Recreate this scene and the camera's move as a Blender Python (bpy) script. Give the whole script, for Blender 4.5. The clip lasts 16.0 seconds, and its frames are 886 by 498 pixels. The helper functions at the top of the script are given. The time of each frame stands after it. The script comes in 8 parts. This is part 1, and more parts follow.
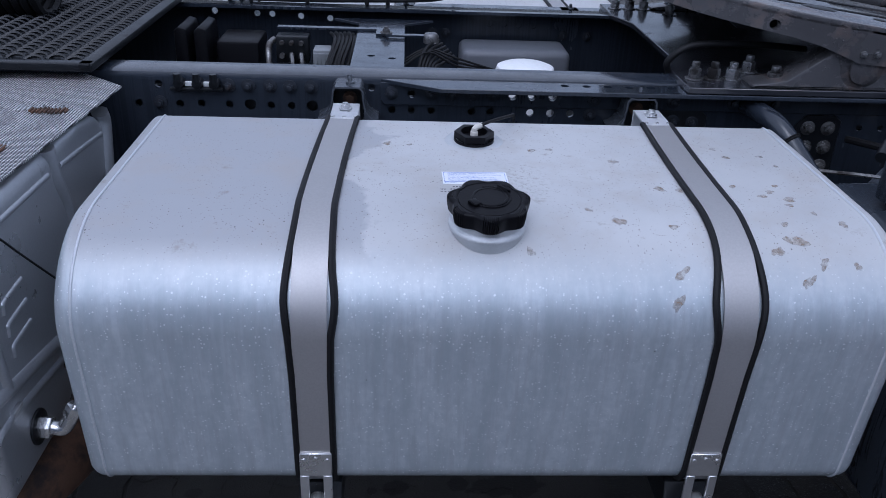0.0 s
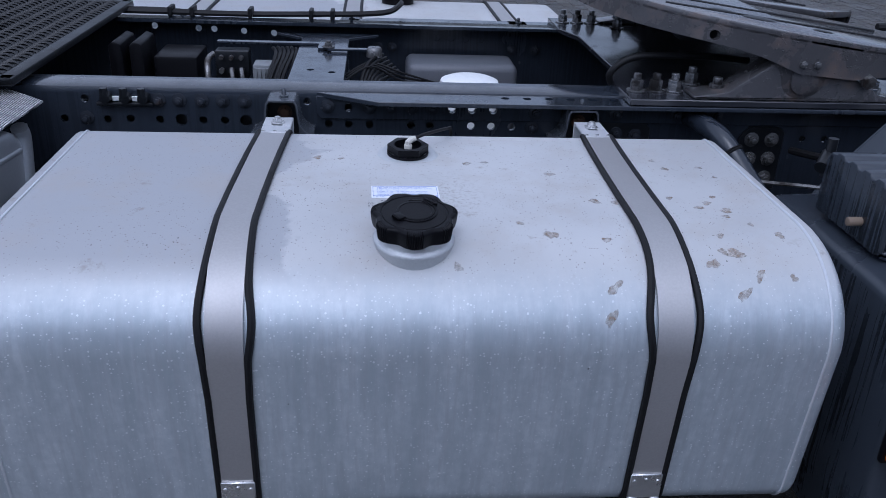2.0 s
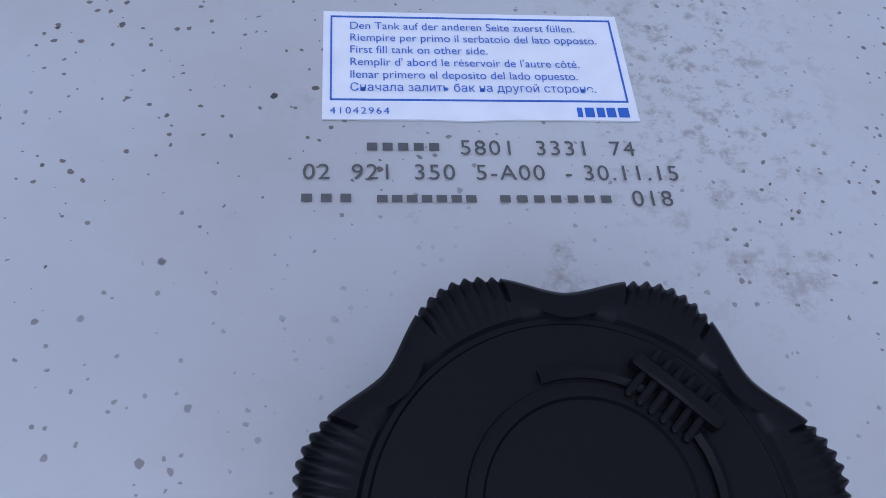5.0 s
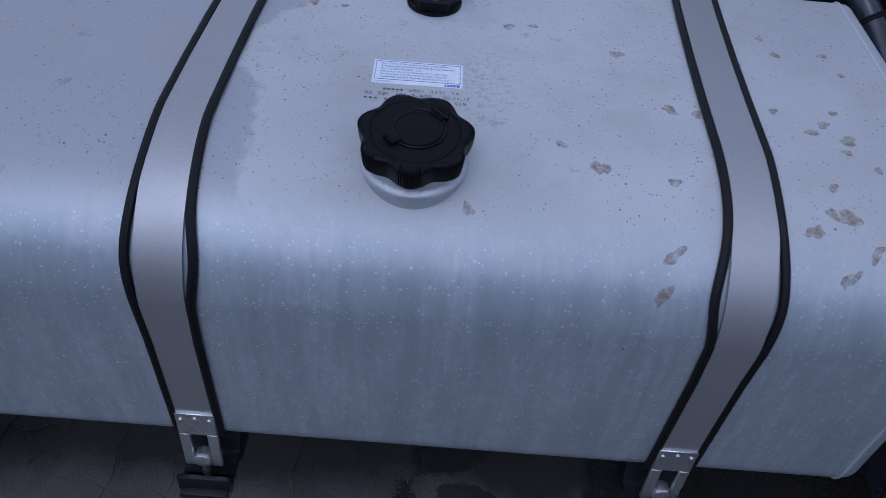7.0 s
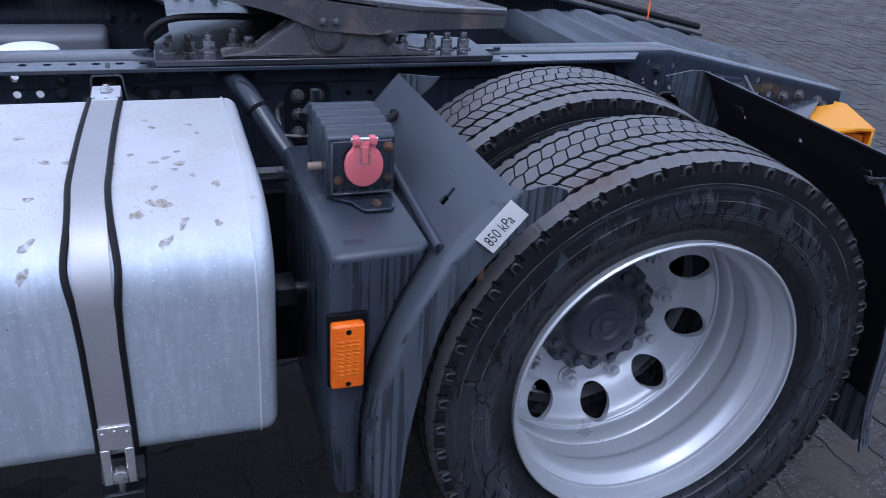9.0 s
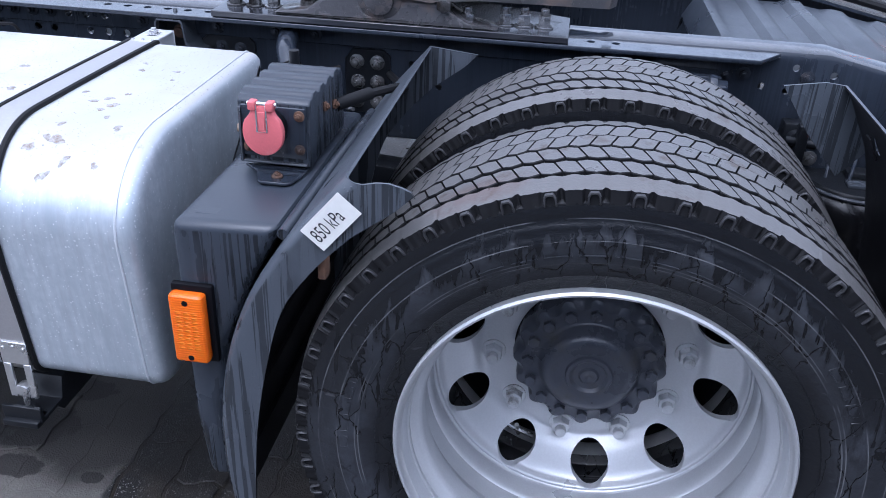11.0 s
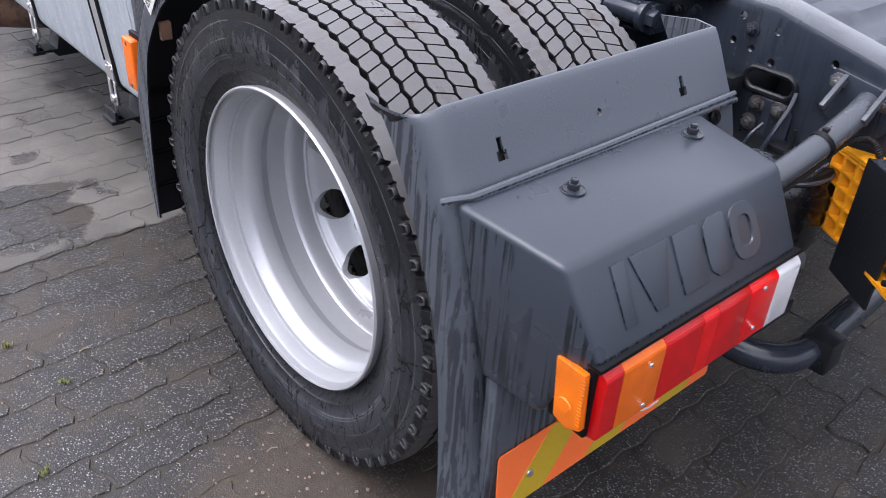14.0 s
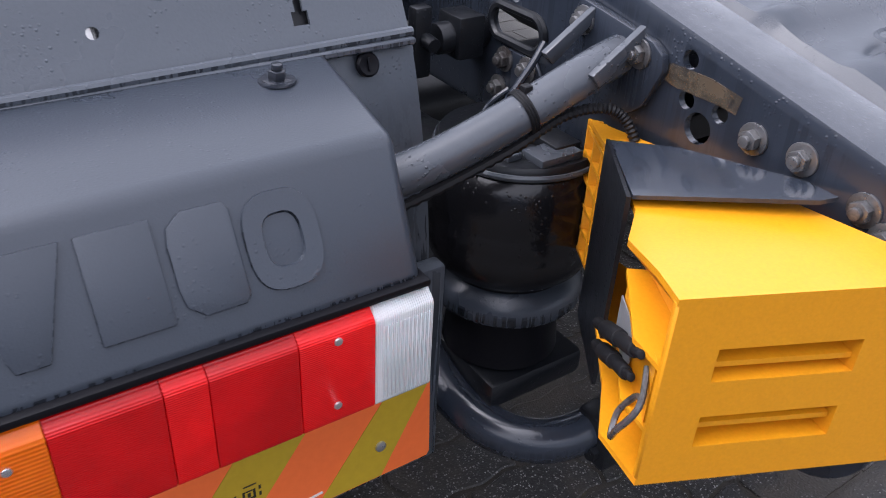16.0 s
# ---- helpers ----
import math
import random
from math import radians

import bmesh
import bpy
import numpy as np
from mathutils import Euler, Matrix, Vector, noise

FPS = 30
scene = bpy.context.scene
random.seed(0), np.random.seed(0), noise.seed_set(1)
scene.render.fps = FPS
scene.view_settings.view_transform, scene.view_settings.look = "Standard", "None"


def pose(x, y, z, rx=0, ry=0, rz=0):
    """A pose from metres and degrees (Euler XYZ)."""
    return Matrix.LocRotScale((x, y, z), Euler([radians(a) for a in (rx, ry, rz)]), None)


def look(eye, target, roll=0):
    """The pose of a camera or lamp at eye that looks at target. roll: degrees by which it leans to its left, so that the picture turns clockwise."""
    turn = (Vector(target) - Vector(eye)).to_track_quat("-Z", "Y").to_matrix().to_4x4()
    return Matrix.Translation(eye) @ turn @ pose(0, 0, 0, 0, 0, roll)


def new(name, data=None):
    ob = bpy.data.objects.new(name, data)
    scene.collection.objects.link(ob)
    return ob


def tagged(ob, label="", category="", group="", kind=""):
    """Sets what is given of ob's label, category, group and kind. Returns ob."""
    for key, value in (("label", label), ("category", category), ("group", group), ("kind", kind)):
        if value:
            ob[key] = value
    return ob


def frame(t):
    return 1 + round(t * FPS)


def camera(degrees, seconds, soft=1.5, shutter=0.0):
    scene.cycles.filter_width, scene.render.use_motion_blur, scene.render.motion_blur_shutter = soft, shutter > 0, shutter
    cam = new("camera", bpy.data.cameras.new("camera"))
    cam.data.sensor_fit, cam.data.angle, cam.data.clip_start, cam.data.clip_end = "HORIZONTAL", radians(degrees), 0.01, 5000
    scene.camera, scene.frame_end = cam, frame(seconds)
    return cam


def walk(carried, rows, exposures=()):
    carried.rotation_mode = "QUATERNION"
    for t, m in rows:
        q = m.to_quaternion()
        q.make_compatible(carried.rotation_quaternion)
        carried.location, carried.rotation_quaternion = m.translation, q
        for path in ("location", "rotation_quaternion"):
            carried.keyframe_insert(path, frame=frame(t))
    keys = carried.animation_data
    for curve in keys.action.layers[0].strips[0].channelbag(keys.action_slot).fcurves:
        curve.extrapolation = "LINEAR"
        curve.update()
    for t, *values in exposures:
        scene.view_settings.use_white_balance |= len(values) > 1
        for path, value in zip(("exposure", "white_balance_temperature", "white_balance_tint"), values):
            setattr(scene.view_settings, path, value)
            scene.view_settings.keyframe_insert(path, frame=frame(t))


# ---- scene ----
cam = camera(55.8, 16.0, 0.75, 0.12)
PATH = [
    (0, (-1.424, -1.21, 1.378), (-1.322, 0.57, 0.473), 2.3),
    (0.5, (-1.446, -1.27, 1.375), (-1.246, 0.5, 0.466), 3.0),
    (1, (-1.441, -1.32, 1.386), (-1.259, 0.479, 0.531), 2.6),
    (1.5, (-1.429, -1.283, 1.371), (-1.245, 0.521, 0.527), 2.7),
    (2, (-1.356, -1.173, 1.355), (-1.187, 0.624, 0.493), 2.5),
    (2.5, (-1.329, -0.981, 1.32), (-1.168, 0.773, 0.372), 2.6),
    (3, (-1.364, -0.721, 1.304), (-1.206, 0.918, 0.168), 2.6),
    (3.2, (-1.371, -0.627, 1.294), (-1.213, 0.921, 0.037), 2.8),
    (5.3, (-1.342, -0.148, 1.065), (-1.135, 0.908, -0.621), 9.9),
    (5.5, (-1.344, -0.162, 1.087), (-1.129, 0.89, -0.6), 10.4),
    (6, (-1.353, -0.328, 1.224), (-1.172, 0.816, -0.406), 8.9),
    (6.5, (-1.348, -0.61, 1.348), (-1.253, 0.761, -0.105), 6.9),
    (7, (-1.276, -0.811, 1.397), (-1.24, 0.646, 0.027), 5.6),
    (7.5, (-1.151, -0.987, 1.381), (-0.987, 0.672, 0.276), 4.7),
    (8, (-1.101, -1.116, 1.379), (-0.706, 0.615, 0.457), 4.5),
    (8.5, (-1.018, -1.239, 1.37), (-0.426, 0.454, 0.485), 4.3),
    (9, (-0.825, -1.329, 1.367), (-0.221, 0.355, 0.474), 3.9),
    (9.2, (-0.752, -1.359, 1.363), (-0.175, 0.338, 0.476), 3.9),
    (11.3, (0.028, -1.203, 1.336), (-0.327, 0.493, 0.337), 2.3),
    (11.5, (0.116, -1.207, 1.344), (-0.3, 0.453, 0.31), 2.3),
    (12, (0.364, -1.134, 1.327), (-0.269, 0.445, 0.275), 2.7),
    (12.5, (0.559, -1.081, 1.32), (-0.33, 0.355, 0.25), 2.7),
    (13, (0.818, -1.147, 1.339), (-0.294, 0.111, 0.253), 2.7),
    (13.5, (0.984, -1.074, 1.319), (-0.201, 0.112, 0.23), 2.7),
    (14, (1.153, -0.903, 1.321), (-0.096, 0.217, 0.233), 3.3),
    (14.5, (1.385, -0.715, 1.291), (0.007, 0.235, 0.197), 3.6),
    (15, (1.516, -0.545, 1.271), (0.07, 0.292, 0.172), 2.8),
    (15.5, (1.427, -0.319, 1.216), (0.001, 0.572, 0.132), 2.9),
    (16, (1.221, -0.134, 1.086), (-0.151, 0.847, 0.012), 3.2),
]
EXPOSURES = [
    (0.0, 0.02, 5150, 16),
    (1.0, 0.05, 5180, 16),
    (2.0, 0.02, 5120, 16),
    (3.0, -0.34, 5000, 17),
    (5.5, -0.4, 4980, 18),
    (6.0, -0.6, 4850, 18),
    (6.5, -0.72, 4850, 18),
    (7.0, -0.6, 4850, 18),
    (7.5, -0.30, 4880, 18),
    (8.0, 0.02, 4900, 19),
    (9.0, 0.55, 5000, 18),
    (12.5, 1.4, 5560, 16),
    (14.5, 1.62, 6050, 18),
    (15.5, 1.72, 6050, 18),
    (16.0, 1.5, 5950, 18),
]
walk(cam, [(t, look(eye, target, roll)) for t, eye, target, roll in PATH], EXPOSURES)

# ---- world, sun ----
world = bpy.data.worlds.new("overcast_sky")
scene.world = world
world.use_nodes = True
wn, wl = world.node_tree.nodes, world.node_tree.links
sky = wn.new("ShaderNodeTexSky")
sky.sky_type = "NISHITA"
sky.sun_disc = False
sky.sun_elevation, sky.sun_rotation = radians(60), radians(200)
sky.air_density, sky.dust_density, sky.ozone_density = 1.0, 4.0, 1.0
grey = wn.new("ShaderNodeHueSaturation")
grey.inputs["Saturation"].default_value = 0.35
wl.new(sky.outputs[0], grey.inputs["Color"])
wl.new(grey.outputs[0], wn["Background"].inputs["Color"])
wn["Background"].inputs["Strength"].default_value = 0.115
sun = new("sun", bpy.data.lights.new("sun", "SUN"))
sun.data.energy, sun.data.angle, sun.data.color = 1.05, radians(140), (1.0, 0.97, 0.93)
sun.matrix_world = look((-1, 0.2, 9), (0, 0.4, 0.5))

# ---- materials ----
def material(name):
    m = bpy.data.materials.new(name)
    m.use_nodes = True
    nt = m.node_tree
    return m, nt.nodes, nt.links, nt.nodes["Principled BSDF"]


def noise_tex(nodes, links, scale, detail=4.0, stretch=(1, 1, 1), rough=0.55, wiggle=0.0):
    co = nodes.new("ShaderNodeNewGeometry")
    mp = nodes.new("ShaderNodeMapping")
    mp.inputs["Scale"].default_value = stretch
    tx = nodes.new("ShaderNodeTexNoise")
    tx.inputs["Scale"].default_value = scale
    tx.inputs["Detail"].default_value = detail
    tx.inputs["Roughness"].default_value = rough
    tx.inputs["Distortion"].default_value = wiggle
    links.new(co.outputs["Position"], mp.inputs["Vector"])
    links.new(mp.outputs[0], tx.inputs["Vector"])
    return tx.outputs["Fac"]


def ramp(nodes, links, fac, stops):
    r = nodes.new("ShaderNodeValToRGB")
    while len(r.color_ramp.elements) < len(stops):
        r.color_ramp.elements.new(0.5)
    for e, (p, c) in zip(r.color_ramp.elements, stops):
        e.position = p
        e.color = (*c, 1) if hasattr(c, "__len__") else (c, c, c, 1)
    links.new(fac, r.inputs["Fac"])
    return r.outputs["Color"]


def mix(nodes, links, fac, a, b, kind="MIX"):
    n = nodes.new("ShaderNodeMix")
    n.data_type, n.blend_type = "RGBA", kind
    for socket, v in ((n.inputs[0], fac), (n.inputs[6], a), (n.inputs[7], b)):
        if isinstance(v, bpy.types.NodeSocket):
            links.new(v, socket)
        elif hasattr(v, "__len__"):
            socket.default_value = (*v, 1)
        else:
            socket.default_value = v
    return n.outputs[2]


def bump(nodes, links, p, height, strength, distance=0.002, chain=None):
    b = nodes.new("ShaderNodeBump")
    b.inputs["Strength"].default_value = strength
    b.inputs["Distance"].default_value = distance
    links.new(height, b.inputs["Height"])
    if chain:
        links.new(chain, b.inputs["Normal"])
    links.new(b.outputs[0], p.inputs["Normal"])
    return b.outputs[0]


def droplets(nodes, links, scale=160.0, size=0.28):
    """Heights of beads of rain water."""
    co = nodes.new("ShaderNodeNewGeometry")
    v = nodes.new("ShaderNodeTexVoronoi")
    v.inputs["Scale"].default_value = scale
    links.new(co.outputs["Position"], v.inputs["Vector"])
    n = noise_tex(nodes, links, scale * 0.12, 2)
    h = ramp(nodes, links, v.outputs["Distance"], [(0.0, 1.0), (size, 0.0)])
    return mix(nodes, links, ramp(nodes, links, n, [(0.48, 0.0), (0.58, 1.0)]), (0, 0, 0), h)


def surface(name, base, rough, metal=0.0, var=0.25, big=4.0, fine=90.0, grain=0.15, streaks=0.0, drops=0.0, dirt=None, dirt_amount=0.45, coat=0.0, spec=0.5, pool=0.0):
    """Paint, plastic, rubber or metal with blotches, fine grain, water runs, beads of rain and dirt."""
    m, n, l, p = material(name)
    a = noise_tex(n, l, big, 5)
    b = noise_tex(n, l, fine, 3)
    col = mix(n, l, ramp(n, l, a, [(0.3, 1 - var), (0.7, 1 + 0.0)]), tuple(c * (1 - var) for c in base), tuple(min(1, c * (1 + var)) for c in base))
    col = mix(n, l, 0.35, col, mix(n, l, b, tuple(c * 0.7 for c in base), tuple(min(1, c * 1.3) for c in base)))
    rg = ramp(n, l, a, [(0.3, max(0.03, rough - 0.09)), (0.7, min(1, rough + 0.09))])
    if streaks:
        s = ramp(n, l, noise_tex(n, l, 84, 4, (1.4, 1.4, 0.030), 0.6, 0.35), [(0.49, 0.0), (0.53, 1.0)])
        patch = ramp(n, l, noise_tex(n, l, 9, 4, (1, 1, 0.35)), [(0.36, 0.0), (0.47, 1.0)])
        s = mix(n, l, patch, (0, 0, 0), s)
        geo, xyz = n.new("ShaderNodeNewGeometry"), n.new("ShaderNodeSeparateXYZ")
        l.new(geo.outputs["Normal"], xyz.inputs[0])
        s = mix(n, l, ramp(n, l, xyz.outputs["Z"], [(0.12, 1.0), (0.28, 0.0)]), (0, 0, 0), s)
        col = mix(n, l, mix(n, l, streaks, (0, 0, 0), s), col, tuple(c * 0.26 for c in base))
        rg = mix(n, l, mix(n, l, streaks, (0, 0, 0), s), rg, (0.20, 0.20, 0.20))
    if dirt:
        d = ramp(n, l, noise_tex(n, l, 11, 8, rough=0.68), [(1 - dirt_amount, 0.0), (min(1.0, 1.14 - dirt_amount), 1.0)])
        col = mix(n, l, d, col, dirt)
        rg = mix(n, l, d, rg, (0.8, 0.8, 0.8))
    l.new(col, p.inputs["Base Color"])
    l.new(rg, p.inputs["Roughness"])
    p.inputs["Metallic"].default_value = metal
    p.inputs["Specular IOR Level"].default_value = spec
    p.inputs["Coat Weight"].default_value = coat
    p.inputs["Coat Roughness"].default_value = 0.08
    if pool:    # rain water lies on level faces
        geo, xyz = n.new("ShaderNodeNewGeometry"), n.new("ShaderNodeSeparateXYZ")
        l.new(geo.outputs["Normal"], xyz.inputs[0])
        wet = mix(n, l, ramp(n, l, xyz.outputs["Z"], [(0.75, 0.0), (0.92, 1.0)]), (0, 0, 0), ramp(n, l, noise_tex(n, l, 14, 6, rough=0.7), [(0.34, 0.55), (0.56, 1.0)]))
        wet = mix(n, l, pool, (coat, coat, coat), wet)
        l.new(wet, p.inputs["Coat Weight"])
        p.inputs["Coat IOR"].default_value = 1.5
    nb = bump(n, l, p, b, grain, 0.001)
    if drops:
        bump(n, l, p, droplets(n, l), drops, 0.002, nb)
    return m


def calc(n, l, op, *args):
    """A math node on sockets or numbers."""
    k = n.new("ShaderNodeMath")
    k.operation = op
    for socket, v in zip(k.inputs, args):
        if isinstance(v, bpy.types.NodeSocket):
            l.new(v, socket)
        else:
            socket.default_value = v
    return k.outputs[0]


def place(n, l):
    """World position: the vector and its x, y, z."""
    geo, xyz = n.new("ShaderNodeNewGeometry"), n.new("ShaderNodeSeparateXYZ")
    l.new(geo.outputs["Position"], xyz.inputs[0])
    return geo.outputs["Position"], xyz.outputs[0], xyz.outputs[1], xyz.outputs[2]


def cells(n, l, vector, scale, kind="F1"):
    v = n.new("ShaderNodeTexVoronoi")
    v.feature = kind
    v.inputs["Scale"].default_value = scale
    l.new(vector, v.inputs["Vector"])
    if kind == "F1":
        pick = n.new("ShaderNodeSeparateColor")
        l.new(v.outputs["Color"], pick.inputs[0])
        return v.outputs["Distance"], pick.outputs[0], pick.outputs[1]
    return v.outputs["Distance"]


def spots(n, l, vector, scale, biggest, share):
    """Round specks of uneven size: a share of the cells holds one."""
    d, a, b = cells(n, l, vector, scale)
    size = calc(n, l, "MULTIPLY", biggest, calc(n, l, "ADD", 0.35, calc(n, l, "MULTIPLY", b, 0.65)))
    edge = calc(n, l, "SUBTRACT", size, d)
    on = calc(n, l, "GREATER_THAN", share, a)
    return calc(n, l, "MULTIPLY", on, ramp(n, l, calc(n, l, "ADD", 0.5, edge), [(0.49, 0.0), (0.52, 1.0)]))


def tank_metal(name):
    """Dull rolled aluminium: dried water films with hard edges, rain runs, dark grime specks and pale spots; the sky's
    blue painted on the front.
    """
    m, n, l, p = material(name)
    pos, x, y, z = place(n, l)
    def wn(scale, detail=4.0, rough=0.55, stretch=(1, 1, 1)):
        mp, t = n.new("ShaderNodeMapping"), n.new("ShaderNodeTexNoise")
        mp.inputs["Scale"].default_value = stretch
        l.new(pos, mp.inputs["Vector"])
        l.new(mp.outputs[0], t.inputs["Vector"])
        t.inputs["Scale"].default_value, t.inputs["Detail"].default_value, t.inputs["Roughness"].default_value = scale, detail, rough
        return t.outputs["Fac"]
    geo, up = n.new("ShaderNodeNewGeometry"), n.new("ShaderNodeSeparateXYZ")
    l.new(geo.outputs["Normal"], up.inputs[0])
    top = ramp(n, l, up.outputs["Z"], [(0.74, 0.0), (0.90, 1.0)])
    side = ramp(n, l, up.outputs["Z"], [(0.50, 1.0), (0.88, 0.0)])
    runs = wn(30, 6, 0.65, (1, 0.3, 0.16))
    fine_runs = wn(110, 5, 0.65, (1, 0.3, 0.07))
    cloud, film = wn(3.2, 5), wn(5.5, 6, 0.55)
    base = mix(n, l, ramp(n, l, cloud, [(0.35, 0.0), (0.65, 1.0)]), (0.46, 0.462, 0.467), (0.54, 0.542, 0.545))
    # bluish sky reflection on the upright faces, put into the base colour
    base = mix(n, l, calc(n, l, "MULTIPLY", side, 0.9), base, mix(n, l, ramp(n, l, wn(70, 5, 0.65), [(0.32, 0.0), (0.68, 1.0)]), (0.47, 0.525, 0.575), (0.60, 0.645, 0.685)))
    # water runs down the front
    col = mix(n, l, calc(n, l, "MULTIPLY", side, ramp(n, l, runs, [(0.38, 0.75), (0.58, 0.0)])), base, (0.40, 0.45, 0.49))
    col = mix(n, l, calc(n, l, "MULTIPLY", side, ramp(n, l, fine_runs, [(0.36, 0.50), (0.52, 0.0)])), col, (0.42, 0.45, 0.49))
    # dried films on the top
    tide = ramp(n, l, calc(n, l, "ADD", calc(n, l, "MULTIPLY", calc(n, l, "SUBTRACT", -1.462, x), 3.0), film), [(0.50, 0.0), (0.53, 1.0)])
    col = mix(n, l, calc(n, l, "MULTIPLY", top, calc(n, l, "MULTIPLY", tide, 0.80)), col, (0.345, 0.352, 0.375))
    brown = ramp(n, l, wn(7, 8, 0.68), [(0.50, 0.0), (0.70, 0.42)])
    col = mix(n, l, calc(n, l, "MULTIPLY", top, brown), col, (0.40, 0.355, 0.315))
    ragged, jig, add = n.new("ShaderNodeTexNoise"), n.new("ShaderNodeVectorMath"), n.new("ShaderNodeVectorMath")
    ragged.inputs["Scale"].default_value, ragged.inputs["Detail"].default_value = 420, 3
    l.new(pos, ragged.inputs["Vector"])
    jig.operation, add.operation = "SCALE", "ADD"
    l.new(ragged.outputs["Color"], jig.inputs[0])
    jig.inputs["Scale"].default_value = 0.0020
    l.new(pos, add.inputs[0])
    l.new(jig.outputs[0], add.inputs[1])
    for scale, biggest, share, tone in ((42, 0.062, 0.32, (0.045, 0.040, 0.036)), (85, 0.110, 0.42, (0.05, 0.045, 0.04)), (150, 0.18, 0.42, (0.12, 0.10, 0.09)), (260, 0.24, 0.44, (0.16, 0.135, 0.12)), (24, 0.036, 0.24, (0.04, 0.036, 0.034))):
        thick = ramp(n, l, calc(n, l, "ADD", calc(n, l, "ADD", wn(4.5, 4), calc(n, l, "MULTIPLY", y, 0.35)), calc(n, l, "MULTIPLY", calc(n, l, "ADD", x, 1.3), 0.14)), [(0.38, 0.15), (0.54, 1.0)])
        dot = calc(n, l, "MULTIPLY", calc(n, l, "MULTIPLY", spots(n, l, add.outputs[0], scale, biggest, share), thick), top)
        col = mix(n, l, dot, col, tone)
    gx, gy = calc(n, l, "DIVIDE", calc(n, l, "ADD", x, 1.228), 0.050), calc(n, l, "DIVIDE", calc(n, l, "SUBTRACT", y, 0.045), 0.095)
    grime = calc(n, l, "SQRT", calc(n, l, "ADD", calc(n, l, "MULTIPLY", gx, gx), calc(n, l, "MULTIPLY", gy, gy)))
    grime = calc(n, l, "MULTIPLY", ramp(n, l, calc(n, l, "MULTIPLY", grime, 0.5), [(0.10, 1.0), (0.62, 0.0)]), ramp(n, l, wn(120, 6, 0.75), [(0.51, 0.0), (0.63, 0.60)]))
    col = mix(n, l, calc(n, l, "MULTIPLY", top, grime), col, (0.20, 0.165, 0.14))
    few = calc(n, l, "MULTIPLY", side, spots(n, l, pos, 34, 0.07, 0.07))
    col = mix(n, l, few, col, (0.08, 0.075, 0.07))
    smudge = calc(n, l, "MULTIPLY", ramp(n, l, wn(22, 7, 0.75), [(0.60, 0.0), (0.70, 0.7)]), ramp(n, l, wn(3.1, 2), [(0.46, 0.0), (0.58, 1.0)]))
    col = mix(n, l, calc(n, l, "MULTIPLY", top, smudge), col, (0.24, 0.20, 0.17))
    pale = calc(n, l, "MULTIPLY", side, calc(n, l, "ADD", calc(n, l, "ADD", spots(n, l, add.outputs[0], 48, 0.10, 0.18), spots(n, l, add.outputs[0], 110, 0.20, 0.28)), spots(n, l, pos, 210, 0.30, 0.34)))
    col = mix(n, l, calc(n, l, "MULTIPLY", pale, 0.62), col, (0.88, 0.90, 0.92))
    l.new(col, p.inputs["Base Color"])
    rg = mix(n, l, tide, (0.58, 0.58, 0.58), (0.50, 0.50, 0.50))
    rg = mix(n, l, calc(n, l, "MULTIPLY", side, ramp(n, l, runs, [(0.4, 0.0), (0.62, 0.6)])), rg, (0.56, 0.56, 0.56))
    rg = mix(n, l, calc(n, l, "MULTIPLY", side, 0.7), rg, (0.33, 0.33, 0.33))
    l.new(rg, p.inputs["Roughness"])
    # more metallic on upright faces, tuned to how each face reflects
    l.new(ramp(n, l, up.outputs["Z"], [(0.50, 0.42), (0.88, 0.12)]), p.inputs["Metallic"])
    bump(n, l, p, wn(260, 3, 0.55, (0.1, 1, 1)), 0.07, 0.0006)
    return m


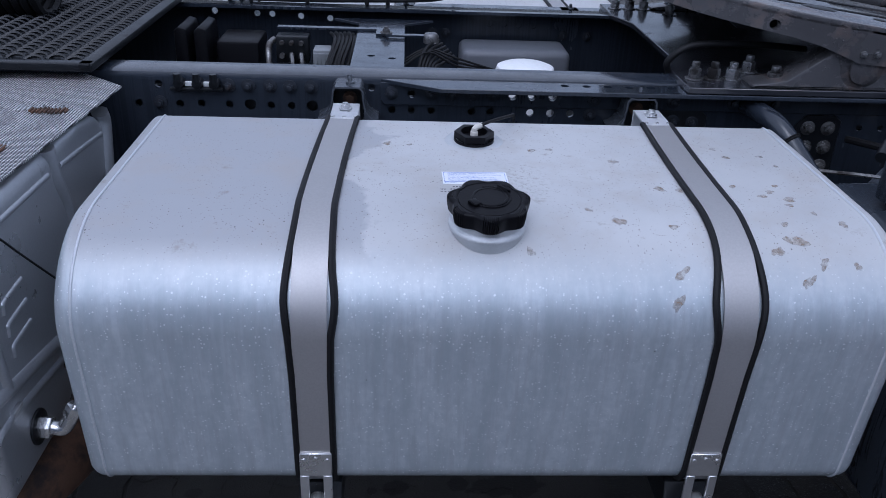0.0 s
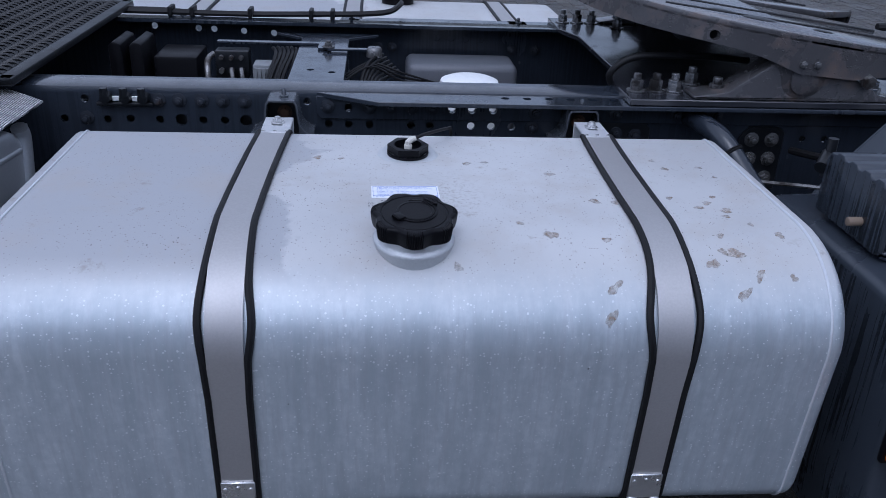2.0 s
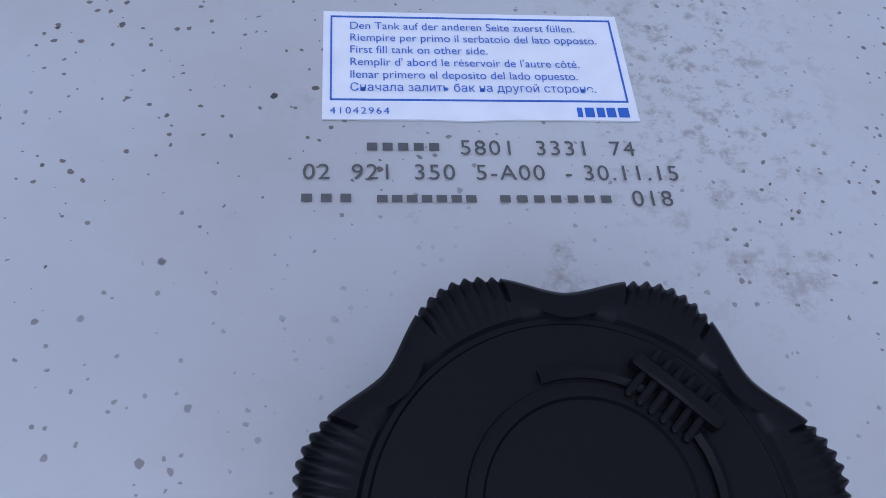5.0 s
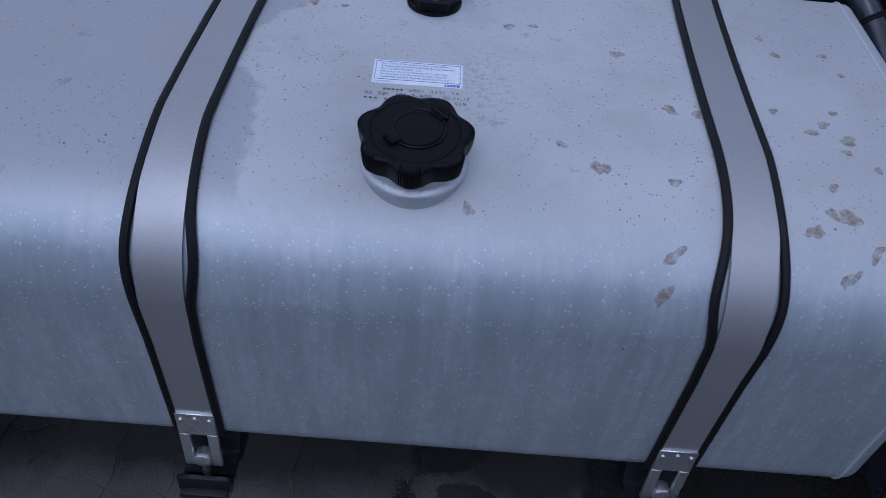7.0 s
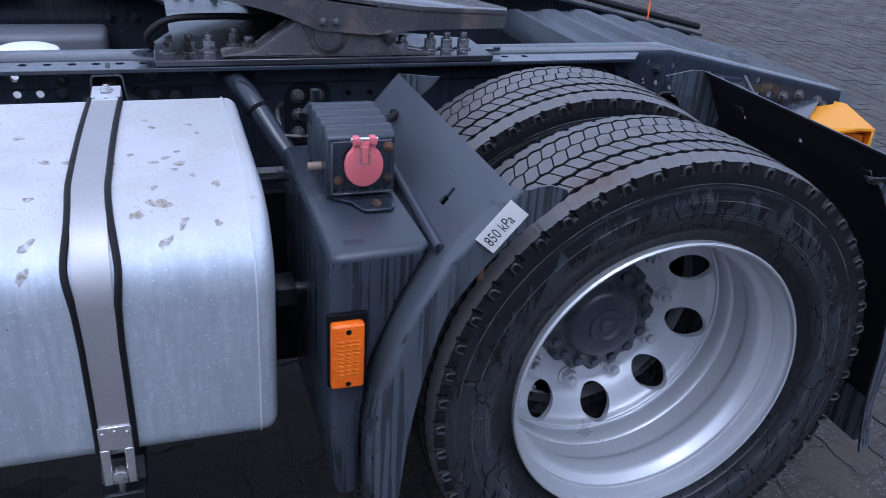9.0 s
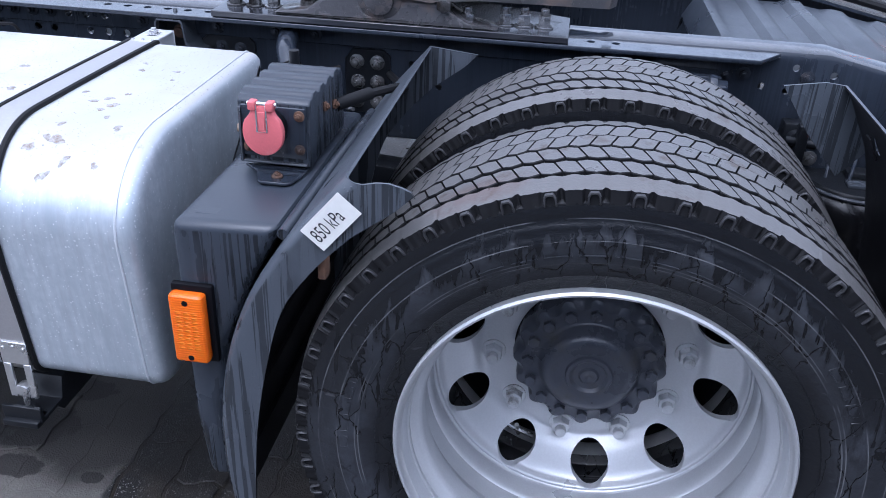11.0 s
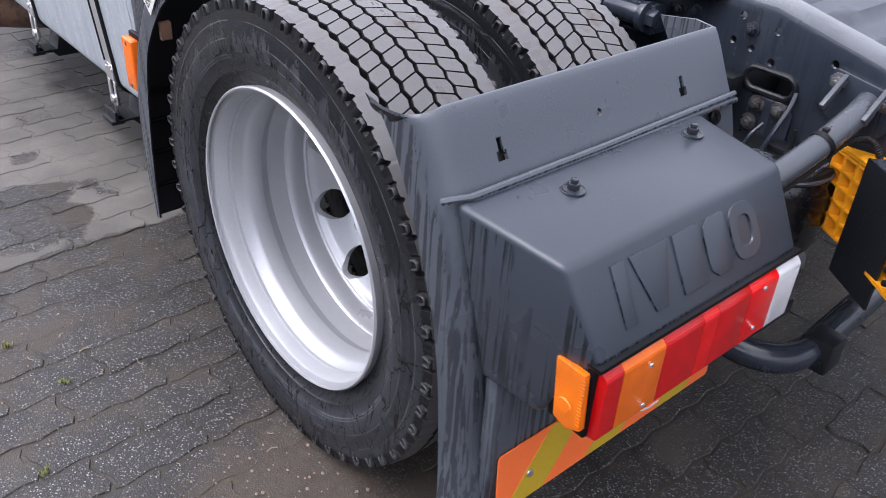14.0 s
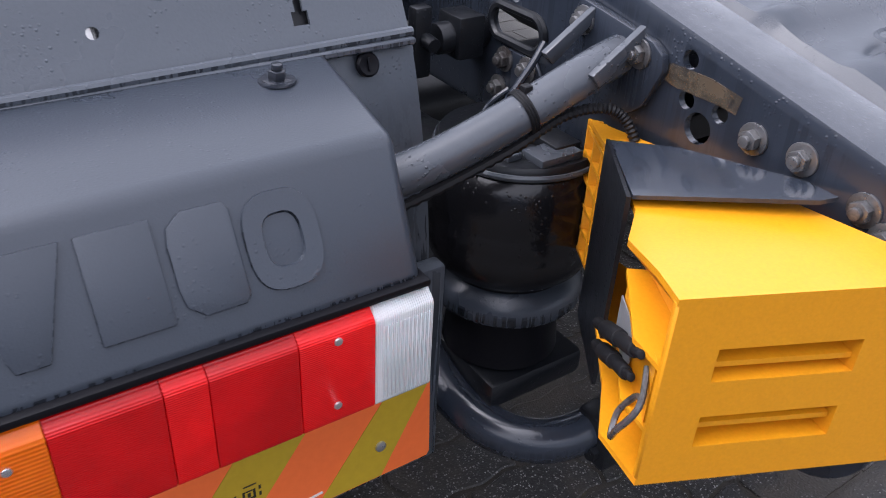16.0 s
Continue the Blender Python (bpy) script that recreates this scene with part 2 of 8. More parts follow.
def paver_material(name, joint=False):
    """Wet concrete blocks with pale grit, brown silt and moss; dry and sandy in front of the tank; each block its own
    tone; shade under the truck painted in.
    """
    m, n, l, p = material(name)
    geo, info = n.new("ShaderNodeNewGeometry"), n.new("ShaderNodeObjectInfo")
    each = calc(n, l, "FRACT", calc(n, l, "ADD", geo.outputs["Random Per Island"], info.outputs["Random"]))
    pos, x, y, z = place(n, l)
    def wn(scale, detail=4.0, rough=0.55):
        t = n.new("ShaderNodeTexNoise")
        t.inputs["Scale"].default_value, t.inputs["Detail"].default_value, t.inputs["Roughness"].default_value = scale, detail, rough
        l.new(pos, t.inputs["Vector"])
        return t.outputs["Fac"]
    fine, wide = wn(140, 4), wn(2.2, 6, 0.6)
    d, a, b = cells(n, l, pos, 230)
    d2, a2, b2 = cells(n, l, pos, 420)
    if joint:
        col = mix(n, l, wn(60, 5), (0.014, 0.012, 0.009), (0.046, 0.037, 0.026))
    else:
        col = mix(n, l, each, (0.015, 0.0140, 0.0130), (0.024, 0.0222, 0.0205))
        col = mix(n, l, ramp(n, l, a, [(0.30, 0.85), (0.45, 0.0)]), col, (0.022, 0.021, 0.021))
        col = mix(n, l, ramp(n, l, a2, [(0.30, 0.5), (0.5, 0.0)]), col, (0.036, 0.035, 0.035))
        # pale grit, brightened so that it also paints the glints of wet stone
        pale = calc(n, l, "MULTIPLY", ramp(n, l, a, [(0.85, 0.0), (0.89, 1.0)]), ramp(n, l, d, [(0.28, 1.0), (0.42, 0.0)]))
        col = mix(n, l, calc(n, l, "MULTIPLY", pale, calc(n, l, "POWER", b, 0.5)), col, (0.46, 0.45, 0.43))
        pale2 = calc(n, l, "MULTIPLY", ramp(n, l, a2, [(0.89, 0.0), (0.93, 1.0)]), b2)
        col = mix(n, l, pale2, col, (0.30, 0.29, 0.27))
    # dry, sandy blocks by the tank with damp patches left in them
    edge = calc(n, l, "ADD", calc(n, l, "MULTIPLY", calc(n, l, "SUBTRACT", -0.945, x), 4.0), calc(n, l, "MULTIPLY", calc(n, l, "SUBTRACT", wn(9, 3), 0.5), 0.35))
    ex, ey = calc(n, l, "DIVIDE", calc(n, l, "ADD", x, 1.18), 0.20), calc(n, l, "DIVIDE", calc(n, l, "ADD", y, 0.43), 0.165)
    oval = calc(n, l, "SQRT", calc(n, l, "ADD", calc(n, l, "MULTIPLY", ex, ex), calc(n, l, "MULTIPLY", ey, ey)))
    oval = calc(n, l, "ADD", oval, calc(n, l, "MULTIPLY", calc(n, l, "SUBTRACT", wn(8, 5, 0.6), 0.5), 1.5))
    dry = calc(n, l, "MULTIPLY", ramp(n, l, calc(n, l, "ADD", edge, 0.5), [(0.49, 0.0), (0.53, 1.0)]), ramp(n, l, calc(n, l, "MULTIPLY", oval, 0.5), [(0.49, 0.0), (0.53, 1.0)]))
    damp = ramp(n, l, wn(3.7, 5, 0.6), [(0.60, 0.0), (0.62, 1.0)])
    dry = calc(n, l, "MULTIPLY", dry, calc(n, l, "SUBTRACT", 1.0, damp))
    sand = mix(n, l, ramp(n, l, wn(3, 5), [(0.4, 0.0), (0.62, 1.0)]), (0.115, 0.110, 0.101), (0.198, 0.184, 0.164))
    sand = mix(n, l, ramp(n, l, fine, [(0.3, 0.35), (0.6, 0.0)]), sand, (0.13, 0.12, 0.108))
    col = mix(n, l, calc(n, l, "MULTIPLY", dry, 0.88), col, sand)
    oil = None
    ragged = calc(n, l, "MULTIPLY", calc(n, l, "SUBTRACT", wn(19, 5, 0.65), 0.5), 1.6)
    for ox, oy, rx, ry in ((-1.198, 0.124, 0.085, 0.075), (-1.176, -0.007, 0.050, 0.036), (-0.995, -0.013, 0.026, 0.020), (-1.18, 0.26, 0.09, 0.04), (-1.43, 0.254, 0.030, 0.026), (-1.28, 0.267, 0.026, 0.022), (-1.88, 0.237, 0.020, 0.016), (-1.48, 0.244, 0.012, 0.012)):
        ux, uy = calc(n, l, "DIVIDE", calc(n, l, "SUBTRACT", x, ox), rx), calc(n, l, "DIVIDE", calc(n, l, "SUBTRACT", y, oy), ry)
        away = calc(n, l, "ADD", calc(n, l, "SQRT", calc(n, l, "ADD", calc(n, l, "MULTIPLY", ux, ux), calc(n, l, "MULTIPLY", uy, uy))), ragged)
        drop = ramp(n, l, calc(n, l, "MULTIPLY", away, 0.5), [(0.46, 1.0), (0.52, 0.0)])
        oil = drop if oil is None else calc(n, l, "MAXIMUM", oil, drop)
    col = mix(n, l, calc(n, l, "MULTIPLY", oil, 0.85), col, (0.018, 0.017, 0.017))
    # brown silt and moss, mostly along the joints
    mud = ramp(n, l, wn(4.3, 8, 0.66), [(0.46, 0.0), (0.60, 0.9)])
    col = mix(n, l, mix(n, l, dry, mud, (0.1, 0.1, 0.1)), col, (0.054, 0.0435, 0.033))
    mx, my = calc(n, l, "DIVIDE", calc(n, l, "SUBTRACT", x, 0.20), 0.27), calc(n, l, "DIVIDE", calc(n, l, "ADD", y, 0.36), 0.17)
    heap = calc(n, l, "SQRT", calc(n, l, "ADD", calc(n, l, "MULTIPLY", mx, mx), calc(n, l, "MULTIPLY", my, my)))
    heap = calc(n, l, "ADD", heap, calc(n, l, "MULTIPLY", calc(n, l, "SUBTRACT", wn(9, 7, 0.65), 0.5), 2.2))
    heap = ramp(n, l, calc(n, l, "MULTIPLY", heap, 0.5), [(0.34, 0.9), (0.56, 0.0)])
    col = mix(n, l, heap, col, mix(n, l, wn(45, 6, 0.7), (0.026, 0.020, 0.015), (0.100, 0.080, 0.062)))
    moss = ramp(n, l, wn(17, 6, 0.72), [(0.62 if joint else 0.70, 0.0), (0.70 if joint else 0.76, 0.75)])
    col = mix(n, l, moss, col, (0.085, 0.075, 0.026))
    # soaked ground behind the wheel
    soak = calc(n, l, "ADD", calc(n, l, "ADD", calc(n, l, "MULTIPLY", x, 0.75), calc(n, l, "MULTIPLY", y, 1.0)), calc(n, l, "MULTIPLY", calc(n, l, "SUBTRACT", wn(3.5, 6, 0.62), 0.5), 0.8))
    soak = calc(n, l, "MULTIPLY", ramp(n, l, soak, [(0.30, 0.0), (0.52, 0.15)]), ramp(n, l, calc(n, l, "SUBTRACT", 1.3, y), [(0.0, 0.0), (0.5, 1.0)]))
    col = mix(n, l, soak, col, (0.017, 0.0155, 0.0145))
    # the truck's shade on the ground below it, put into the colour
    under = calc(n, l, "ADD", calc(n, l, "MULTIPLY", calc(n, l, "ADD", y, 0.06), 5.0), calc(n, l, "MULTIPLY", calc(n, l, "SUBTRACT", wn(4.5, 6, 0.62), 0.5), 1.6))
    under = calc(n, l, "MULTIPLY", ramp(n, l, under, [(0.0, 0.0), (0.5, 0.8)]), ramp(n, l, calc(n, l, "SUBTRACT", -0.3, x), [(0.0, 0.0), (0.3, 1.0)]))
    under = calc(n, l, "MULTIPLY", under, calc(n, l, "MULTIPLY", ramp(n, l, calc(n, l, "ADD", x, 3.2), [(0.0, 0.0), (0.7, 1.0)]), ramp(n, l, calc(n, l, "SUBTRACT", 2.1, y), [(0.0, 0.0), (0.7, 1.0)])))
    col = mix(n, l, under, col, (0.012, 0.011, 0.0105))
    l.new(col, p.inputs["Base Color"])
    rg = mix(n, l, ramp(n, l, wide, [(0.35, 0.0), (0.65, 1.0)]), (0.40, 0.40, 0.40), (0.62, 0.62, 0.62))
    l.new(mix(n, l, dry, rg, (0.8, 0.8, 0.8)), p.inputs["Roughness"])
    p.inputs["Specular IOR Level"].default_value = 0.42
    h = mix(n, l, 0.5, ramp(n, l, d, [(0.0, 1.0), (0.6, 0.0)]), fine)
    bump(n, l, p, h, 0.7, 0.0025)
    return m


def tyre_rubber(name):
    """Weathered sidewall: grey-blue matte rubber, black wet runs that branch, a dark ring by the rim."""
    m, n, l, p = material(name)
    pos, x, y, z = place(n, l)
    def wn(scale, detail=4.0, rough=0.55, stretch=(1, 1, 1)):
        mp, t = n.new("ShaderNodeMapping"), n.new("ShaderNodeTexNoise")
        mp.inputs["Scale"].default_value = stretch
        l.new(pos, mp.inputs["Vector"])
        l.new(mp.outputs[0], t.inputs["Vector"])
        t.inputs["Scale"].default_value, t.inputs["Detail"].default_value, t.inputs["Roughness"].default_value = scale, detail, rough
        return t.outputs["Fac"]
    h = calc(n, l, "SUBTRACT", z, 0.479)
    r = calc(n, l, "SQRT", calc(n, l, "ADD", calc(n, l, "MULTIPLY", x, x), calc(n, l, "MULTIPLY", h, h)))
    col = mix(n, l, ramp(n, l, wn(5, 5), [(0.35, 0.0), (0.65, 1.0)]), (0.024, 0.026, 0.031), (0.038, 0.041, 0.049))
    col = mix(n, l, ramp(n, l, wn(60, 4), [(0.35, 0.6), (0.6, 0.0)]), col, (0.019, 0.020, 0.023))
    # runs of water, bent by a noise
    warp = n.new("ShaderNodeCombineXYZ")
    l.new(calc(n, l, "ADD", calc(n, l, "MULTIPLY", x, 1.0), calc(n, l, "MULTIPLY", wn(10, 4), 0.10)), warp.inputs[0])
    l.new(calc(n, l, "MULTIPLY", y, 1.0), warp.inputs[1])
    l.new(calc(n, l, "ADD", calc(n, l, "MULTIPLY", z, 0.40), calc(n, l, "MULTIPLY", wn(14, 4), 0.05)), warp.inputs[2])
    crack = ramp(n, l, cells(n, l, warp.outputs[0], 23, "DISTANCE_TO_EDGE"), [(0.012, 1.0), (0.030, 0.0)])
    crack = calc(n, l, "MULTIPLY", crack, ramp(n, l, wn(6, 3), [(0.36, 0.0), (0.44, 1.0)]))
    drips = calc(n, l, "MULTIPLY", ramp(n, l, wn(90, 3, 0.55, (1, 1, 0.09)), [(0.57, 0.0), (0.60, 1.0)]), ramp(n, l, wn(9, 3), [(0.46, 0.0), (0.52, 1.0)]))
    ring = ramp(n, l, calc(n, l, "ADD", r, calc(n, l, "MULTIPLY", calc(n, l, "SUBTRACT", wn(9, 4), 0.5), 0.05)), [(0.318, 0.75), (0.340, 0.0)])
    blot = ramp(n, l, wn(26, 6, 0.7), [(0.60, 0.0), (0.64, 1.0)])
    band = ramp(n, l, calc(n, l, "ADD", r, calc(n, l, "MULTIPLY", calc(n, l, "SUBTRACT", wn(48, 5, 0.65, (1, 1, 0.18)), 0.5), 0.15)), [(0.366, 0.0), (0.378, 0.92)])
    band = calc(n, l, "MULTIPLY", band, ramp(n, l, h, [(0.0, 0.25), (0.20, 1.0)]))
    ring = calc(n, l, "MAXIMUM", ring, band)
    wet = calc(n, l, "MAXIMUM", calc(n, l, "MAXIMUM", crack, drips), calc(n, l, "MAXIMUM", ring, calc(n, l, "MULTIPLY", blot, 0.7)))
    col = mix(n, l, wet, col, (0.0075, 0.008, 0.0095))
    bed = ramp(n, l, r, [(0.419, 0.0), (0.424, 1.0)])
    col = mix(n, l, bed, col, (0.012, 0.012, 0.013))
    for r0 in (0.3425, 0.3475, 0.3745, 0.4035):
        line = ramp(n, l, calc(n, l, "MULTIPLY", calc(n, l, "ABSOLUTE", calc(n, l, "SUBTRACT", r, r0)), 100.0), [(0.05, 1.0), (0.10, 0.0)])
        line = calc(n, l, "MULTIPLY", line, ramp(n, l, wn(13, 3), [(0.42, 0.0), (0.56, 0.8)]))
        col = mix(n, l, line, col, (0.12, 0.122, 0.128))
    scuff = ramp(n, l, wn(45, 3, 0.6, (0.3, 1, 1.6)), [(0.70, 0.0), (0.74, 0.5)])
    col = mix(n, l, scuff, col, (0.11, 0.11, 0.115))
    l.new(col, p.inputs["Base Color"])
    l.new(mix(n, l, wet, (0.50, 0.50, 0.50), (0.24, 0.24, 0.24)), p.inputs["Roughness"])
    p.inputs["Specular IOR Level"].default_value = 0.4
    bump(n, l, p, wn(110, 5, 0.65), 0.55, 0.0022)
    return m


def lens(name, col, rough=0.12, ridges=0.0, axis=1, pitch=260.0):
    """Coloured lamp plastic with fine moulded prisms inside a glossy skin."""
    m, n, l, p = material(name)
    a = noise_tex(n, l, 9, 4)
    c = mix(n, l, ramp(n, l, a, [(0.35, 0.0), (0.65, 1.0)]), tuple(x * 0.72 for x in col), col)
    l.new(c, p.inputs["Base Color"])
    p.inputs["Roughness"].default_value = rough
    p.inputs["Coat Weight"].default_value = 0.12
    p.inputs["Specular IOR Level"].default_value = 0.35
    p.inputs["Coat Roughness"].default_value = 0.05
    p.inputs["Subsurface Weight"].default_value = 0.25
    p.inputs["Subsurface Radius"].default_value = (0.01, 0.004, 0.004)
    if ridges:
        co = n.new("ShaderNodeTexCoord")
        w = n.new("ShaderNodeTexWave")
        w.bands_direction = "XYZ"[axis]
        w.inputs["Scale"].default_value = pitch / 6.28
        l.new(co.outputs["Object"], w.inputs["Vector"])
        bump(n, l, p, w.outputs["Fac"], ridges, 0.001)
    return m


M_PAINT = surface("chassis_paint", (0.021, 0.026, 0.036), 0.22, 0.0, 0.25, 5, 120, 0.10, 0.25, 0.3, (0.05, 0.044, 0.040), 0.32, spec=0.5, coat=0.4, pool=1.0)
M_DARK = surface("oily_black_steel", (0.007, 0.008, 0.010), 0.36, 0.0, 0.4, 8, 90, 0.35, 0.0, 0.4, (0.04, 0.034, 0.031), 0.36, spec=0.4)
M_MUD = surface("grey_plastic", (0.061, 0.0695, 0.083), 0.33, 0.0, 0.22, 4, 300, 0.22, 0.72, 0.45, (0.075, 0.076, 0.078), 0.30)
M_BOX = surface("dark_grey_plastic", (0.032, 0.0385, 0.050), 0.32, 0.0, 0.14, 4, 480, 0.2, 0.85, 0.2)
M_BLACK = surface("black_plastic", (0.005, 0.005, 0.0065), 0.38, 0.0, 0.2, 12, 300, 0.12, spec=0.12)
M_RUBBER = surface("black_rubber", (0.007, 0.007, 0.008), 0.55, 0.0, 0.3, 15, 200, 0.2, spec=0.25)
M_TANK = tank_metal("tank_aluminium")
M_WELD = surface("weld_aluminium", (0.58, 0.60, 0.63), 0.45, 0.35, 0.1, 30, 200, 0.4)
M_NECK = surface("turned_aluminium", (0.52, 0.535, 0.55), 0.46, 0.45, 0.1, 30, 240, 0.3)
M_STRAP = surface("stainless_strap", (0.43, 0.42, 0.42), 0.50, 0.70, 0.08, 5, 300, 0.06)
M_ZINC = surface("zinc_steel", (0.62, 0.62, 0.62), 0.30, 0.9, 0.2, 20, 150, 0.15, dirt=(0.2, 0.17, 0.13), dirt_amount=0.36)
M_GALV = surface("galvanised_sheet", (0.50, 0.505, 0.52), 0.42, 0.30, 0.15, 30, 200, 0.15, dirt=(0.22, 0.19, 0.16), dirt_amount=0.34)
M_WETBOLT = surface("wet_bolt_steel", (0.26, 0.26, 0.265), 0.20, 0.85, 0.35, 60, 300, 0.3, dirt=(0.03, 0.028, 0.028), dirt_amount=0.50)
M_BOLT = surface("grimy_bolt_steel", (0.17, 0.168, 0.168), 0.30, 0.75, 0.35, 60, 300, 0.3, dirt=(0.04, 0.033, 0.03), dirt_amount=0.52)
M_DBOLT = surface("painted_bolt", (0.022, 0.025, 0.032), 0.20, 0.1, 0.4, 60, 300, 0.3, dirt=(0.06, 0.042, 0.034), dirt_amount=0.42)
M_RUST = surface("rusty_steel", (0.115, 0.060, 0.036), 0.80, 0.1, 0.4, 12, 120, 0.6, dirt=(0.04, 0.028, 0.024), dirt_amount=0.52)
M_TYRE = tyre_rubber("tyre_rubber")
M_TREAD = surface("worn_tread", (0.098, 0.095, 0.094), 0.34, 0.0, 0.34, 14, 220, 0.45, 0.0, 0.0, (0.085, 0.062, 0.050), 0.42)
nt = M_TREAD.node_tree
tread_pos, tread_x, tread_y, tread_z = place(nt.nodes, nt.links)
mud_x = calc(nt.nodes, nt.links, "DIVIDE", calc(nt.nodes, nt.links, "ADD", tread_x, 0.19), 0.10)
mud_y = calc(nt.nodes, nt.links, "DIVIDE", calc(nt.nodes, nt.links, "ADD", tread_y, 0.235), 0.05)
mud = calc(nt.nodes, nt.links, "ADD", calc(nt.nodes, nt.links, "SQRT", calc(nt.nodes, nt.links, "ADD", calc(nt.nodes, nt.links, "MULTIPLY", mud_x, mud_x), calc(nt.nodes, nt.links, "MULTIPLY", mud_y, mud_y))), calc(nt.nodes, nt.links, "MULTIPLY", noise_tex(nt.nodes, nt.links, 30, 6, rough=0.7), 1.4))
mud = ramp(nt.nodes, nt.links, calc(nt.nodes, nt.links, "MULTIPLY", mud, 0.5), [(0.45, 0.5), (0.75, 0.0)])
clean = nt.nodes["Principled BSDF"].inputs["Base Color"].links[0].from_socket
nt.links.new(mix(nt.nodes, nt.links, mud, clean, (0.085, 0.040, 0.026)), nt.nodes["Principled BSDF"].inputs["Base Color"])
M_RIM = surface("silver_wheel_paint", (0.46, 0.47, 0.485), 0.36, 0.40, 0.06, 6, 260, 0.04, dirt=(0.30, 0.27, 0.24), dirt_amount=0.26)
M_HUB = surface("black_hub", (0.044, 0.048, 0.060), 0.30, 0.1, 0.4, 14, 160, 0.35, dirt=(0.06, 0.058, 0.056), dirt_amount=0.42)
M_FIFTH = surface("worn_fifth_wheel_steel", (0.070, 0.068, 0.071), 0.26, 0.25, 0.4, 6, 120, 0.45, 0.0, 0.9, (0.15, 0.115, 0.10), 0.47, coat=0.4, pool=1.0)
M_SILENCER = surface("silencer_sheet", (0.47, 0.48, 0.50), 0.33, 0.62, 0.15, 6, 200, 0.12, dirt=(0.16, 0.155, 0.15), dirt_amount=0.36)
M_YELLOW = surface("yellow_plastic", (0.70, 0.285, 0.004), 0.38, 0.0, 0.05, 5, 300, 0.12, dirt=(0.52, 0.24, 0.02), dirt_amount=0.30)
M_RED = surface("faded_red_plastic", (0.60, 0.14, 0.15), 0.42, 0.0, 0.1, 12, 300, 0.1, dirt=(0.62, 0.28, 0.28), dirt_amount=0.42)
M_WHITE = surface("white_plastic", (0.80, 0.80, 0.80), 0.35, 0.0, 0.04)
M_LABEL = surface("label_paper", (0.78, 0.80, 0.84), 0.45, 0.0, 0.03)
M_BLUE = surface("label_blue", (0.035, 0.12, 0.48), 0.5, 0.0, 0.05)
M_INK = surface("black_ink", (0.012, 0.012, 0.014), 0.5, 0.0, 0.05)
M_ETCH = surface("dot_marking", (0.10, 0.10, 0.10), 0.6, 0.3, 0.3, 40)
M_AMBER = lens("amber_lens", (0.85, 0.19, 0.004), 0.14, 0.5, 2, 700)
M_AMBER2 = lens("orange_lens", (0.92, 0.17, 0.003), 0.2, 0.35, 2, 500)
M_LRED = lens("red_lens", (0.66, 0.003, 0.004), 0.2, 0.35, 2, 900)
M_LRED2 = lens("bright_red_lens", (0.92, 0.006, 0.006), 0.15, 0.4, 2, 900)
M_CLEAR = lens("clear_lens", (0.74, 0.75, 0.76), 0.12, 0.6, 1, 900)
M_ORANGE = surface("fluorescent_orange", (1.0, 0.17, 0.035), 0.4, 0.0, 0.05, dirt=(0.8, 0.22, 0.08), dirt_amount=0.34)
M_RETRO = surface("retroreflective_yellow", (0.50, 0.33, 0.016), 0.4, 0.0, 0.07, dirt=(0.36, 0.25, 0.04), dirt_amount=0.36)
M_STAIN = surface("dried_dirt", (0.29, 0.215, 0.15), 0.85, 0.0, 0.35, 60, 200, 0.5)
M_STAIN_N = M_STAIN.node_tree
M_STAIN_N.links.new(ramp(M_STAIN_N.nodes, M_STAIN_N.links, noise_tex(M_STAIN_N.nodes, M_STAIN_N.links, 110, 6, rough=0.7), [(0.34, 0.05), (0.68, 0.68)]), M_STAIN_N.nodes["Principled BSDF"].inputs["Alpha"])
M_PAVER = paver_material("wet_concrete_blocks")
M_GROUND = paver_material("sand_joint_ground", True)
M_GREY = surface("wet_grey_paint", (0.050, 0.056, 0.066), 0.24, 0.0, 0.2, 6, 140, 0.12, 0.0, 0.9, (0.07, 0.06, 0.05), 0.34)


def worn_patch(name, col):
    """A patch of paint that is rubbed off in places."""
    mat = surface(name, col, 0.6, 0, 0.3, 30)
    nt = mat.node_tree
    nt.links.new(ramp(nt.nodes, nt.links, noise_tex(nt.nodes, nt.links, 26, 6, rough=0.7), [(0.40, 0.0), (0.58, 0.8)]), nt.nodes["Principled BSDF"].inputs["Alpha"])
    return mat

# ---- building helpers ----
ORIGIN = {}


def thing(name, base, label, category, group=""):
    """An Empty at the base of a thing; its parts hang under it."""
    ob = new(name)
    ob.empty_display_size = 0.05
    ob.location = base
    ORIGIN[ob] = Vector(base)
    return tagged(ob, label, category, group)


def part(name, bm, mat, parent, label="", smooth=True, kind=""):
    """One bmesh, given in world metres, as one mesh object under a thing or a part."""
    at = ORIGIN[parent]
    bmesh.ops.translate(bm, verts=bm.verts, vec=-at)
    bmesh.ops.recalc_face_normals(bm, faces=bm.faces)
    me = bpy.data.meshes.new(name)
    bm.to_mesh(me)
    bm.free()
    me.materials.append(mat)
    if smooth:
        me.polygons.foreach_set("use_smooth", [True] * len(me.polygons))
        me.set_sharp_from_angle(angle=radians(38))
    ob = new(name, me)
    ob.parent = parent
    ORIGIN[ob] = at
    return tagged(ob, label, kind=kind)


def again(name, me, parent, m, label=""):
    """A further object on the mesh me, at the world pose m, under parent."""
    ob = new(name, me)
    ob.parent = parent
    ob.matrix_basis = Matrix.Translation(-ORIGIN[parent]) @ m
    return tagged(ob, label)


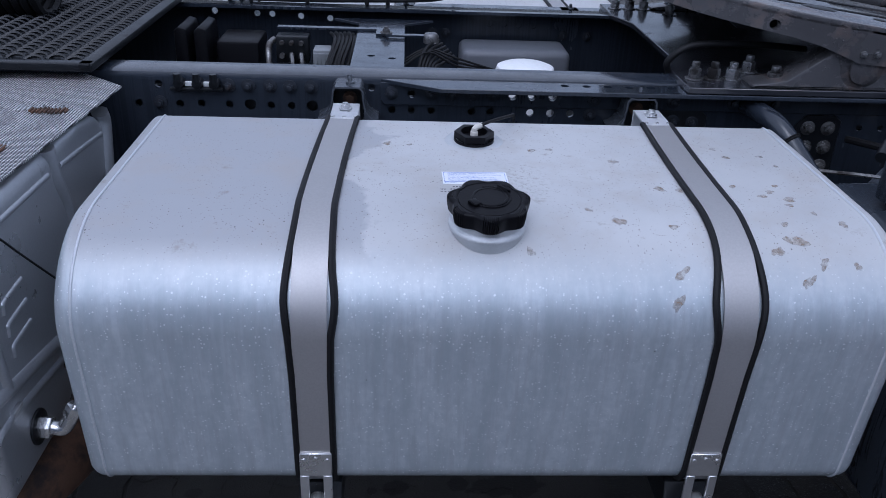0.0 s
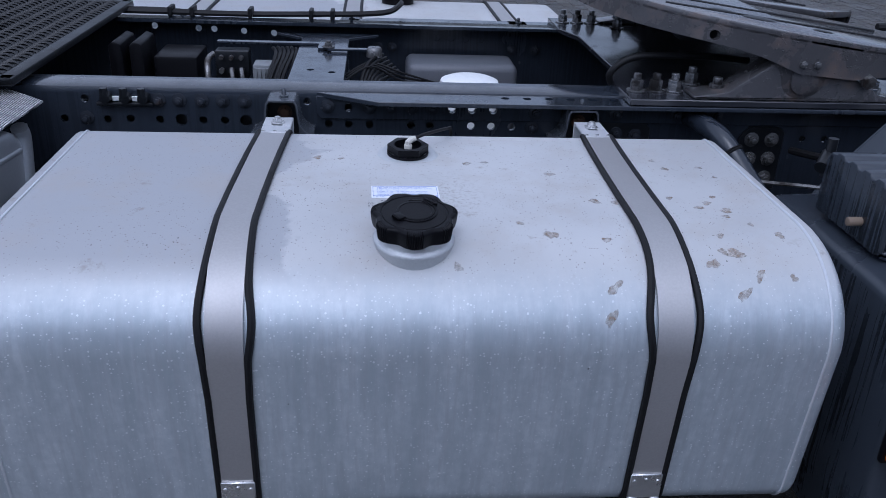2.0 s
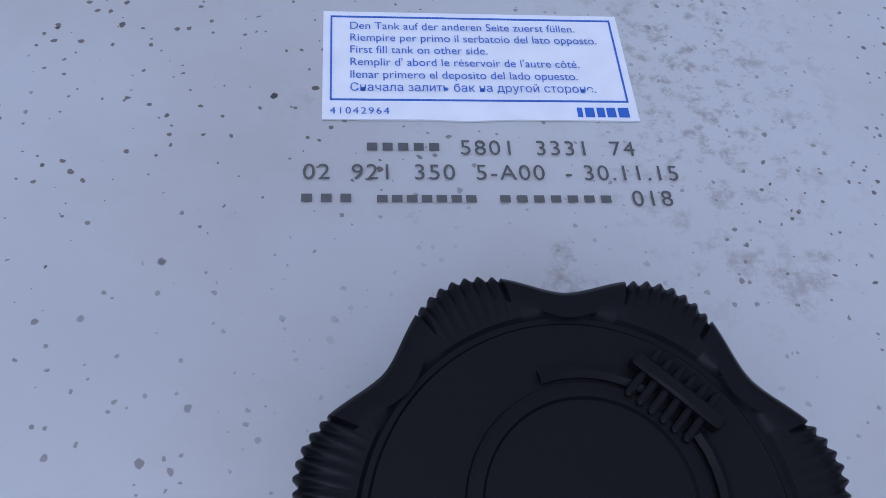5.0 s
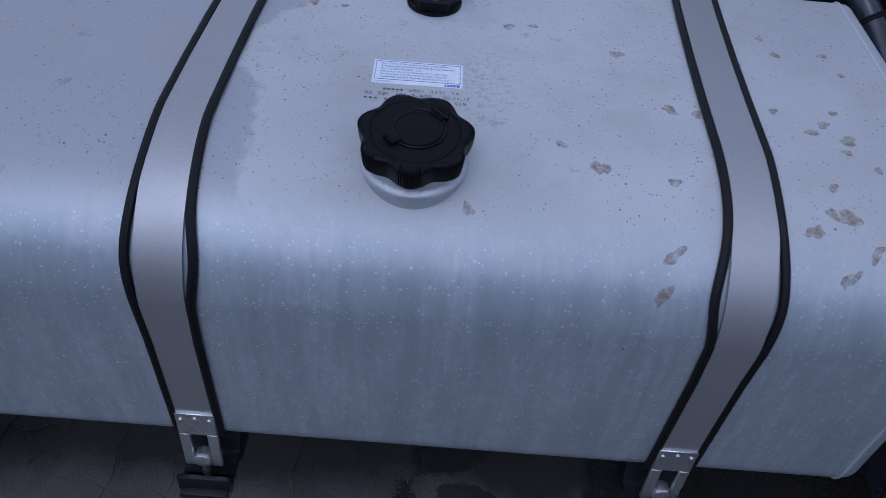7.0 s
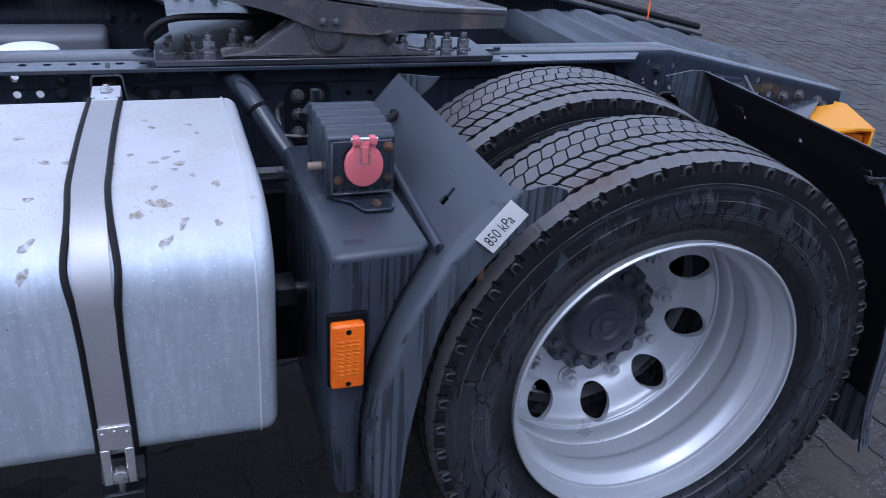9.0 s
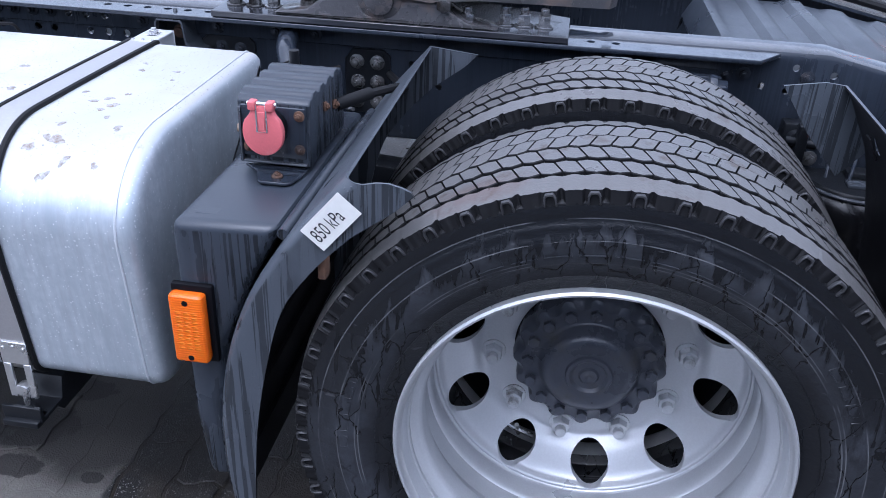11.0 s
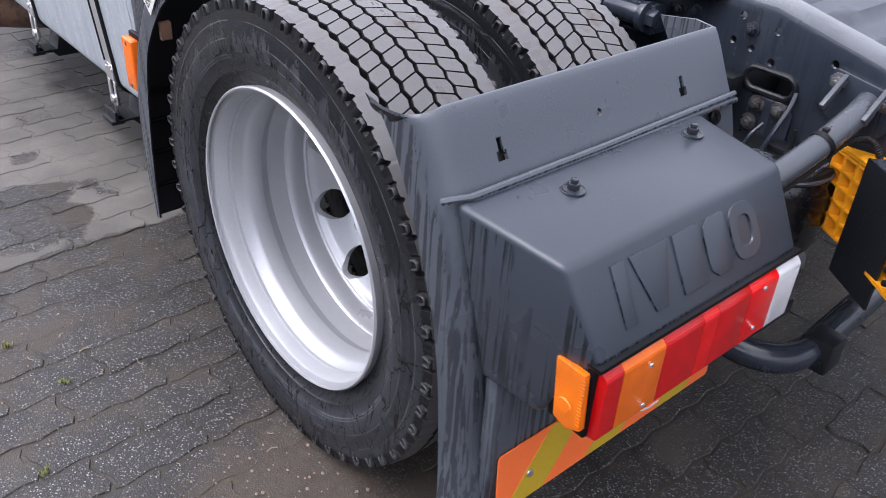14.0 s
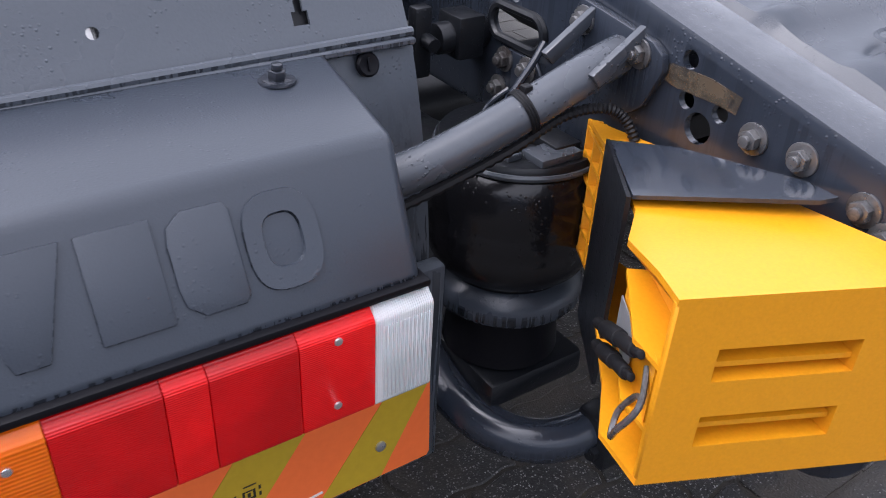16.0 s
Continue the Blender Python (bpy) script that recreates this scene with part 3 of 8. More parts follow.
def shape(name, bm, mat, smooth=True):
    """A mesh in its own coordinates, to be shared by again()."""
    bmesh.ops.recalc_face_normals(bm, faces=bm.faces)
    me = bpy.data.meshes.new(name)
    bm.to_mesh(me)
    bm.free()
    me.materials.append(mat)
    if smooth:
        me.polygons.foreach_set("use_smooth", [True] * len(me.polygons))
        me.set_sharp_from_angle(angle=radians(38))
    return me


def structure(name, bm, mat, label, category):
    me = bpy.data.meshes.new(name)
    bm.to_mesh(me)
    bm.free()
    me.materials.append(mat)
    ob = new(name, me)
    ORIGIN[ob] = Vector((0, 0, 0))
    return tagged(ob, label, category, kind="structure")


def box(bm, x0, x1, y0, y1, z0, z1, r=0.0, seg=2, m=None):
    """A block with rounded edges."""
    out = bmesh.ops.create_cube(bm, size=1.0)["verts"]
    bmesh.ops.transform(bm, verts=out, matrix=Matrix.Translation(((x0 + x1) / 2, (y0 + y1) / 2, (z0 + z1) / 2)) @ Matrix.Diagonal((x1 - x0, y1 - y0, z1 - z0, 1)))
    if r:
        edges = list({e for v in out for e in v.link_edges})
        res = bmesh.ops.bevel(bm, geom=edges, offset=r, segments=seg, affect="EDGES", profile=0.5)
        out = list({v for f in res["faces"] for v in f.verts} | {v for v in out if v.is_valid})
    if m is not None:
        bmesh.ops.transform(bm, verts=out, matrix=m)
    return bm


def prism(bm, outline, axis, lo, hi, r=0.0, seg=2, taper=None):
    """A flat outline of (a, b) pairs drawn out along an axis: x: (y, z), y: (x, z), z: (x, y)."""
    def put(a, b, c):
        return {"x": (c, a, b), "y": (a, c, b), "z": (a, b, c)}[axis]
    ends = []
    for c in (lo, hi):
        ends.append([bm.verts.new(put(*(taper(a, b, c) if taper else (a, b, c)))) for a, b in outline])
    faces = [bm.faces.new(ends[0]), bm.faces.new(list(reversed(ends[1])))]
    n = len(outline)
    for i in range(n):
        faces.append(bm.faces.new((ends[0][i], ends[0][(i + 1) % n], ends[1][(i + 1) % n], ends[1][i])))
    bmesh.ops.recalc_face_normals(bm, faces=faces)
    if r:
        edges = list({e for f in faces for e in f.edges})
        bmesh.ops.bevel(bm, geom=edges, offset=r, segments=seg, affect="EDGES", profile=0.5)
    return bm


def cyl(bm, a, b, r, n=16, r2=None, bev=0.0):
    """A round bar from a to b."""
    a, b = Vector(a), Vector(b)
    d = b - a
    m = Matrix.Translation((a + b) / 2) @ d.to_track_quat("Z", "Y").to_matrix().to_4x4()
    vs = bmesh.ops.create_cone(bm, cap_ends=True, segments=n, radius1=r, radius2=r if r2 is None else r2, depth=d.length, matrix=m)["verts"]
    if bev:
        edges = [e for e in {e for v in vs for e in v.link_edges} if any(len(f.verts) == n for f in e.link_faces)]
        bmesh.ops.bevel(bm, geom=edges, offset=bev, segments=2, affect="EDGES", profile=0.5)
    return bm


def tube(bm, pts, r, n=8, closed=False, caps=True):
    """A round pipe along points."""
    pts = [Vector(p) for p in pts]
    k = len(pts)
    rings, ref = [], None
    for i, p in enumerate(pts):
        a = pts[(i - 1) % k] if closed or i else p
        b = pts[(i + 1) % k] if closed or i < k - 1 else p
        t = (b - a).normalized()
        if ref is None:
            ref = t.orthogonal().normalized()
        ref = (ref - t * ref.dot(t)).normalized()
        side = t.cross(ref)
        rr = r(i / (k - 1)) if callable(r) else r
        rings.append([bm.verts.new(p + rr * (math.cos(u) * ref + math.sin(u) * side)) for u in (2 * math.pi * j / n for j in range(n))])
    for i in range(k if closed else k - 1):
        p, q = rings[i], rings[(i + 1) % k]
        for j in range(n):
            bm.faces.new((p[j], p[(j + 1) % n], q[(j + 1) % n], q[j]))
    if caps and not closed:
        bm.faces.new(list(reversed(rings[0])))
        bm.faces.new(rings[-1])
    return bm


def smooth_path(pts, n=6):
    """Points of a Catmull-Rom curve through pts."""
    pts = [Vector(p) for p in pts]
    out = []
    for i in range(len(pts) - 1):
        p0, p1, p2, p3 = pts[max(i - 1, 0)], pts[i], pts[i + 1], pts[min(i + 2, len(pts) - 1)]
        for j in range(n):
            t = j / n
            out.append(0.5 * (2 * p1 + (p2 - p0) * t + (2 * p0 - 5 * p1 + 4 * p2 - p3) * t * t + (3 * p1 - p0 - 3 * p2 + p3) * t ** 3))
    return out + [pts[-1]]


def lathe(bm, profile, n=64, centre=(0, 0, 0), axis="y", closed=False, a0=0.0, a1=2 * math.pi):
    """Turns (along, radius) pairs about an axis through centre."""
    full = abs(a1 - a0 - 2 * math.pi) < 1e-6
    steps = n if full else n + 1
    c = Vector(centre)
    rings = []
    for s, r in profile:
        ring = []
        for i in range(steps):
            a = a0 + (a1 - a0) * i / n
            u, v = r * math.cos(a), r * math.sin(a)
            ring.append(bm.verts.new(c + Vector({"y": (u, s, v), "z": (u, v, s), "x": (s, u, v)}[axis])))
        rings.append(ring)
    k = len(profile)
    for i in range(k if closed else k - 1):
        p, q = rings[i], rings[(i + 1) % k]
        for j in range(n if full else n):
            jj = (j + 1) % steps
            bm.faces.new((p[j], p[jj], q[jj], q[j]))
    return bm


def hexbolt(r=0.012, h=0.010, washer=0.018, stud=0.006, stud_h=0.006):
    """A hexagon nut on a washer with the stud's end, standing on z = 0."""
    bm = bmesh.new()
    cyl(bm, (0, 0, 0), (0, 0, 0.003), washer, 20, bev=0.0008)
    cyl(bm, (0, 0, 0.003), (0, 0, 0.003 + h), r, 6, bev=0.0012)
    cyl(bm, (0, 0, 0.003 + h), (0, 0, 0.003 + h + stud_h), stud, 12, bev=0.0012)
    return bm


TO_FRONT = Matrix.Rotation(radians(90), 4, "X")    # +z of a bolt turned to -y, towards the street side
TO_REAR = Matrix.Rotation(radians(90), 4, "Y")     # +z turned to +x
BOLT_M = shape("bolt", hexbolt(0.0105, 0.009, 0.016, 0.006, 0.005), M_BOLT)
BOLT_D = shape("bolt", hexbolt(0.0090, 0.009, 0.0145, 0.0055, 0.006), M_DBOLT)
BOLT_T = shape("bolt", hexbolt(0.0135, 0.019, 0.0200, 0.0085, 0.012), M_WETBOLT)
BOLT_S = shape("bolt", hexbolt(0.0055, 0.004, 0.0085, 0.003, 0.002), M_RUST)


def text(name, body, size, mat, parent, m, spacing=1.0, label=""):
    """Flat lettering with the built-in font, as a mesh."""
    cu = bpy.data.curves.new(name, "FONT")
    cu.body, cu.size, cu.space_character = body, size, spacing
    tmp = bpy.data.objects.new(name, cu)
    me = bpy.data.meshes.new_from_object(tmp)
    bpy.data.objects.remove(tmp)
    me.materials.append(mat)
    return again(name, me, parent, m, label)


def bars(bm, m, rects, h=0.0003):
    """Thin plain bars (x0, x1, y0, y1) on a plane."""
    for x0, x1, y0, y1 in rects:
        box(bm, x0, x1, y0, y1, 0, h, m=m)
    return bm


def cut(ob, cutter):
    """Cuts the solid of a bmesh, given in world metres, out of a part."""
    bmesh.ops.translate(cutter, verts=cutter.verts, vec=-ORIGIN[ob])
    bmesh.ops.recalc_face_normals(cutter, faces=cutter.faces)
    me = bpy.data.meshes.new("cutter")
    cutter.to_mesh(me)
    cutter.free()
    tool = new("cutter", me)
    tool.parent = ob.parent
    mod = ob.modifiers.new("cut", "BOOLEAN")
    mod.object, mod.operation, mod.solver = tool, "DIFFERENCE", "EXACT"
    bpy.context.view_layer.update()
    done = bpy.data.meshes.new_from_object(ob.evaluated_get(bpy.context.evaluated_depsgraph_get()))
    ob.modifiers.clear()
    old = ob.data
    ob.data = done
    bpy.data.objects.remove(tool)
    bpy.data.meshes.remove(me)
    if not old.users:
        bpy.data.meshes.remove(old)
    done.set_sharp_from_angle(angle=radians(38))
    return ob

# ---- ground ----
GROUND = 0.02
bm = bmesh.new()
bmesh.ops.create_grid(bm, x_segments=2, y_segments=2, size=1500, matrix=Matrix.Translation((0, 0, GROUND - 0.0030)))
ground = structure("ground", bm, M_GROUND, "wet dark grey yard of interlocking concrete blocks", "ground")

# unseen dark wall on the street side, added to block low sky light
bm = bmesh.new()
box(bm, -40, 40, -7.0, -6.6, GROUND, 3.4)
structure("wall_south", bm, surface("light_block_wall", (0.13, 0.175, 0.24), 0.7, 0, 0.2, 1.5), "plain dark unseen wall added to block low sky light", "wall")

RAIL_Y, TRUCK_Y, TOP = 0.515, 0.90, 0.905


def mirrored(bm):
    """Turns a bmesh to the truck's other side."""
    bmesh.ops.transform(bm, verts=bm.verts, matrix=Matrix.Translation((0, 2 * TRUCK_Y, 0)) @ Matrix.Diagonal((1, -1, 1, 1)))
    bmesh.ops.reverse_faces(bm, faces=bm.faces)
    return bm


# ---- chassis frame ----
frame_thing = thing("truck_chassis", (-1.0, TRUCK_Y, GROUND), "dark blue-grey painted steel truck chassis frame, wet with rain", "chassis")


def rail_top(x):
    return TOP if x < 0.42 else TOP - 0.215 * (x - 0.42)


def rail_web():
    """One side member: a channel, open towards the middle, that falls away at its rear end."""
    bm = bmesh.new()
    xs = [-3.4, -2.4, -1.4, -0.4, 0.36, 0.42, 0.47, 0.7, 1.0]
    prev = None
    for x in xs:
        zt, zb, r = rail_top(x), 0.64 if x < 0.3 else 0.64 - 0.02 * (x - 0.3), 0.014
        ring = [(RAIL_Y + 0.075, zt), (RAIL_Y + r, zt), (RAIL_Y + r * 0.29, zt - r * 0.29), (RAIL_Y, zt - r), (RAIL_Y, zb + r), (RAIL_Y + r * 0.29, zb + r * 0.29), (RAIL_Y + r, zb), (RAIL_Y + 0.075, zb),
                (RAIL_Y + 0.075, zb + 0.008), (RAIL_Y + r, zb + 0.008), (RAIL_Y + 0.008, zb + r), (RAIL_Y + 0.008, zt - r), (RAIL_Y + r, zt - 0.008), (RAIL_Y + 0.075, zt - 0.008)]
        cur = [bm.verts.new((x, y, z)) for y, z in ring]
        if prev:
            for i in range(len(cur)):
                bm.faces.new((prev[i], prev[(i + 1) % len(cur)], cur[(i + 1) % len(cur)], cur[i]))
        else:
            bm.faces.new(cur[::-1])
        prev = cur
    bm.faces.new(prev)
    return bm


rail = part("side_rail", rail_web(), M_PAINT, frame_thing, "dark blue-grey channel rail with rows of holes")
# dark plate added behind the web so that its holes look dark
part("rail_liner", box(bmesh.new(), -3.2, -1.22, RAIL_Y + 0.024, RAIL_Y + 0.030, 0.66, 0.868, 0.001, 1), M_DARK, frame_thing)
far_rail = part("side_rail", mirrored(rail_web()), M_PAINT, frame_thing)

HOLES, FAR_HOLES = [], []


def hole(x, z, s=1.0):
    HOLES.append((x, z, 0.0082 * s))


for x in (-1.786, -1.700, -1.615, -1.745, -1.659):
    again("bolt", BOLT_D, frame_thing, Matrix.Translation((x, RAIL_Y, 0.877)) @ TO_FRONT)
for i in range(5):
    hole(-1.787 + 0.0432 * i, 0.836, 1.5 if i in (1, 4) else 1.0)
for x, z in ((-1.93, 0.877), (-1.975, 0.835), (-1.89, 0.835), (-1.845, 0.837), (-1.489, 0.879), (-2.05, 0.86)):
    hole(x, z)
again("bolt", BOLT_D, frame_thing, Matrix.Translation((-1.93, RAIL_Y, 0.838)) @ TO_FRONT)
for x in (-1.446, -1.405, -1.362, -1.276, -1.236, -1.150, -1.107, -1.064):
    hole(x, 0.832)
again("bolt", BOLT_D, frame_thing, Matrix.Translation((-1.021, RAIL_Y, 0.831)) @ TO_FRONT)
for x, z in ((-0.84, 0.823), (-0.798, 0.82), (-0.538, 0.814), (-0.493, 0.814), (-0.536, 0.770), (-0.493, 0.771), (-0.538, 0.727), (-0.493, 0.727)):
    again("bolt", BOLT_M if x > -0.6 else BOLT_D, frame_thing, Matrix.Translation((x, RAIL_Y - 0.006, z)) @ TO_FRONT)
for x, z in ((-0.42, 0.815), (-0.37, 0.815), (-0.45, 0.85), (-0.36, 0.77), (0.30, 0.83), (0.36, 0.872), (0.434, 0.862), (0.35, 0.824), (0.39, 0.819), (0.435, 0.805), (0.55, 0.838)):
    hole(x, z, 0.9)
for x, z in ((0.71, 0.815, ), (0.715, 0.775), (0.757, 0.776)):
    hole(x, z, 1.2)
hole(0.735, 0.752, 2.0)

# gusset behind the bolt group, and the doubling plate under the tank brackets
bm = bmesh.new()
prism(bm, [(-0.565, 0.70), (-0.465, 0.70), (-0.465, 0.83), (-0.48, 0.842), (-0.545, 0.842), (-0.565, 0.82)], "y", RAIL_Y - 0.006, RAIL_Y - 0.0005, 0.0015, 1)
part("gusset_plate", bm, M_DARK, frame_thing)
bm = bmesh.new()
prism(bm, [(-0.885, 0.70), (-0.765, 0.70), (-0.765, 0.835), (-0.78, 0.848), (-0.87, 0.848), (-0.885, 0.835)], "y", RAIL_Y - 0.006, RAIL_Y - 0.0005, 0.0015, 1)
part("gusset_plate", bm, M_DARK, frame_thing)


def angle_bar():
    """The angle profile on the outside of the rail that carries the coupling plate."""
    bm = bmesh.new()
    prism(bm, [(-1.470, RAIL_Y - 0.001), (-1.345, 0.447), (0.275, 0.447), (0.325, RAIL_Y - 0.001)], "z", 0.890, 0.899, 0.001, 1)
    prism(bm, [(-1.470, 0.893), (-1.470, 0.857), (-1.462, 0.846), (0.20, 0.846), (0.325, 0.893)], "y", RAIL_Y - 0.009, RAIL_Y - 0.001, 0.001, 1)
    return bm


angle = part("angle_profile", angle_bar(), M_PAINT, frame_thing, "wet blue-grey angle profile with punched holes")
part("angle_profile", mirrored(angle_bar()), M_PAINT, frame_thing)
drill = bmesh.new()
for x in [-1.085 + 0.0455 * i for i in range(6)] + [-0.05 + 0.05 * i for i in range(2)]:
    cyl(drill, (x, 0.492, 0.87), (x, 0.492, 0.92), 0.0088, 16)
for x in (-1.405, -1.191, -1.150, -1.106):
    hole(x, 0.870)
    cyl(drill, (x, 0.49, 0.870), (x, 0.53, 0.870), 0.0088, 16)
cut(angle, drill)
for i, x in enumerate((-1.447, -1.362, -1.320, -1.276, -1.233)):
    again("bolt", BOLT_D, frame_thing, Matrix.Translation((x, RAIL_Y - 0.009, 0.872)) @ TO_FRONT)
for x in (-1.017, -0.845, -0.714, -0.627):
    again("bolt", BOLT_D, frame_thing, Matrix.Translation((x, RAIL_Y - 0.009, 0.866)) @ TO_FRONT)

for x, z in ((-1.968, 0.875), (-1.847, 0.871), (-1.804, 0.870), (-1.721, 0.866), (-1.637, 0.862), (-1.383, 0.858), (-1.17, 0.859), (-1.128, 0.859), (-1.085, 0.857), (-1.042, 0.856)):
    FAR_HOLES.append((x, z, 0.009))
for x in (-0.95, -1.34, -1.30, -0.88):
    again("bolt", BOLT_D, frame_thing, Matrix.Translation((x, 2 * TRUCK_Y - RAIL_Y - 0.009, 0.83)) @ TO_FRONT)

# crossmember with its flared ends
bm = bmesh.new()
prism(bm, [(-1.62, 0.60), (-1.545, 0.66), (-1.545, 1.14), (-1.62, 1.20), (-1.34, 1.20), (-1.42, 1.14), (-1.42, 0.66), (-1.34, 0.60)], "z", 0.872, 0.880, 0.001, 1)
box(bm, -1.545, -1.537, 0.60, 1.20, 0.70, 0.872)
box(bm, -1.428, -1.42, 0.60, 1.20, 0.70, 0.872)
cross = part("crossmember", bm, M_PAINT, frame_thing, "wet blue-grey pressed steel crossmember")
drill = bmesh.new()
for x, y in ((-1.50, 0.78), (-1.45, 0.76), (-1.50, 1.05)):
    cyl(drill, (x, y, 0.86), (x, y, 0.89), 0.009, 16)
cut(cross, drill)
for x in (-2.3, -0.55, 0.55):
    bm = bmesh.new()
    box(bm, x - 0.08, x + 0.08, RAIL_Y + 0.01, 2 * TRUCK_Y - RAIL_Y - 0.01, 0.66, 0.70 if x != -0.55 else 0.80, 0.01)
    part("crossmember", bm, M_DARK, frame_thing)

# grommeted slot and the inner bracket plate near the rear end
bm = bmesh.new()
pts = [(0.445 + 0.030 * (1 if math.cos(a) > 0 else -1) + 0.021 * math.cos(a), RAIL_Y - 0.002, 0.770 + 0.021 * math.sin(a)) for a in (2 * math.pi * (i + 0.5) / 24 for i in range(24))]
tube(bm, pts, 0.006, 8, closed=True)
part("slot_grommet", bm, M_DARK, frame_thing)
drill = bmesh.new()
prism(drill, [(p[0], p[2]) for p in pts], "y", RAIL_Y - 0.02, RAIL_Y + 0.03)
for x, z, r in HOLES:
    cyl(drill, (x, RAIL_Y - 0.02, z), (x, RAIL_Y + 0.03, z), r, 16)
cut(rail, drill)
drill = bmesh.new()
for x, z, r in FAR_HOLES:
    cyl(drill, (x, 2 * TRUCK_Y - RAIL_Y - 0.03, z), (x, 2 * TRUCK_Y - RAIL_Y + 0.02, z), r, 16)
cut(far_rail, drill)
bm = bmesh.new()
prism(bm, [(0.415, 0.66), (0.505, 0.66), (0.505, 0.725), (0.49, 0.742), (0.43, 0.742), (0.415, 0.73)], "y", RAIL_Y - 0.006, RAIL_Y - 0.001, 0.0015, 1)
part("gusset_plate", bm, M_PAINT, frame_thing)
for x, z in ((0.433, 0.727), (0.478, 0.728), (0.425, 0.688)):
    again("bolt", BOLT_M, frame_thing, Matrix.Translation((x, RAIL_Y - 0.006, z)) @ TO_FRONT)
for x, z in ((0.385, 0.853), (0.226, 0.850), (0.26, 0.853), (0.80, 0.768), (0.853, 0.770), (0.92, 0.752), (0.945, 0.735)):
    again("bolt", BOLT_M if x > 0.7 else BOLT_D, frame_thing, Matrix.Translation((x, RAIL_Y, z)) @ TO_FRONT)
bm = bmesh.new()
prism(bm, [(0.665, 0.788), (0.70, 0.783), (0.755, 0.784), (0.775, 0.782), (0.778, 0.800), (0.74, 0.806), (0.69, 0.805), (0.668, 0.803)], "y", RAIL_Y - 0.0014, RAIL_Y - 0.0004)
part("faded_sticker", bm, worn_patch("tan_primer", (0.080, 0.060, 0.038)), frame_thing)

# ribbed cover between the rails behind the coupling
cover = thing("chassis_cover", (0.6, TRUCK_Y, 0.80), "ribbed dark grey plastic cover lying between the chassis rails", "cover")
bm = bmesh.new()
NX, NY = 60, 30
grid = []
for i in range(NX + 1):
    x = 0.20 + 0.95 * i / NX
    row = []
    for j in range(NY + 1):
        y = 0.605 + (2 * TRUCK_Y - 1.21) * j / NY
        u = (x - 0.20) / 0.95
        z = 0.872 - 0.20 * max(0, u - 0.28) ** 1.15 + (-0.05 * max(0, 0.03 - u) / 0.03)
        v = (y - TRUCK_Y) / 0.30
        rib = 0.5 + 0.5 * math.tanh(10 * (math.cos(2 * math.pi * (x - 0.24) / 0.115) - 0.35))
        z += 0.014 * rib * (1 if abs(v) < 0.75 else max(0, 1 - (abs(v) - 0.75) * 6)) * (1 if u < 0.6 else max(0, 1 - (u - 0.6) * 5))
        z -= 0.05 * max(0, abs(v) - 0.85) / 0.15
        row.append(bm.verts.new((x, y, z)))
    grid.append(row)
for i in range(NX):
    for j in range(NY):
        bm.faces.new((grid[i][j], grid[i + 1][j], grid[i + 1][j + 1], grid[i][j + 1]))
res = bmesh.ops.extrude_face_region(bm, geom=list(bm.faces))
bmesh.ops.translate(bm, verts=[v for v in res["geom"] if isinstance(v, bmesh.types.BMVert)], vec=(0, 0, -0.006))
part("panel", bm, M_BOX, cover)
bm = bmesh.new()
lathe(bm, [(0.003, 0.030), (0.006, 0.033), (0.003, 0.036)], 32, (0.80, 0.74, 0.826), "z")
part("moulded_mark", bm, M_BOX, cover)

# ---- fuel tanks ----
FRONT, FRONT_T, BACK, LOW, LOW_R, BACK_R = -0.198, -0.2205, 0.350, 0.438, 0.045, 0.022
CURVE_Y, CURVE_Z = 0.165, 0.135    # half axes of the rounded upper front


def top_z(y):
    return 0.8672 + 0.006 * (y - 0.1)


def front_y(z):
    """The front leans in towards its foot."""
    return FRONT + (FRONT_T - FRONT) * (z - 0.483) / 0.25


def tank_ring(off=0.0):
    """The tank's cross-section as (y, z) pairs, drawn out by off metres: from the back edge of the top, over the front, to the back of the bottom."""
    c1 = (FRONT_T + CURVE_Y, top_z(FRONT_T + CURVE_Y) - CURVE_Z)
    c2 = (FRONT + LOW_R, LOW + LOW_R)
    c3 = (BACK - LOW_R, LOW + LOW_R)
    c4 = (BACK - BACK_R, top_z(BACK - BACK_R) - BACK_R)
    out = []
    for (cy, cz), ry, rz, a0, n in ((c4, BACK_R, BACK_R, 0, 8), (c1, CURVE_Y, CURVE_Z, 90, 16), (c2, LOW_R, LOW_R, 180, 8), (c3, LOW_R, LOW_R, 270, 8)):
        for i in range(n + 1):
            a = radians(a0 + 90 * i / n)
            out.append((cy + (ry + off) * math.cos(a), cz + (rz + off) * math.sin(a)))
    return out


def on_tank(y=None, z=None, off=0.0):
    """A point (y, z) of the tank's skin: by y on its top, or by z on its front."""
    cy, cz = FRONT_T + CURVE_Y, top_z(FRONT_T + CURVE_Y) - CURVE_Z
    if z is not None and z < cz:
        return front_y(z) - off, z
    if y is not None and y > cy:
        return y, top_z(y) + off
    a = math.acos(max(-1, min(1, (y - cy) / CURVE_Y)))
    return cy + (CURVE_Y + off) * math.cos(a), cz + (CURVE_Z + off) * math.sin(a)


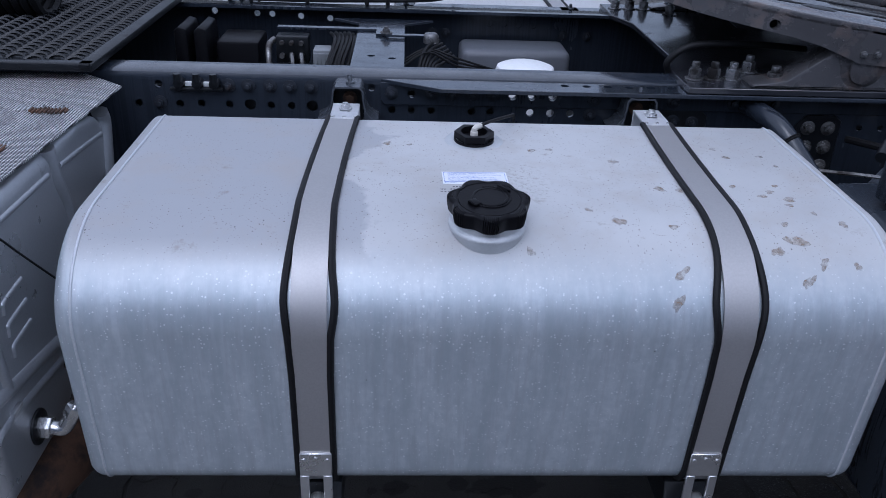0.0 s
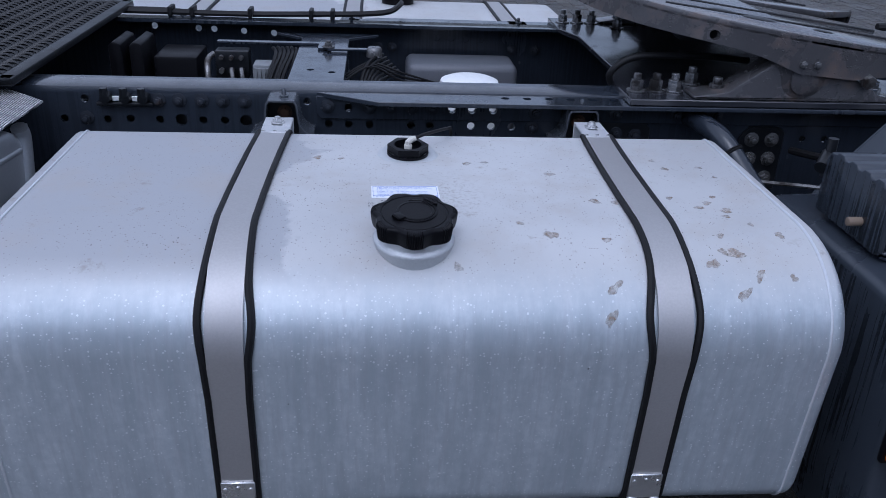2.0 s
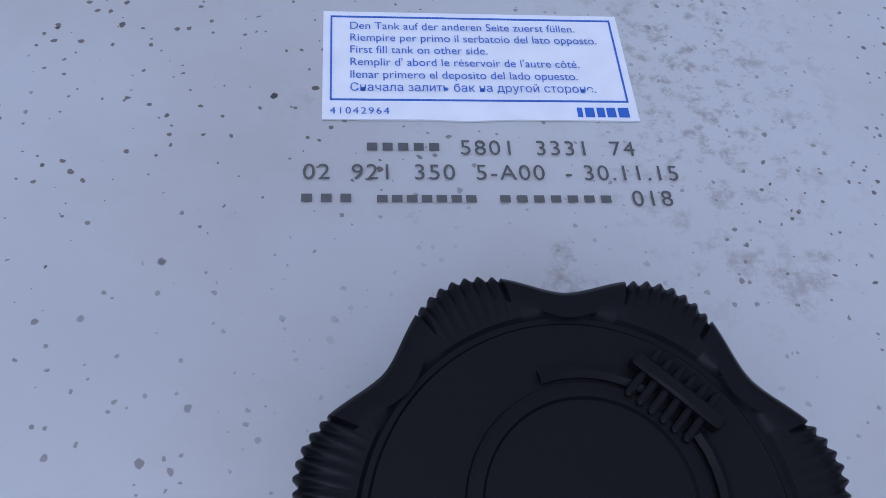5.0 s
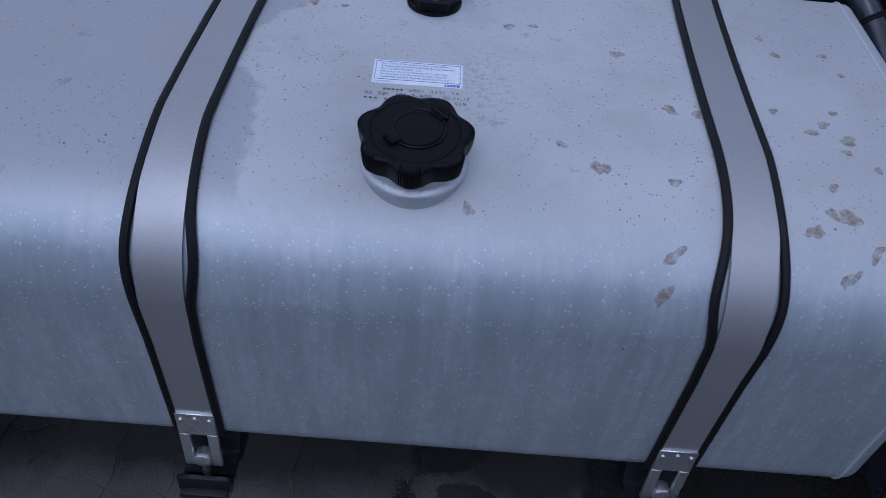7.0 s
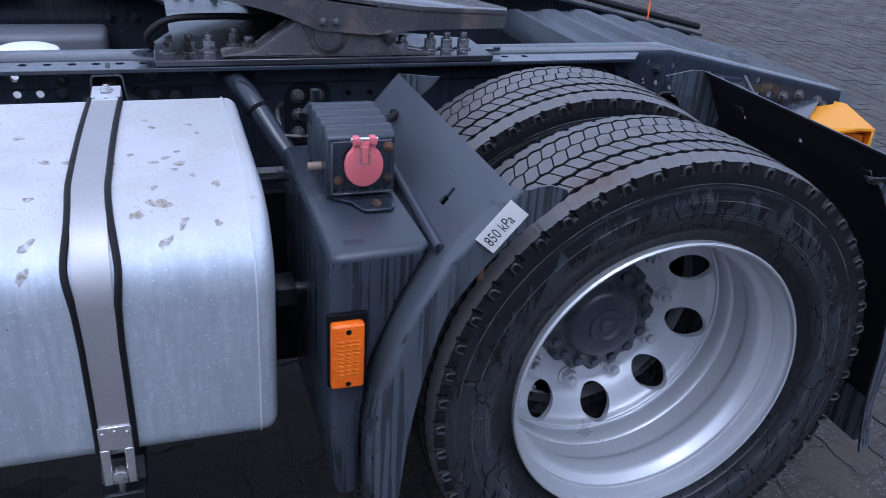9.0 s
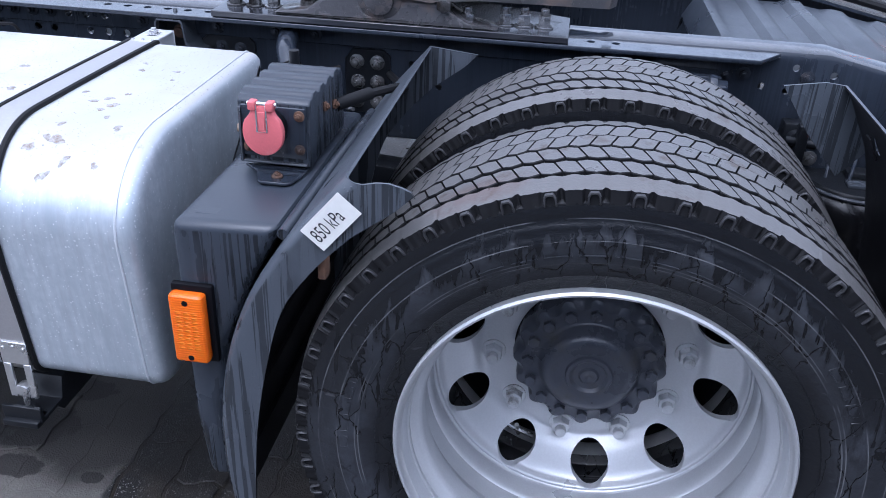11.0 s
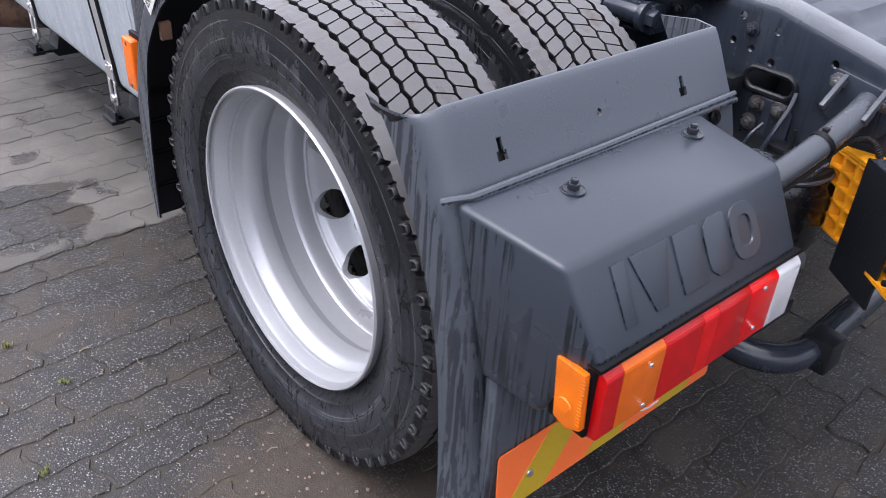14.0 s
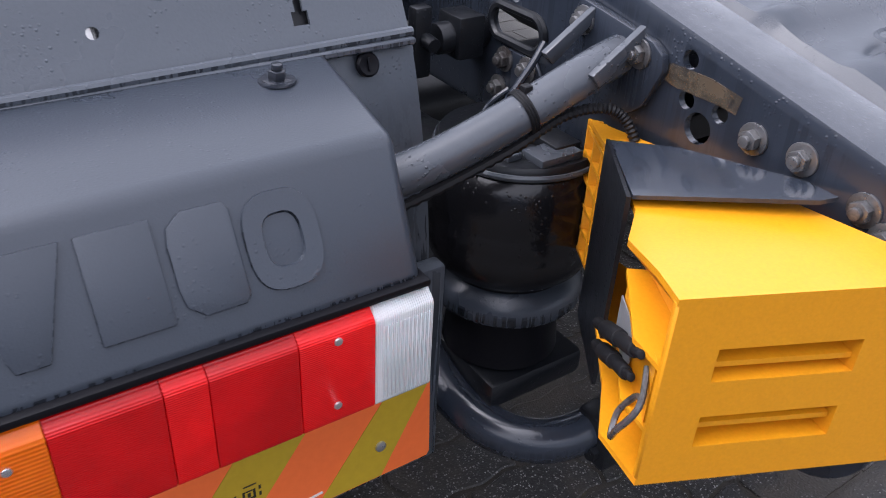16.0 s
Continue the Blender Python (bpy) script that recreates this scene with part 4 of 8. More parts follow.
def band(bm, x0, x1, off0, off1, lo, hi):
    """A strap between two offsets from the tank's skin, along points lo to hi of its cross-section."""
    inner, outer = tank_ring(off0)[lo:hi], tank_ring(off1)[lo:hi]
    rows = [[bm.verts.new((x, y, z)) for y, z in pts] for x, pts in ((x0, inner), (x1, inner), (x1, outer), (x0, outer))]
    n = len(inner)
    for k in range(4):
        a, b = rows[k], rows[(k + 1) % 4]
        for i in range(n - 1):
            bm.faces.new((a[i], a[i + 1], b[i + 1], b[i]))
    for i in (0, n - 1):
        bm.faces.new([rows[k][i] for k in range(4)])
    return bm


def tank_shell(x0, x1):
    bm = bmesh.new()
    prev = None
    edge = ((0.0, -0.030), (0.0015, -0.020), (0.005, -0.0105), (0.011, -0.0045), (0.018, -0.001), (0.028, 0.0))
    for x, off in [(x0 + d, off) for d, off in edge] + [(x1 - d, off) for d, off in edge[::-1]]:
        cur = [bm.verts.new((x, y, z)) for y, z in tank_ring(off)]
        if prev:
            n = len(cur)
            for i in range(n):
                bm.faces.new((prev[i], prev[(i + 1) % n], cur[(i + 1) % n], cur[i]))
        else:
            bm.faces.new(cur[::-1])
        prev = cur
    bm.faces.new(prev)
    return bm


def weld_bead(x):
    bm = bmesh.new()
    tube(bm, [(x, y, z) for y, z in tank_ring(0.0004)], 0.0022, 6, closed=True)
    return bm


def strap_set(tank, x, lean=0.0, drop=0.0, flip=lambda bm: bm):
    """A stainless strap with rubber edges, its slotted end piece, eye bolt and hooked bracket."""
    w, xt = 0.0248, x + lean
    def leaning(bm):
        """Moves the upper run sideways towards its bracket."""
        for v in bm.verts:
            v.co.x += lean * max(0.0, min(1.0, (v.co.y + 0.13) / 0.48)) ** 2.2
        return bm
    strap = part("strap", flip(leaning(band(bmesh.new(), x - w, x + w, 0.0034, 0.0052, 7, 35))), M_STRAP, tank, "brushed stainless steel strap edged with black rubber")
    for s in (-1, 1):
        bm = bmesh.new()
        ring = tank_ring(0.003)[6:35]
        wav = []
        for i, (y, z) in enumerate(smooth_ring(ring)):
            bulge = 0.0085 * math.exp(-((z - 0.79) / 0.05) ** 2) * max(0.0, min(1.0, (-0.08 - y) / 0.13))
            wav.append((x + s * (w + 0.0022 + bulge + 0.0007 * math.sin(i / 6 + x * 7 + s)), y, z))
        tube(bm, wav, 0.0054, 8)
        part("rubber_edge", flip(leaning(bm)), M_RUBBER, strap, "black rubber edging")
    # slotted end piece that hangs in front of the lower corner
    bm = bmesh.new()
    for x0, x1, z0, z1 in ((x - w, x + w, 0.472, 0.516), (x - w, x - 0.011, 0.402, 0.472), (x + 0.011, x + w, 0.402, 0.472), (x - 0.011, x + 0.011, 0.402, 0.414)):
        box(bm, x0, x1, FRONT - 0.0115, FRONT - 0.0055, z0, z1, 0.0012, 1)
    clamp = part("end_clamp", flip(bm), M_ZINC, tank, "zinc-plated slotted strap clamp")
    for dx, dz in ((-0.018, 0.503), (0, 0.506), (0.018, 0.503)):
        part("rivet", flip(cyl(bmesh.new(), (x + dx, FRONT - 0.011, dz), (x + dx, FRONT - 0.0135, dz), 0.0034, 12, bev=0.0006)), M_ZINC, clamp)
    bm = bmesh.new()
    cyl(bm, (x, FRONT - 0.008, 0.372), (x, FRONT - 0.008, 0.420), 0.0052, 12)
    cyl(bm, (x, FRONT - 0.008, 0.418), (x, FRONT - 0.008, 0.428), 0.0095, 6, bev=0.001)
    cyl(bm, (x, FRONT - 0.017, 0.419), (x, FRONT + 0.001, 0.419), 0.0115, 16, bev=0.001)
    part("tension_bolt", flip(bm), M_ZINC, clamp, "bright tension bolt")
    # upper end: a short slotted plate, riveted to the strap, drawn down under a bracket on the rail
    def plate(x0, x1, y0, y1):
        bm = bmesh.new()
        line = [(y0, 0.8745), (y1, 0.8745)]
        return prism(bm, line + [(b, c - 0.0045) for b, c in line[::-1]], "x", x0, x1, 0.0010, 1)
    bm = plate(xt - 0.0265, xt + 0.0265, 0.322, 0.364)
    for pc in (plate(xt - 0.0265, xt - 0.0095, 0.3635, 0.400), plate(xt + 0.0095, xt + 0.0265, 0.3635, 0.400), plate(xt - 0.0265, xt + 0.0265, 0.3995, 0.414)):
        extra = bpy.data.meshes.new("piece")
        pc.to_mesh(extra)
        pc.free()
        bm.from_mesh(extra)
        bpy.data.meshes.remove(extra)
    box(bm, xt - 0.0265, xt + 0.0265, 0.4125, 0.4165, 0.822, 0.8745, 0.001, 1)
    hook = part("upper_clamp", flip(bm), M_GALV, tank, "zinc-plated slotted strap end")
    m = Matrix.Translation((xt, 0.380, 0.8705))
    bm = bmesh.new()
    for a, b, r, n in ((0.003, 0.0065, 0.0125, 20), (0.0065, 0.0135, 0.0095, 6), (0.0135, 0.017, 0.0055, 12)):
        cyl(bm, m @ Vector((0, 0, a)), m @ Vector((0, 0, b)), r, n, bev=0.0008)
    part("upper_bolt", flip(bm), M_ZINC, hook)
    for dx in (-0.021, 0.0, 0.021):
        part("rivet", flip(cyl(bmesh.new(), (xt + dx, 0.331, 0.8742), (xt + dx, 0.331, 0.8768), 0.0036, 12, bev=0.0008)), M_ZINC, hook)
    bm = bmesh.new()
    arch = [(-0.062, 0.8300), (-0.052, 0.8330), (-0.043, 0.840), (-0.036, 0.852), (-0.0335, 0.868), (-0.0310, 0.892), (-0.0255, 0.899)]
    inn = [(-0.062, 0.8265), (-0.050, 0.8290), (-0.040, 0.837), (-0.0325, 0.851), (-0.0300, 0.868), (-0.0278, 0.890), (-0.0235, 0.8955)]
    arch, inn = arch + [(-a, b) for a, b in arch[::-1]], inn + [(-a, b) for a, b in inn[::-1]]
    prism(bm, [(xt + a, b - drop) for a, b in arch + inn[::-1]], "y", 0.446, RAIL_Y - 0.001)
    for k in (-1, 1):
        foot = [(0.033, 0.858), (0.037, 0.848), (0.044, 0.838), (0.052, 0.833), (0.062, 0.8285), (0.062, 0.800), (0.033, 0.800)]
        prism(bm, [(xt + k * a, b - drop) for a, b in foot][::k], "y", 0.4445, 0.4500, 0.0006, 1)
    arch_ob = part("arched_bracket", flip(bm), M_GREY, tank, "dark painted arched steel bracket on the rail")
    bm = bmesh.new()
    box(bm, xt - 0.029, xt + 0.029, 0.496, 0.502, 0.812 - drop, 0.893 - drop)
    part("back_plate", flip(bm), M_DARK, arch_ob)
    bm = bmesh.new()
    cyl(bm, (xt + 0.002, 0.496, 0.862 - drop), (xt + 0.002, 0.4925, 0.862 - drop), 0.0150, 20, bev=0.0008)
    cyl(bm, (xt + 0.002, 0.4935, 0.862 - drop), (xt + 0.002, 0.486, 0.862 - drop), 0.0098, 6, bev=0.001)
    part("rusty_bolt", flip(bm), M_RUST, arch_ob)
    bm = bmesh.new()
    cyl(bm, (xt + 0.004, 0.476, 0.898 - drop), (xt + 0.002, 0.482, 0.914 - drop), 0.0045, 10)
    cyl(bm, (xt + 0.004, 0.476, 0.897 - drop), (xt + 0.004, 0.476, 0.903 - drop), 0.010, 6, bev=0.001)
    part("stud", flip(bm), M_GREY, arch_ob)
    # cradle under the tank
    bm = bmesh.new()
    prism(bm, [(-0.262, 0.398), (-0.262, 0.428), (-0.255, 0.428), (-0.252, 0.404), (-0.20, 0.404), (-0.19, 0.444), (RAIL_Y, 0.444), (RAIL_Y, 0.380), (-0.20, 0.380), (-0.215, 0.398)], "x", x - 0.035, x + 0.035, 0.001, 1)
    bmesh.ops.translate(bm, verts=bm.verts, vec=(0, 0.036, -0.034))
    cradle = part("cradle", flip(bm), M_DARK, tank, "black steel tank cradle")
    bm = bmesh.new()
    box(bm, x - 0.032, x + 0.032, -0.236, -0.200, 0.358, 0.370, 0.002)
    part("rust_foot", flip(bm), M_DARK, cradle)
    return strap


def smooth_ring(ring):
    out = []
    for (a, b), (c, d) in zip(ring, ring[1:]):
        out += [(a + (c - a) * k / 4, b + (d - b) * k / 4) for k in range(4)]
    return out + [ring[-1]]


TX0, TX1 = -1.902, -0.686
tank = thing("fuel_tank", (-1.30, 0.07, 0.44), "stained aluminium truck fuel tank held by two steel straps", "fuel tank", "fuel tanks")
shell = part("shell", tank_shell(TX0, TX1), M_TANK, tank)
for x in (TX0 + 0.030, TX1 - 0.030):
    part("weld_seam", weld_bead(x), M_WELD, shell)
strap_set(tank, -1.549, 0.014)
strap_set(tank, -0.941, 0.012, 0.010)

# filler neck and its big black cap
SLOPE = Matrix.Rotation(math.atan(0.04) + radians(1), 4, "X")
CAP = Matrix.Translation((-1.2980, -0.111, 0.8625)) @ SLOPE @ Matrix.Rotation(radians(4.0), 4, "X") @ Matrix.Diagonal((0.892, 0.892, 0.84, 1))
bm = bmesh.new()
ripple = [(-0.065, 0.0480), (-0.004, 0.0620), (0.001, 0.0640), (0.0040, 0.0632), (0.0062, 0.0610), (0.0066, 0.0590), (0.0085, 0.0575), (0.010, 0.0570), (0.018, 0.0565), (0.026, 0.0565)]
lathe(bm, ripple, 96, axis="z")
for i, v in enumerate(bm.verts):
    if i // 96 in (3, 4, 5):
        v.co *= 1 + 0.010 * math.sin((i % 96) * math.pi / 2)
bmesh.ops.transform(bm, verts=bm.verts, matrix=CAP)
part("filler_neck", bm, M_NECK, tank, "welded bare aluminium filler neck")
bm = bmesh.new()


def cap_radius(a, z):
    k = (a / (2 * math.pi) * 7 + 0.779) % 1.0
    lobe = 0.5 + 0.5 * math.cos(2 * math.pi * k)
    return 0.0608 + 0.0090 * lobe ** 0.9 - (0.0025 * (0.050 - z) / 0.028 if z < 0.05 else 0)


N = 840
rings = []
for z, shrink in ((0.020, 0.004), (0.0205, 0.0008), (0.030, 0.0), (0.043, 0.0), (0.0470, 0.0008), (0.0494, 0.0030), (0.0505, 0.0062), (0.0507, 0.0092)):
    ring = []
    for i in range(N):
        a = 2 * math.pi * i / N
        k = (a / (2 * math.pi) * 7 + 0.779) % 1.0
        near = min(k, 1 - k)
        r = cap_radius(a, z) - shrink
        if near < 0.205:
            rib = 0.5 - 0.5 * math.cos(2 * math.pi * near * 120 / 7)
            r -= 0.0016 * rib * (1 if shrink < 0.005 else 0.25)
            dz = rib * {0.0030: 0.0012, 0.0062: 0.0014}.get(shrink, 0.0)
        else:
            dz = 0.0
        ring.append(bm.verts.new((r * math.cos(a), r * math.sin(a), z - dz)))
    rings.append(ring)
for z, r in ((0.0500, 0.0530), (0.0488, 0.0520), (0.0488, 0.0505), (0.0498, 0.0498), (0.0500, 0.030)):
    rings.append([bm.verts.new((r * math.cos(2 * math.pi * i / N), r * math.sin(2 * math.pi * i / N), z)) for i in range(N)])
for p, q in zip(rings, rings[1:]):
    for i in range(N):
        bm.faces.new((p[i], p[(i + 1) % N], q[(i + 1) % N], q[i]))
bm.faces.new(rings[-1])
bm.faces.new(rings[0][::-1])
bmesh.ops.transform(bm, verts=bm.verts, matrix=CAP)
cap = part("filler_cap", bm, M_BLACK, tank, "black plastic seven-lobed fuel filler cap")
# swivelling keyhole cover with its thumb tab and hinge comb
C2 = CAP @ Matrix.Translation((0.002, 0.005, 0.0497)) @ Matrix.Diagonal((1.32, 1.32, 1.15, 1))
bm = bmesh.new()
lathe(bm, [(0.0, 0.0225), (0.0016, 0.0222), (0.0020, 0.0215), (0.0020, 0.0195), (0.0012, 0.019), (0.0012, 0.0)], 48, axis="z")
bmesh.ops.transform(bm, verts=bm.verts, matrix=C2)
part("keyhole_cover", bm, M_BLACK, cap)
bm = bmesh.new()
for i in range(6):
    box(bm, -0.0075 + 0.0026 * i, -0.0060 + 0.0026 * i, 0.020, 0.032, 0.0, 0.0034, 0.0005, 1, m=C2 @ Matrix.Rotation(radians(-42), 4, "Z"))
box(bm, -0.010, 0.010, 0.0255, 0.0285, 0.0, 0.0045, 0.0006, 1, m=C2 @ Matrix.Rotation(radians(-42), 4, "Z"))
part("hinge_comb", bm, M_BLACK, cap, kind="stuff")
bm = bmesh.new()
box(bm, -0.007, 0.007, 0.020, 0.031, 0.0, 0.0046, 0.0015, 2, m=C2 @ Matrix.Rotation(radians(128), 4, "Z"))
for i in range(5):
    box(bm, -0.006 + 0.0026 * i, -0.0046 + 0.0026 * i, 0.0285, 0.0318, 0.001, 0.0052, 0.0004, 1, m=C2 @ Matrix.Rotation(radians(128), 4, "Z"))
part("thumb_tab", bm, M_BLACK, cap)
bm = bmesh.new()
for a0, a1 in ((60, 112), (222, 398)):
    tube(bm, [C2 @ Vector((0.0245 * math.cos(radians(a)), 0.0245 * math.sin(radians(a)), 0.0006)) for a in range(a0, a1, 8)], 0.0017, 6)
part("moulded_groove", bm, M_BLACK, cap, kind="stuff")

# level sender with its hexagon ring and cable
SEND = Matrix.Translation((-1.294, 0.226, top_z(0.226))) @ SLOPE @ Matrix.Diagonal((1, 1, 0.9, 1))
bm = bmesh.new()
lathe(bm, [(0.0, 0.053), (0.0018, 0.051), (0.003, 0.036)], 40, axis="z")
bmesh.ops.transform(bm, verts=bm.verts, matrix=SEND)
part("sender_boss", bm, M_NECK, tank)
bm = bmesh.new()
lathe(bm, [(0.001, 0.0365), (0.008, 0.0365), (0.008, 0.034)], 40, axis="z")
hexo = [(0.036 * math.cos(radians(60 * i)), 0.036 * math.sin(radians(60 * i))) for i in range(6)]
hexi = [(0.024 * math.cos(radians(15 * i)), 0.024 * math.sin(radians(15 * i))) for i in range(24)]
lo = [bm.verts.new((a, b, 0.008)) for a, b in hexo]
hi = [bm.verts.new((a, b, 0.022)) for a, b in hexo]
ih = [bm.verts.new((a, b, 0.022)) for a, b in hexi]
il = [bm.verts.new((a, b, 0.008)) for a, b in hexi]
for i in range(6):
    bm.faces.new((lo[i], lo[(i + 1) % 6], hi[(i + 1) % 6], hi[i]))
    bm.faces.new((hi[i], hi[(i + 1) % 6], *[ih[(4 * i + k) % 24] for k in (4, 3, 2, 1, 0)]))
for i in range(24):
    bm.faces.new((ih[i], ih[(i + 1) % 24], il[(i + 1) % 24], il[i]))
bm.faces.new(il)
bmesh.ops.transform(bm, verts=bm.verts, matrix=SEND)
sender = part("level_sender", bm, M_BLACK, tank, "black plastic fuel level sender")
bm = bmesh.new()
cyl(bm, SEND @ Vector((0, 0, 0.008)), SEND @ Vector((0, 0, 0.022)), 0.007, 12, bev=0.001)
tube(bm, [SEND @ Vector(p) for p in ((0, 0, 0.02), (0, 0, 0.026), (0.004, 0.004, 0.029), (0.012, 0.010, 0.030))], 0.0055, 8)
part("connector", bm, surface("dirty_white_plastic", (0.55, 0.53, 0.48), 0.6, 0, 0.2, 60), sender)
bm = bmesh.new()
tube(bm, smooth_path([SEND @ Vector(p) for p in ((0.010, 0.008, 0.030), (0.03, 0.024, 0.033), (0.055, 0.05, 0.030), (0.075, 0.085, 0.020), (0.085, 0.115, 0.006), (0.088, 0.130, -0.04))]), 0.0032, 8)
part("cable", bm, M_RUBBER, sender)

# label and stamped lines behind the cap
LAB = Matrix.Translation((-1.3045, 0.051, top_z(0.051) + 0.0007)) @ Matrix.Rotation(math.atan(0.006), 4, "X") @ Matrix.Rotation(radians(1.0), 4, "Z")
bm = bmesh.new()
prism(bm, [(-0.0530, -0.0262), (-0.018, -0.0262), (-0.006, -0.0268), (0.010, -0.0260), (0.0530, -0.0262), (0.0530, 0.0238), (-0.0530, 0.0238)], "z", -0.0004, 0.0003)
bmesh.ops.transform(bm, verts=bm.verts, matrix=LAB)
label = part("label", bm, M_LABEL, tank, "white adhesive label with blue frame and blue lettering")
bm = bmesh.new()
bars(bm, LAB @ Matrix.Translation((0, 0, 0.0003)), [(-0.0505, 0.0505, 0.0208, 0.0214), (-0.0505, 0.0505, -0.0182, -0.0176), (-0.0505, -0.0499, -0.0182, 0.0214), (0.0499, 0.0505, -0.0182, 0.0214),
      (0.0320, 0.0337, -0.0248, -0.0208), (0.0347, 0.0378, -0.0248, -0.0208), (0.0388, 0.0414, -0.0248, -0.0208), (0.0422, 0.0452, -0.0248, -0.0208), (0.0462, 0.0498, -0.0248, -0.0208)])
part("blue_frame", bm, M_BLUE, label)
for i, line in enumerate(("Den Tank auf der anderen Seite zuerst füllen.", "Riempire per primo il serbatoio del lato opposto.", "First fill tank on other side.", "Remplir d' abord le réservoir de l'autre côté.", "llenar primero el deposito del lado opuesto.", "Сначала залить бак на другой стороне.")):
    text("lettering", line, 0.0046, M_BLUE, label, LAB @ Matrix.Translation((-0.044, 0.0148 - 0.0058 * i, 0.0007)) @ Matrix.Diagonal((0.955, 1.1, 1, 1)))
text("lettering", "41042964", 0.0040, M_BLUE, label, LAB @ Matrix.Translation((-0.0505, -0.0242, 0.0007)), 1.25)
MARK = Matrix.Translation((-1.3070, -0.0025, top_z(-0.0025) + 0.0006)) @ Matrix.Rotation(math.atan(0.006), 4, "X") @ Matrix.Rotation(radians(0.6), 4, "Z") @ Matrix.Diagonal((0.955, 1, 1, 1))
text("stamping", "5801  3331  74", 0.0086, M_ETCH, tank, MARK @ Matrix.Translation((-0.006, 0.0130, 0)), 1.15)
text("stamping", "02  921  350  5-A00  - 30.11.15", 0.0086, M_ETCH, tank, MARK @ Matrix.Translation((-0.058, 0.0030, 0)), 1.13)
text("stamping", "018", 0.0086, M_ETCH, tank, MARK @ Matrix.Translation((0.050, -0.0070, 0)), 1.15)
bm = bmesh.new()
strokes = []    # plain bars for the stamped words
for x0, z0, h, pitch, count in ((-0.037, 0.0130, 0.0060, 0.0052, 5), (-0.058, -0.0070, 0.0058, 0.0062, 3), (-0.034, -0.0070, 0.0052, 0.0048, 7), (0.006, -0.0070, 0.0052, 0.0056, 7)):
    for i in range(count):
        x = x0 + pitch * i
        strokes.append((x, x + 0.0034, z0 + 0.25 * h, z0 + 0.75 * h))
bars(bm, MARK, strokes, 0.0001)
part("stamped_mark", bm, M_ETCH, tank, kind="stuff")


def blot(x, y, z, size, seed, mat=M_STAIN, name="dirt_mark", long=1.0, turn=0.0):
    """A flat dried blot that follows the tank's skin."""
    rnd = random.Random(seed)
    bm = bmesh.new()
    n = 18
    ph = [rnd.uniform(0, 6.28) for _ in range(4)]
    pts = []
    for i in range(n):
        a = 2 * math.pi * i / n
        r = size * (1 + 0.22 * math.sin(2 * a + ph[0]) + 0.16 * math.sin(3 * a + ph[1]) + 0.12 * math.sin(5 * a + ph[2]) + 0.08 * math.sin(7 * a + ph[3]))
        u, v = r * long * math.cos(a), r * math.sin(a)
        u, v = u * math.cos(turn) - v * math.sin(turn), u * math.sin(turn) + v * math.cos(turn)
        pts.append((u, v))
    cy, cz = FRONT_T + CURVE_Y, top_z(FRONT_T + CURVE_Y) - CURVE_Z
    def put(u, v, off):
        if y > cy + size:
            return (x + u, y + v, top_z(y + v) + off)
        if z < cz - size * 0.5:
            return (x + u, front_y(z + v) - off, z + v)
        a = math.acos(max(-1, min(1, (y - cy) / CURVE_Y)))
        a -= v / math.hypot(CURVE_Y * math.sin(a), CURVE_Z * math.cos(a))
        return (x + u, cy + (CURVE_Y + off) * math.cos(a), cz + (CURVE_Z + off) * math.sin(a))
    lo = [bm.verts.new(put(u, v, 0.0004)) for u, v in pts]
    hi = [bm.verts.new(put(u * 0.86, v * 0.86, 0.0010)) for u, v in pts]
    mid = [bm.verts.new(put(u * 0.35, v * 0.35, 0.0008)) for u, v in pts]
    for i in range(n):
        j = (i + 1) % n
        bm.faces.new((lo[i], lo[j], hi[j], hi[i]))
        bm.faces.new((hi[i], hi[j], mid[j], mid[i]))
    bm.faces.new(mid)
    return part(name, bm, mat, tank)


BLOTS = ((-1.450, 0.205, 0.011), (-1.410, 0.200, 0.006), (-1.195, 0.182, 0.010), (-1.163, 0.189, 0.008), (-1.059, 0.135, 0.012), (-1.009, 0.019, 0.012), (-0.978, 0.014, 0.010), (-1.100, -0.097, 0.013), (-1.021, -0.108, 0.008),
         (-1.141, -0.066, 0.008), (-1.238, -0.155, 0.009), (-0.850, 0.167, 0.009), (-0.861, 0.206, 0.007), (-0.786, 0.174, 0.008), (-0.923, 0.195, 0.008), (-0.884, 0.034, 0.008), (-0.839, -0.133, 0.015), (-0.856, -0.130, 0.009),
         (-0.876, -0.150, 0.012), (-0.759, -0.096, 0.010), (-0.809, -0.015, 0.013), (-0.848, -0.003, 0.010), (-0.830, 0.014, 0.010), (-0.850, -0.098, 0.008), (-0.792, -0.066, 0.007), (-0.818, -0.038, 0.008), (-0.918, -0.078, 0.007),
         (-0.909, -0.001, 0.007), (-0.811, 0.040, 0.007), (-0.774, 0.128, 0.006), (-0.763, -0.169, 0.008))
for k, (x, y, size) in enumerate(BLOTS):
    blot(x, y, on_tank(y=y)[1], size * 0.72, k)
for x, y, size, k, long, turn in ((-0.839, -0.187, 0.0062, 81, 2.0, 0.9), (-0.812, -0.166, 0.0055, 82, 1.8, 1.0), (-1.023, -0.180, 0.0060, 91, 2.2, 0.6), (-1.030, -0.206, 0.0075, 92, 1.5, 1.2)):
    blot(x, y, on_tank(y=y)[1], size, k, M_STAIN, "dirt_smear", long, turn)
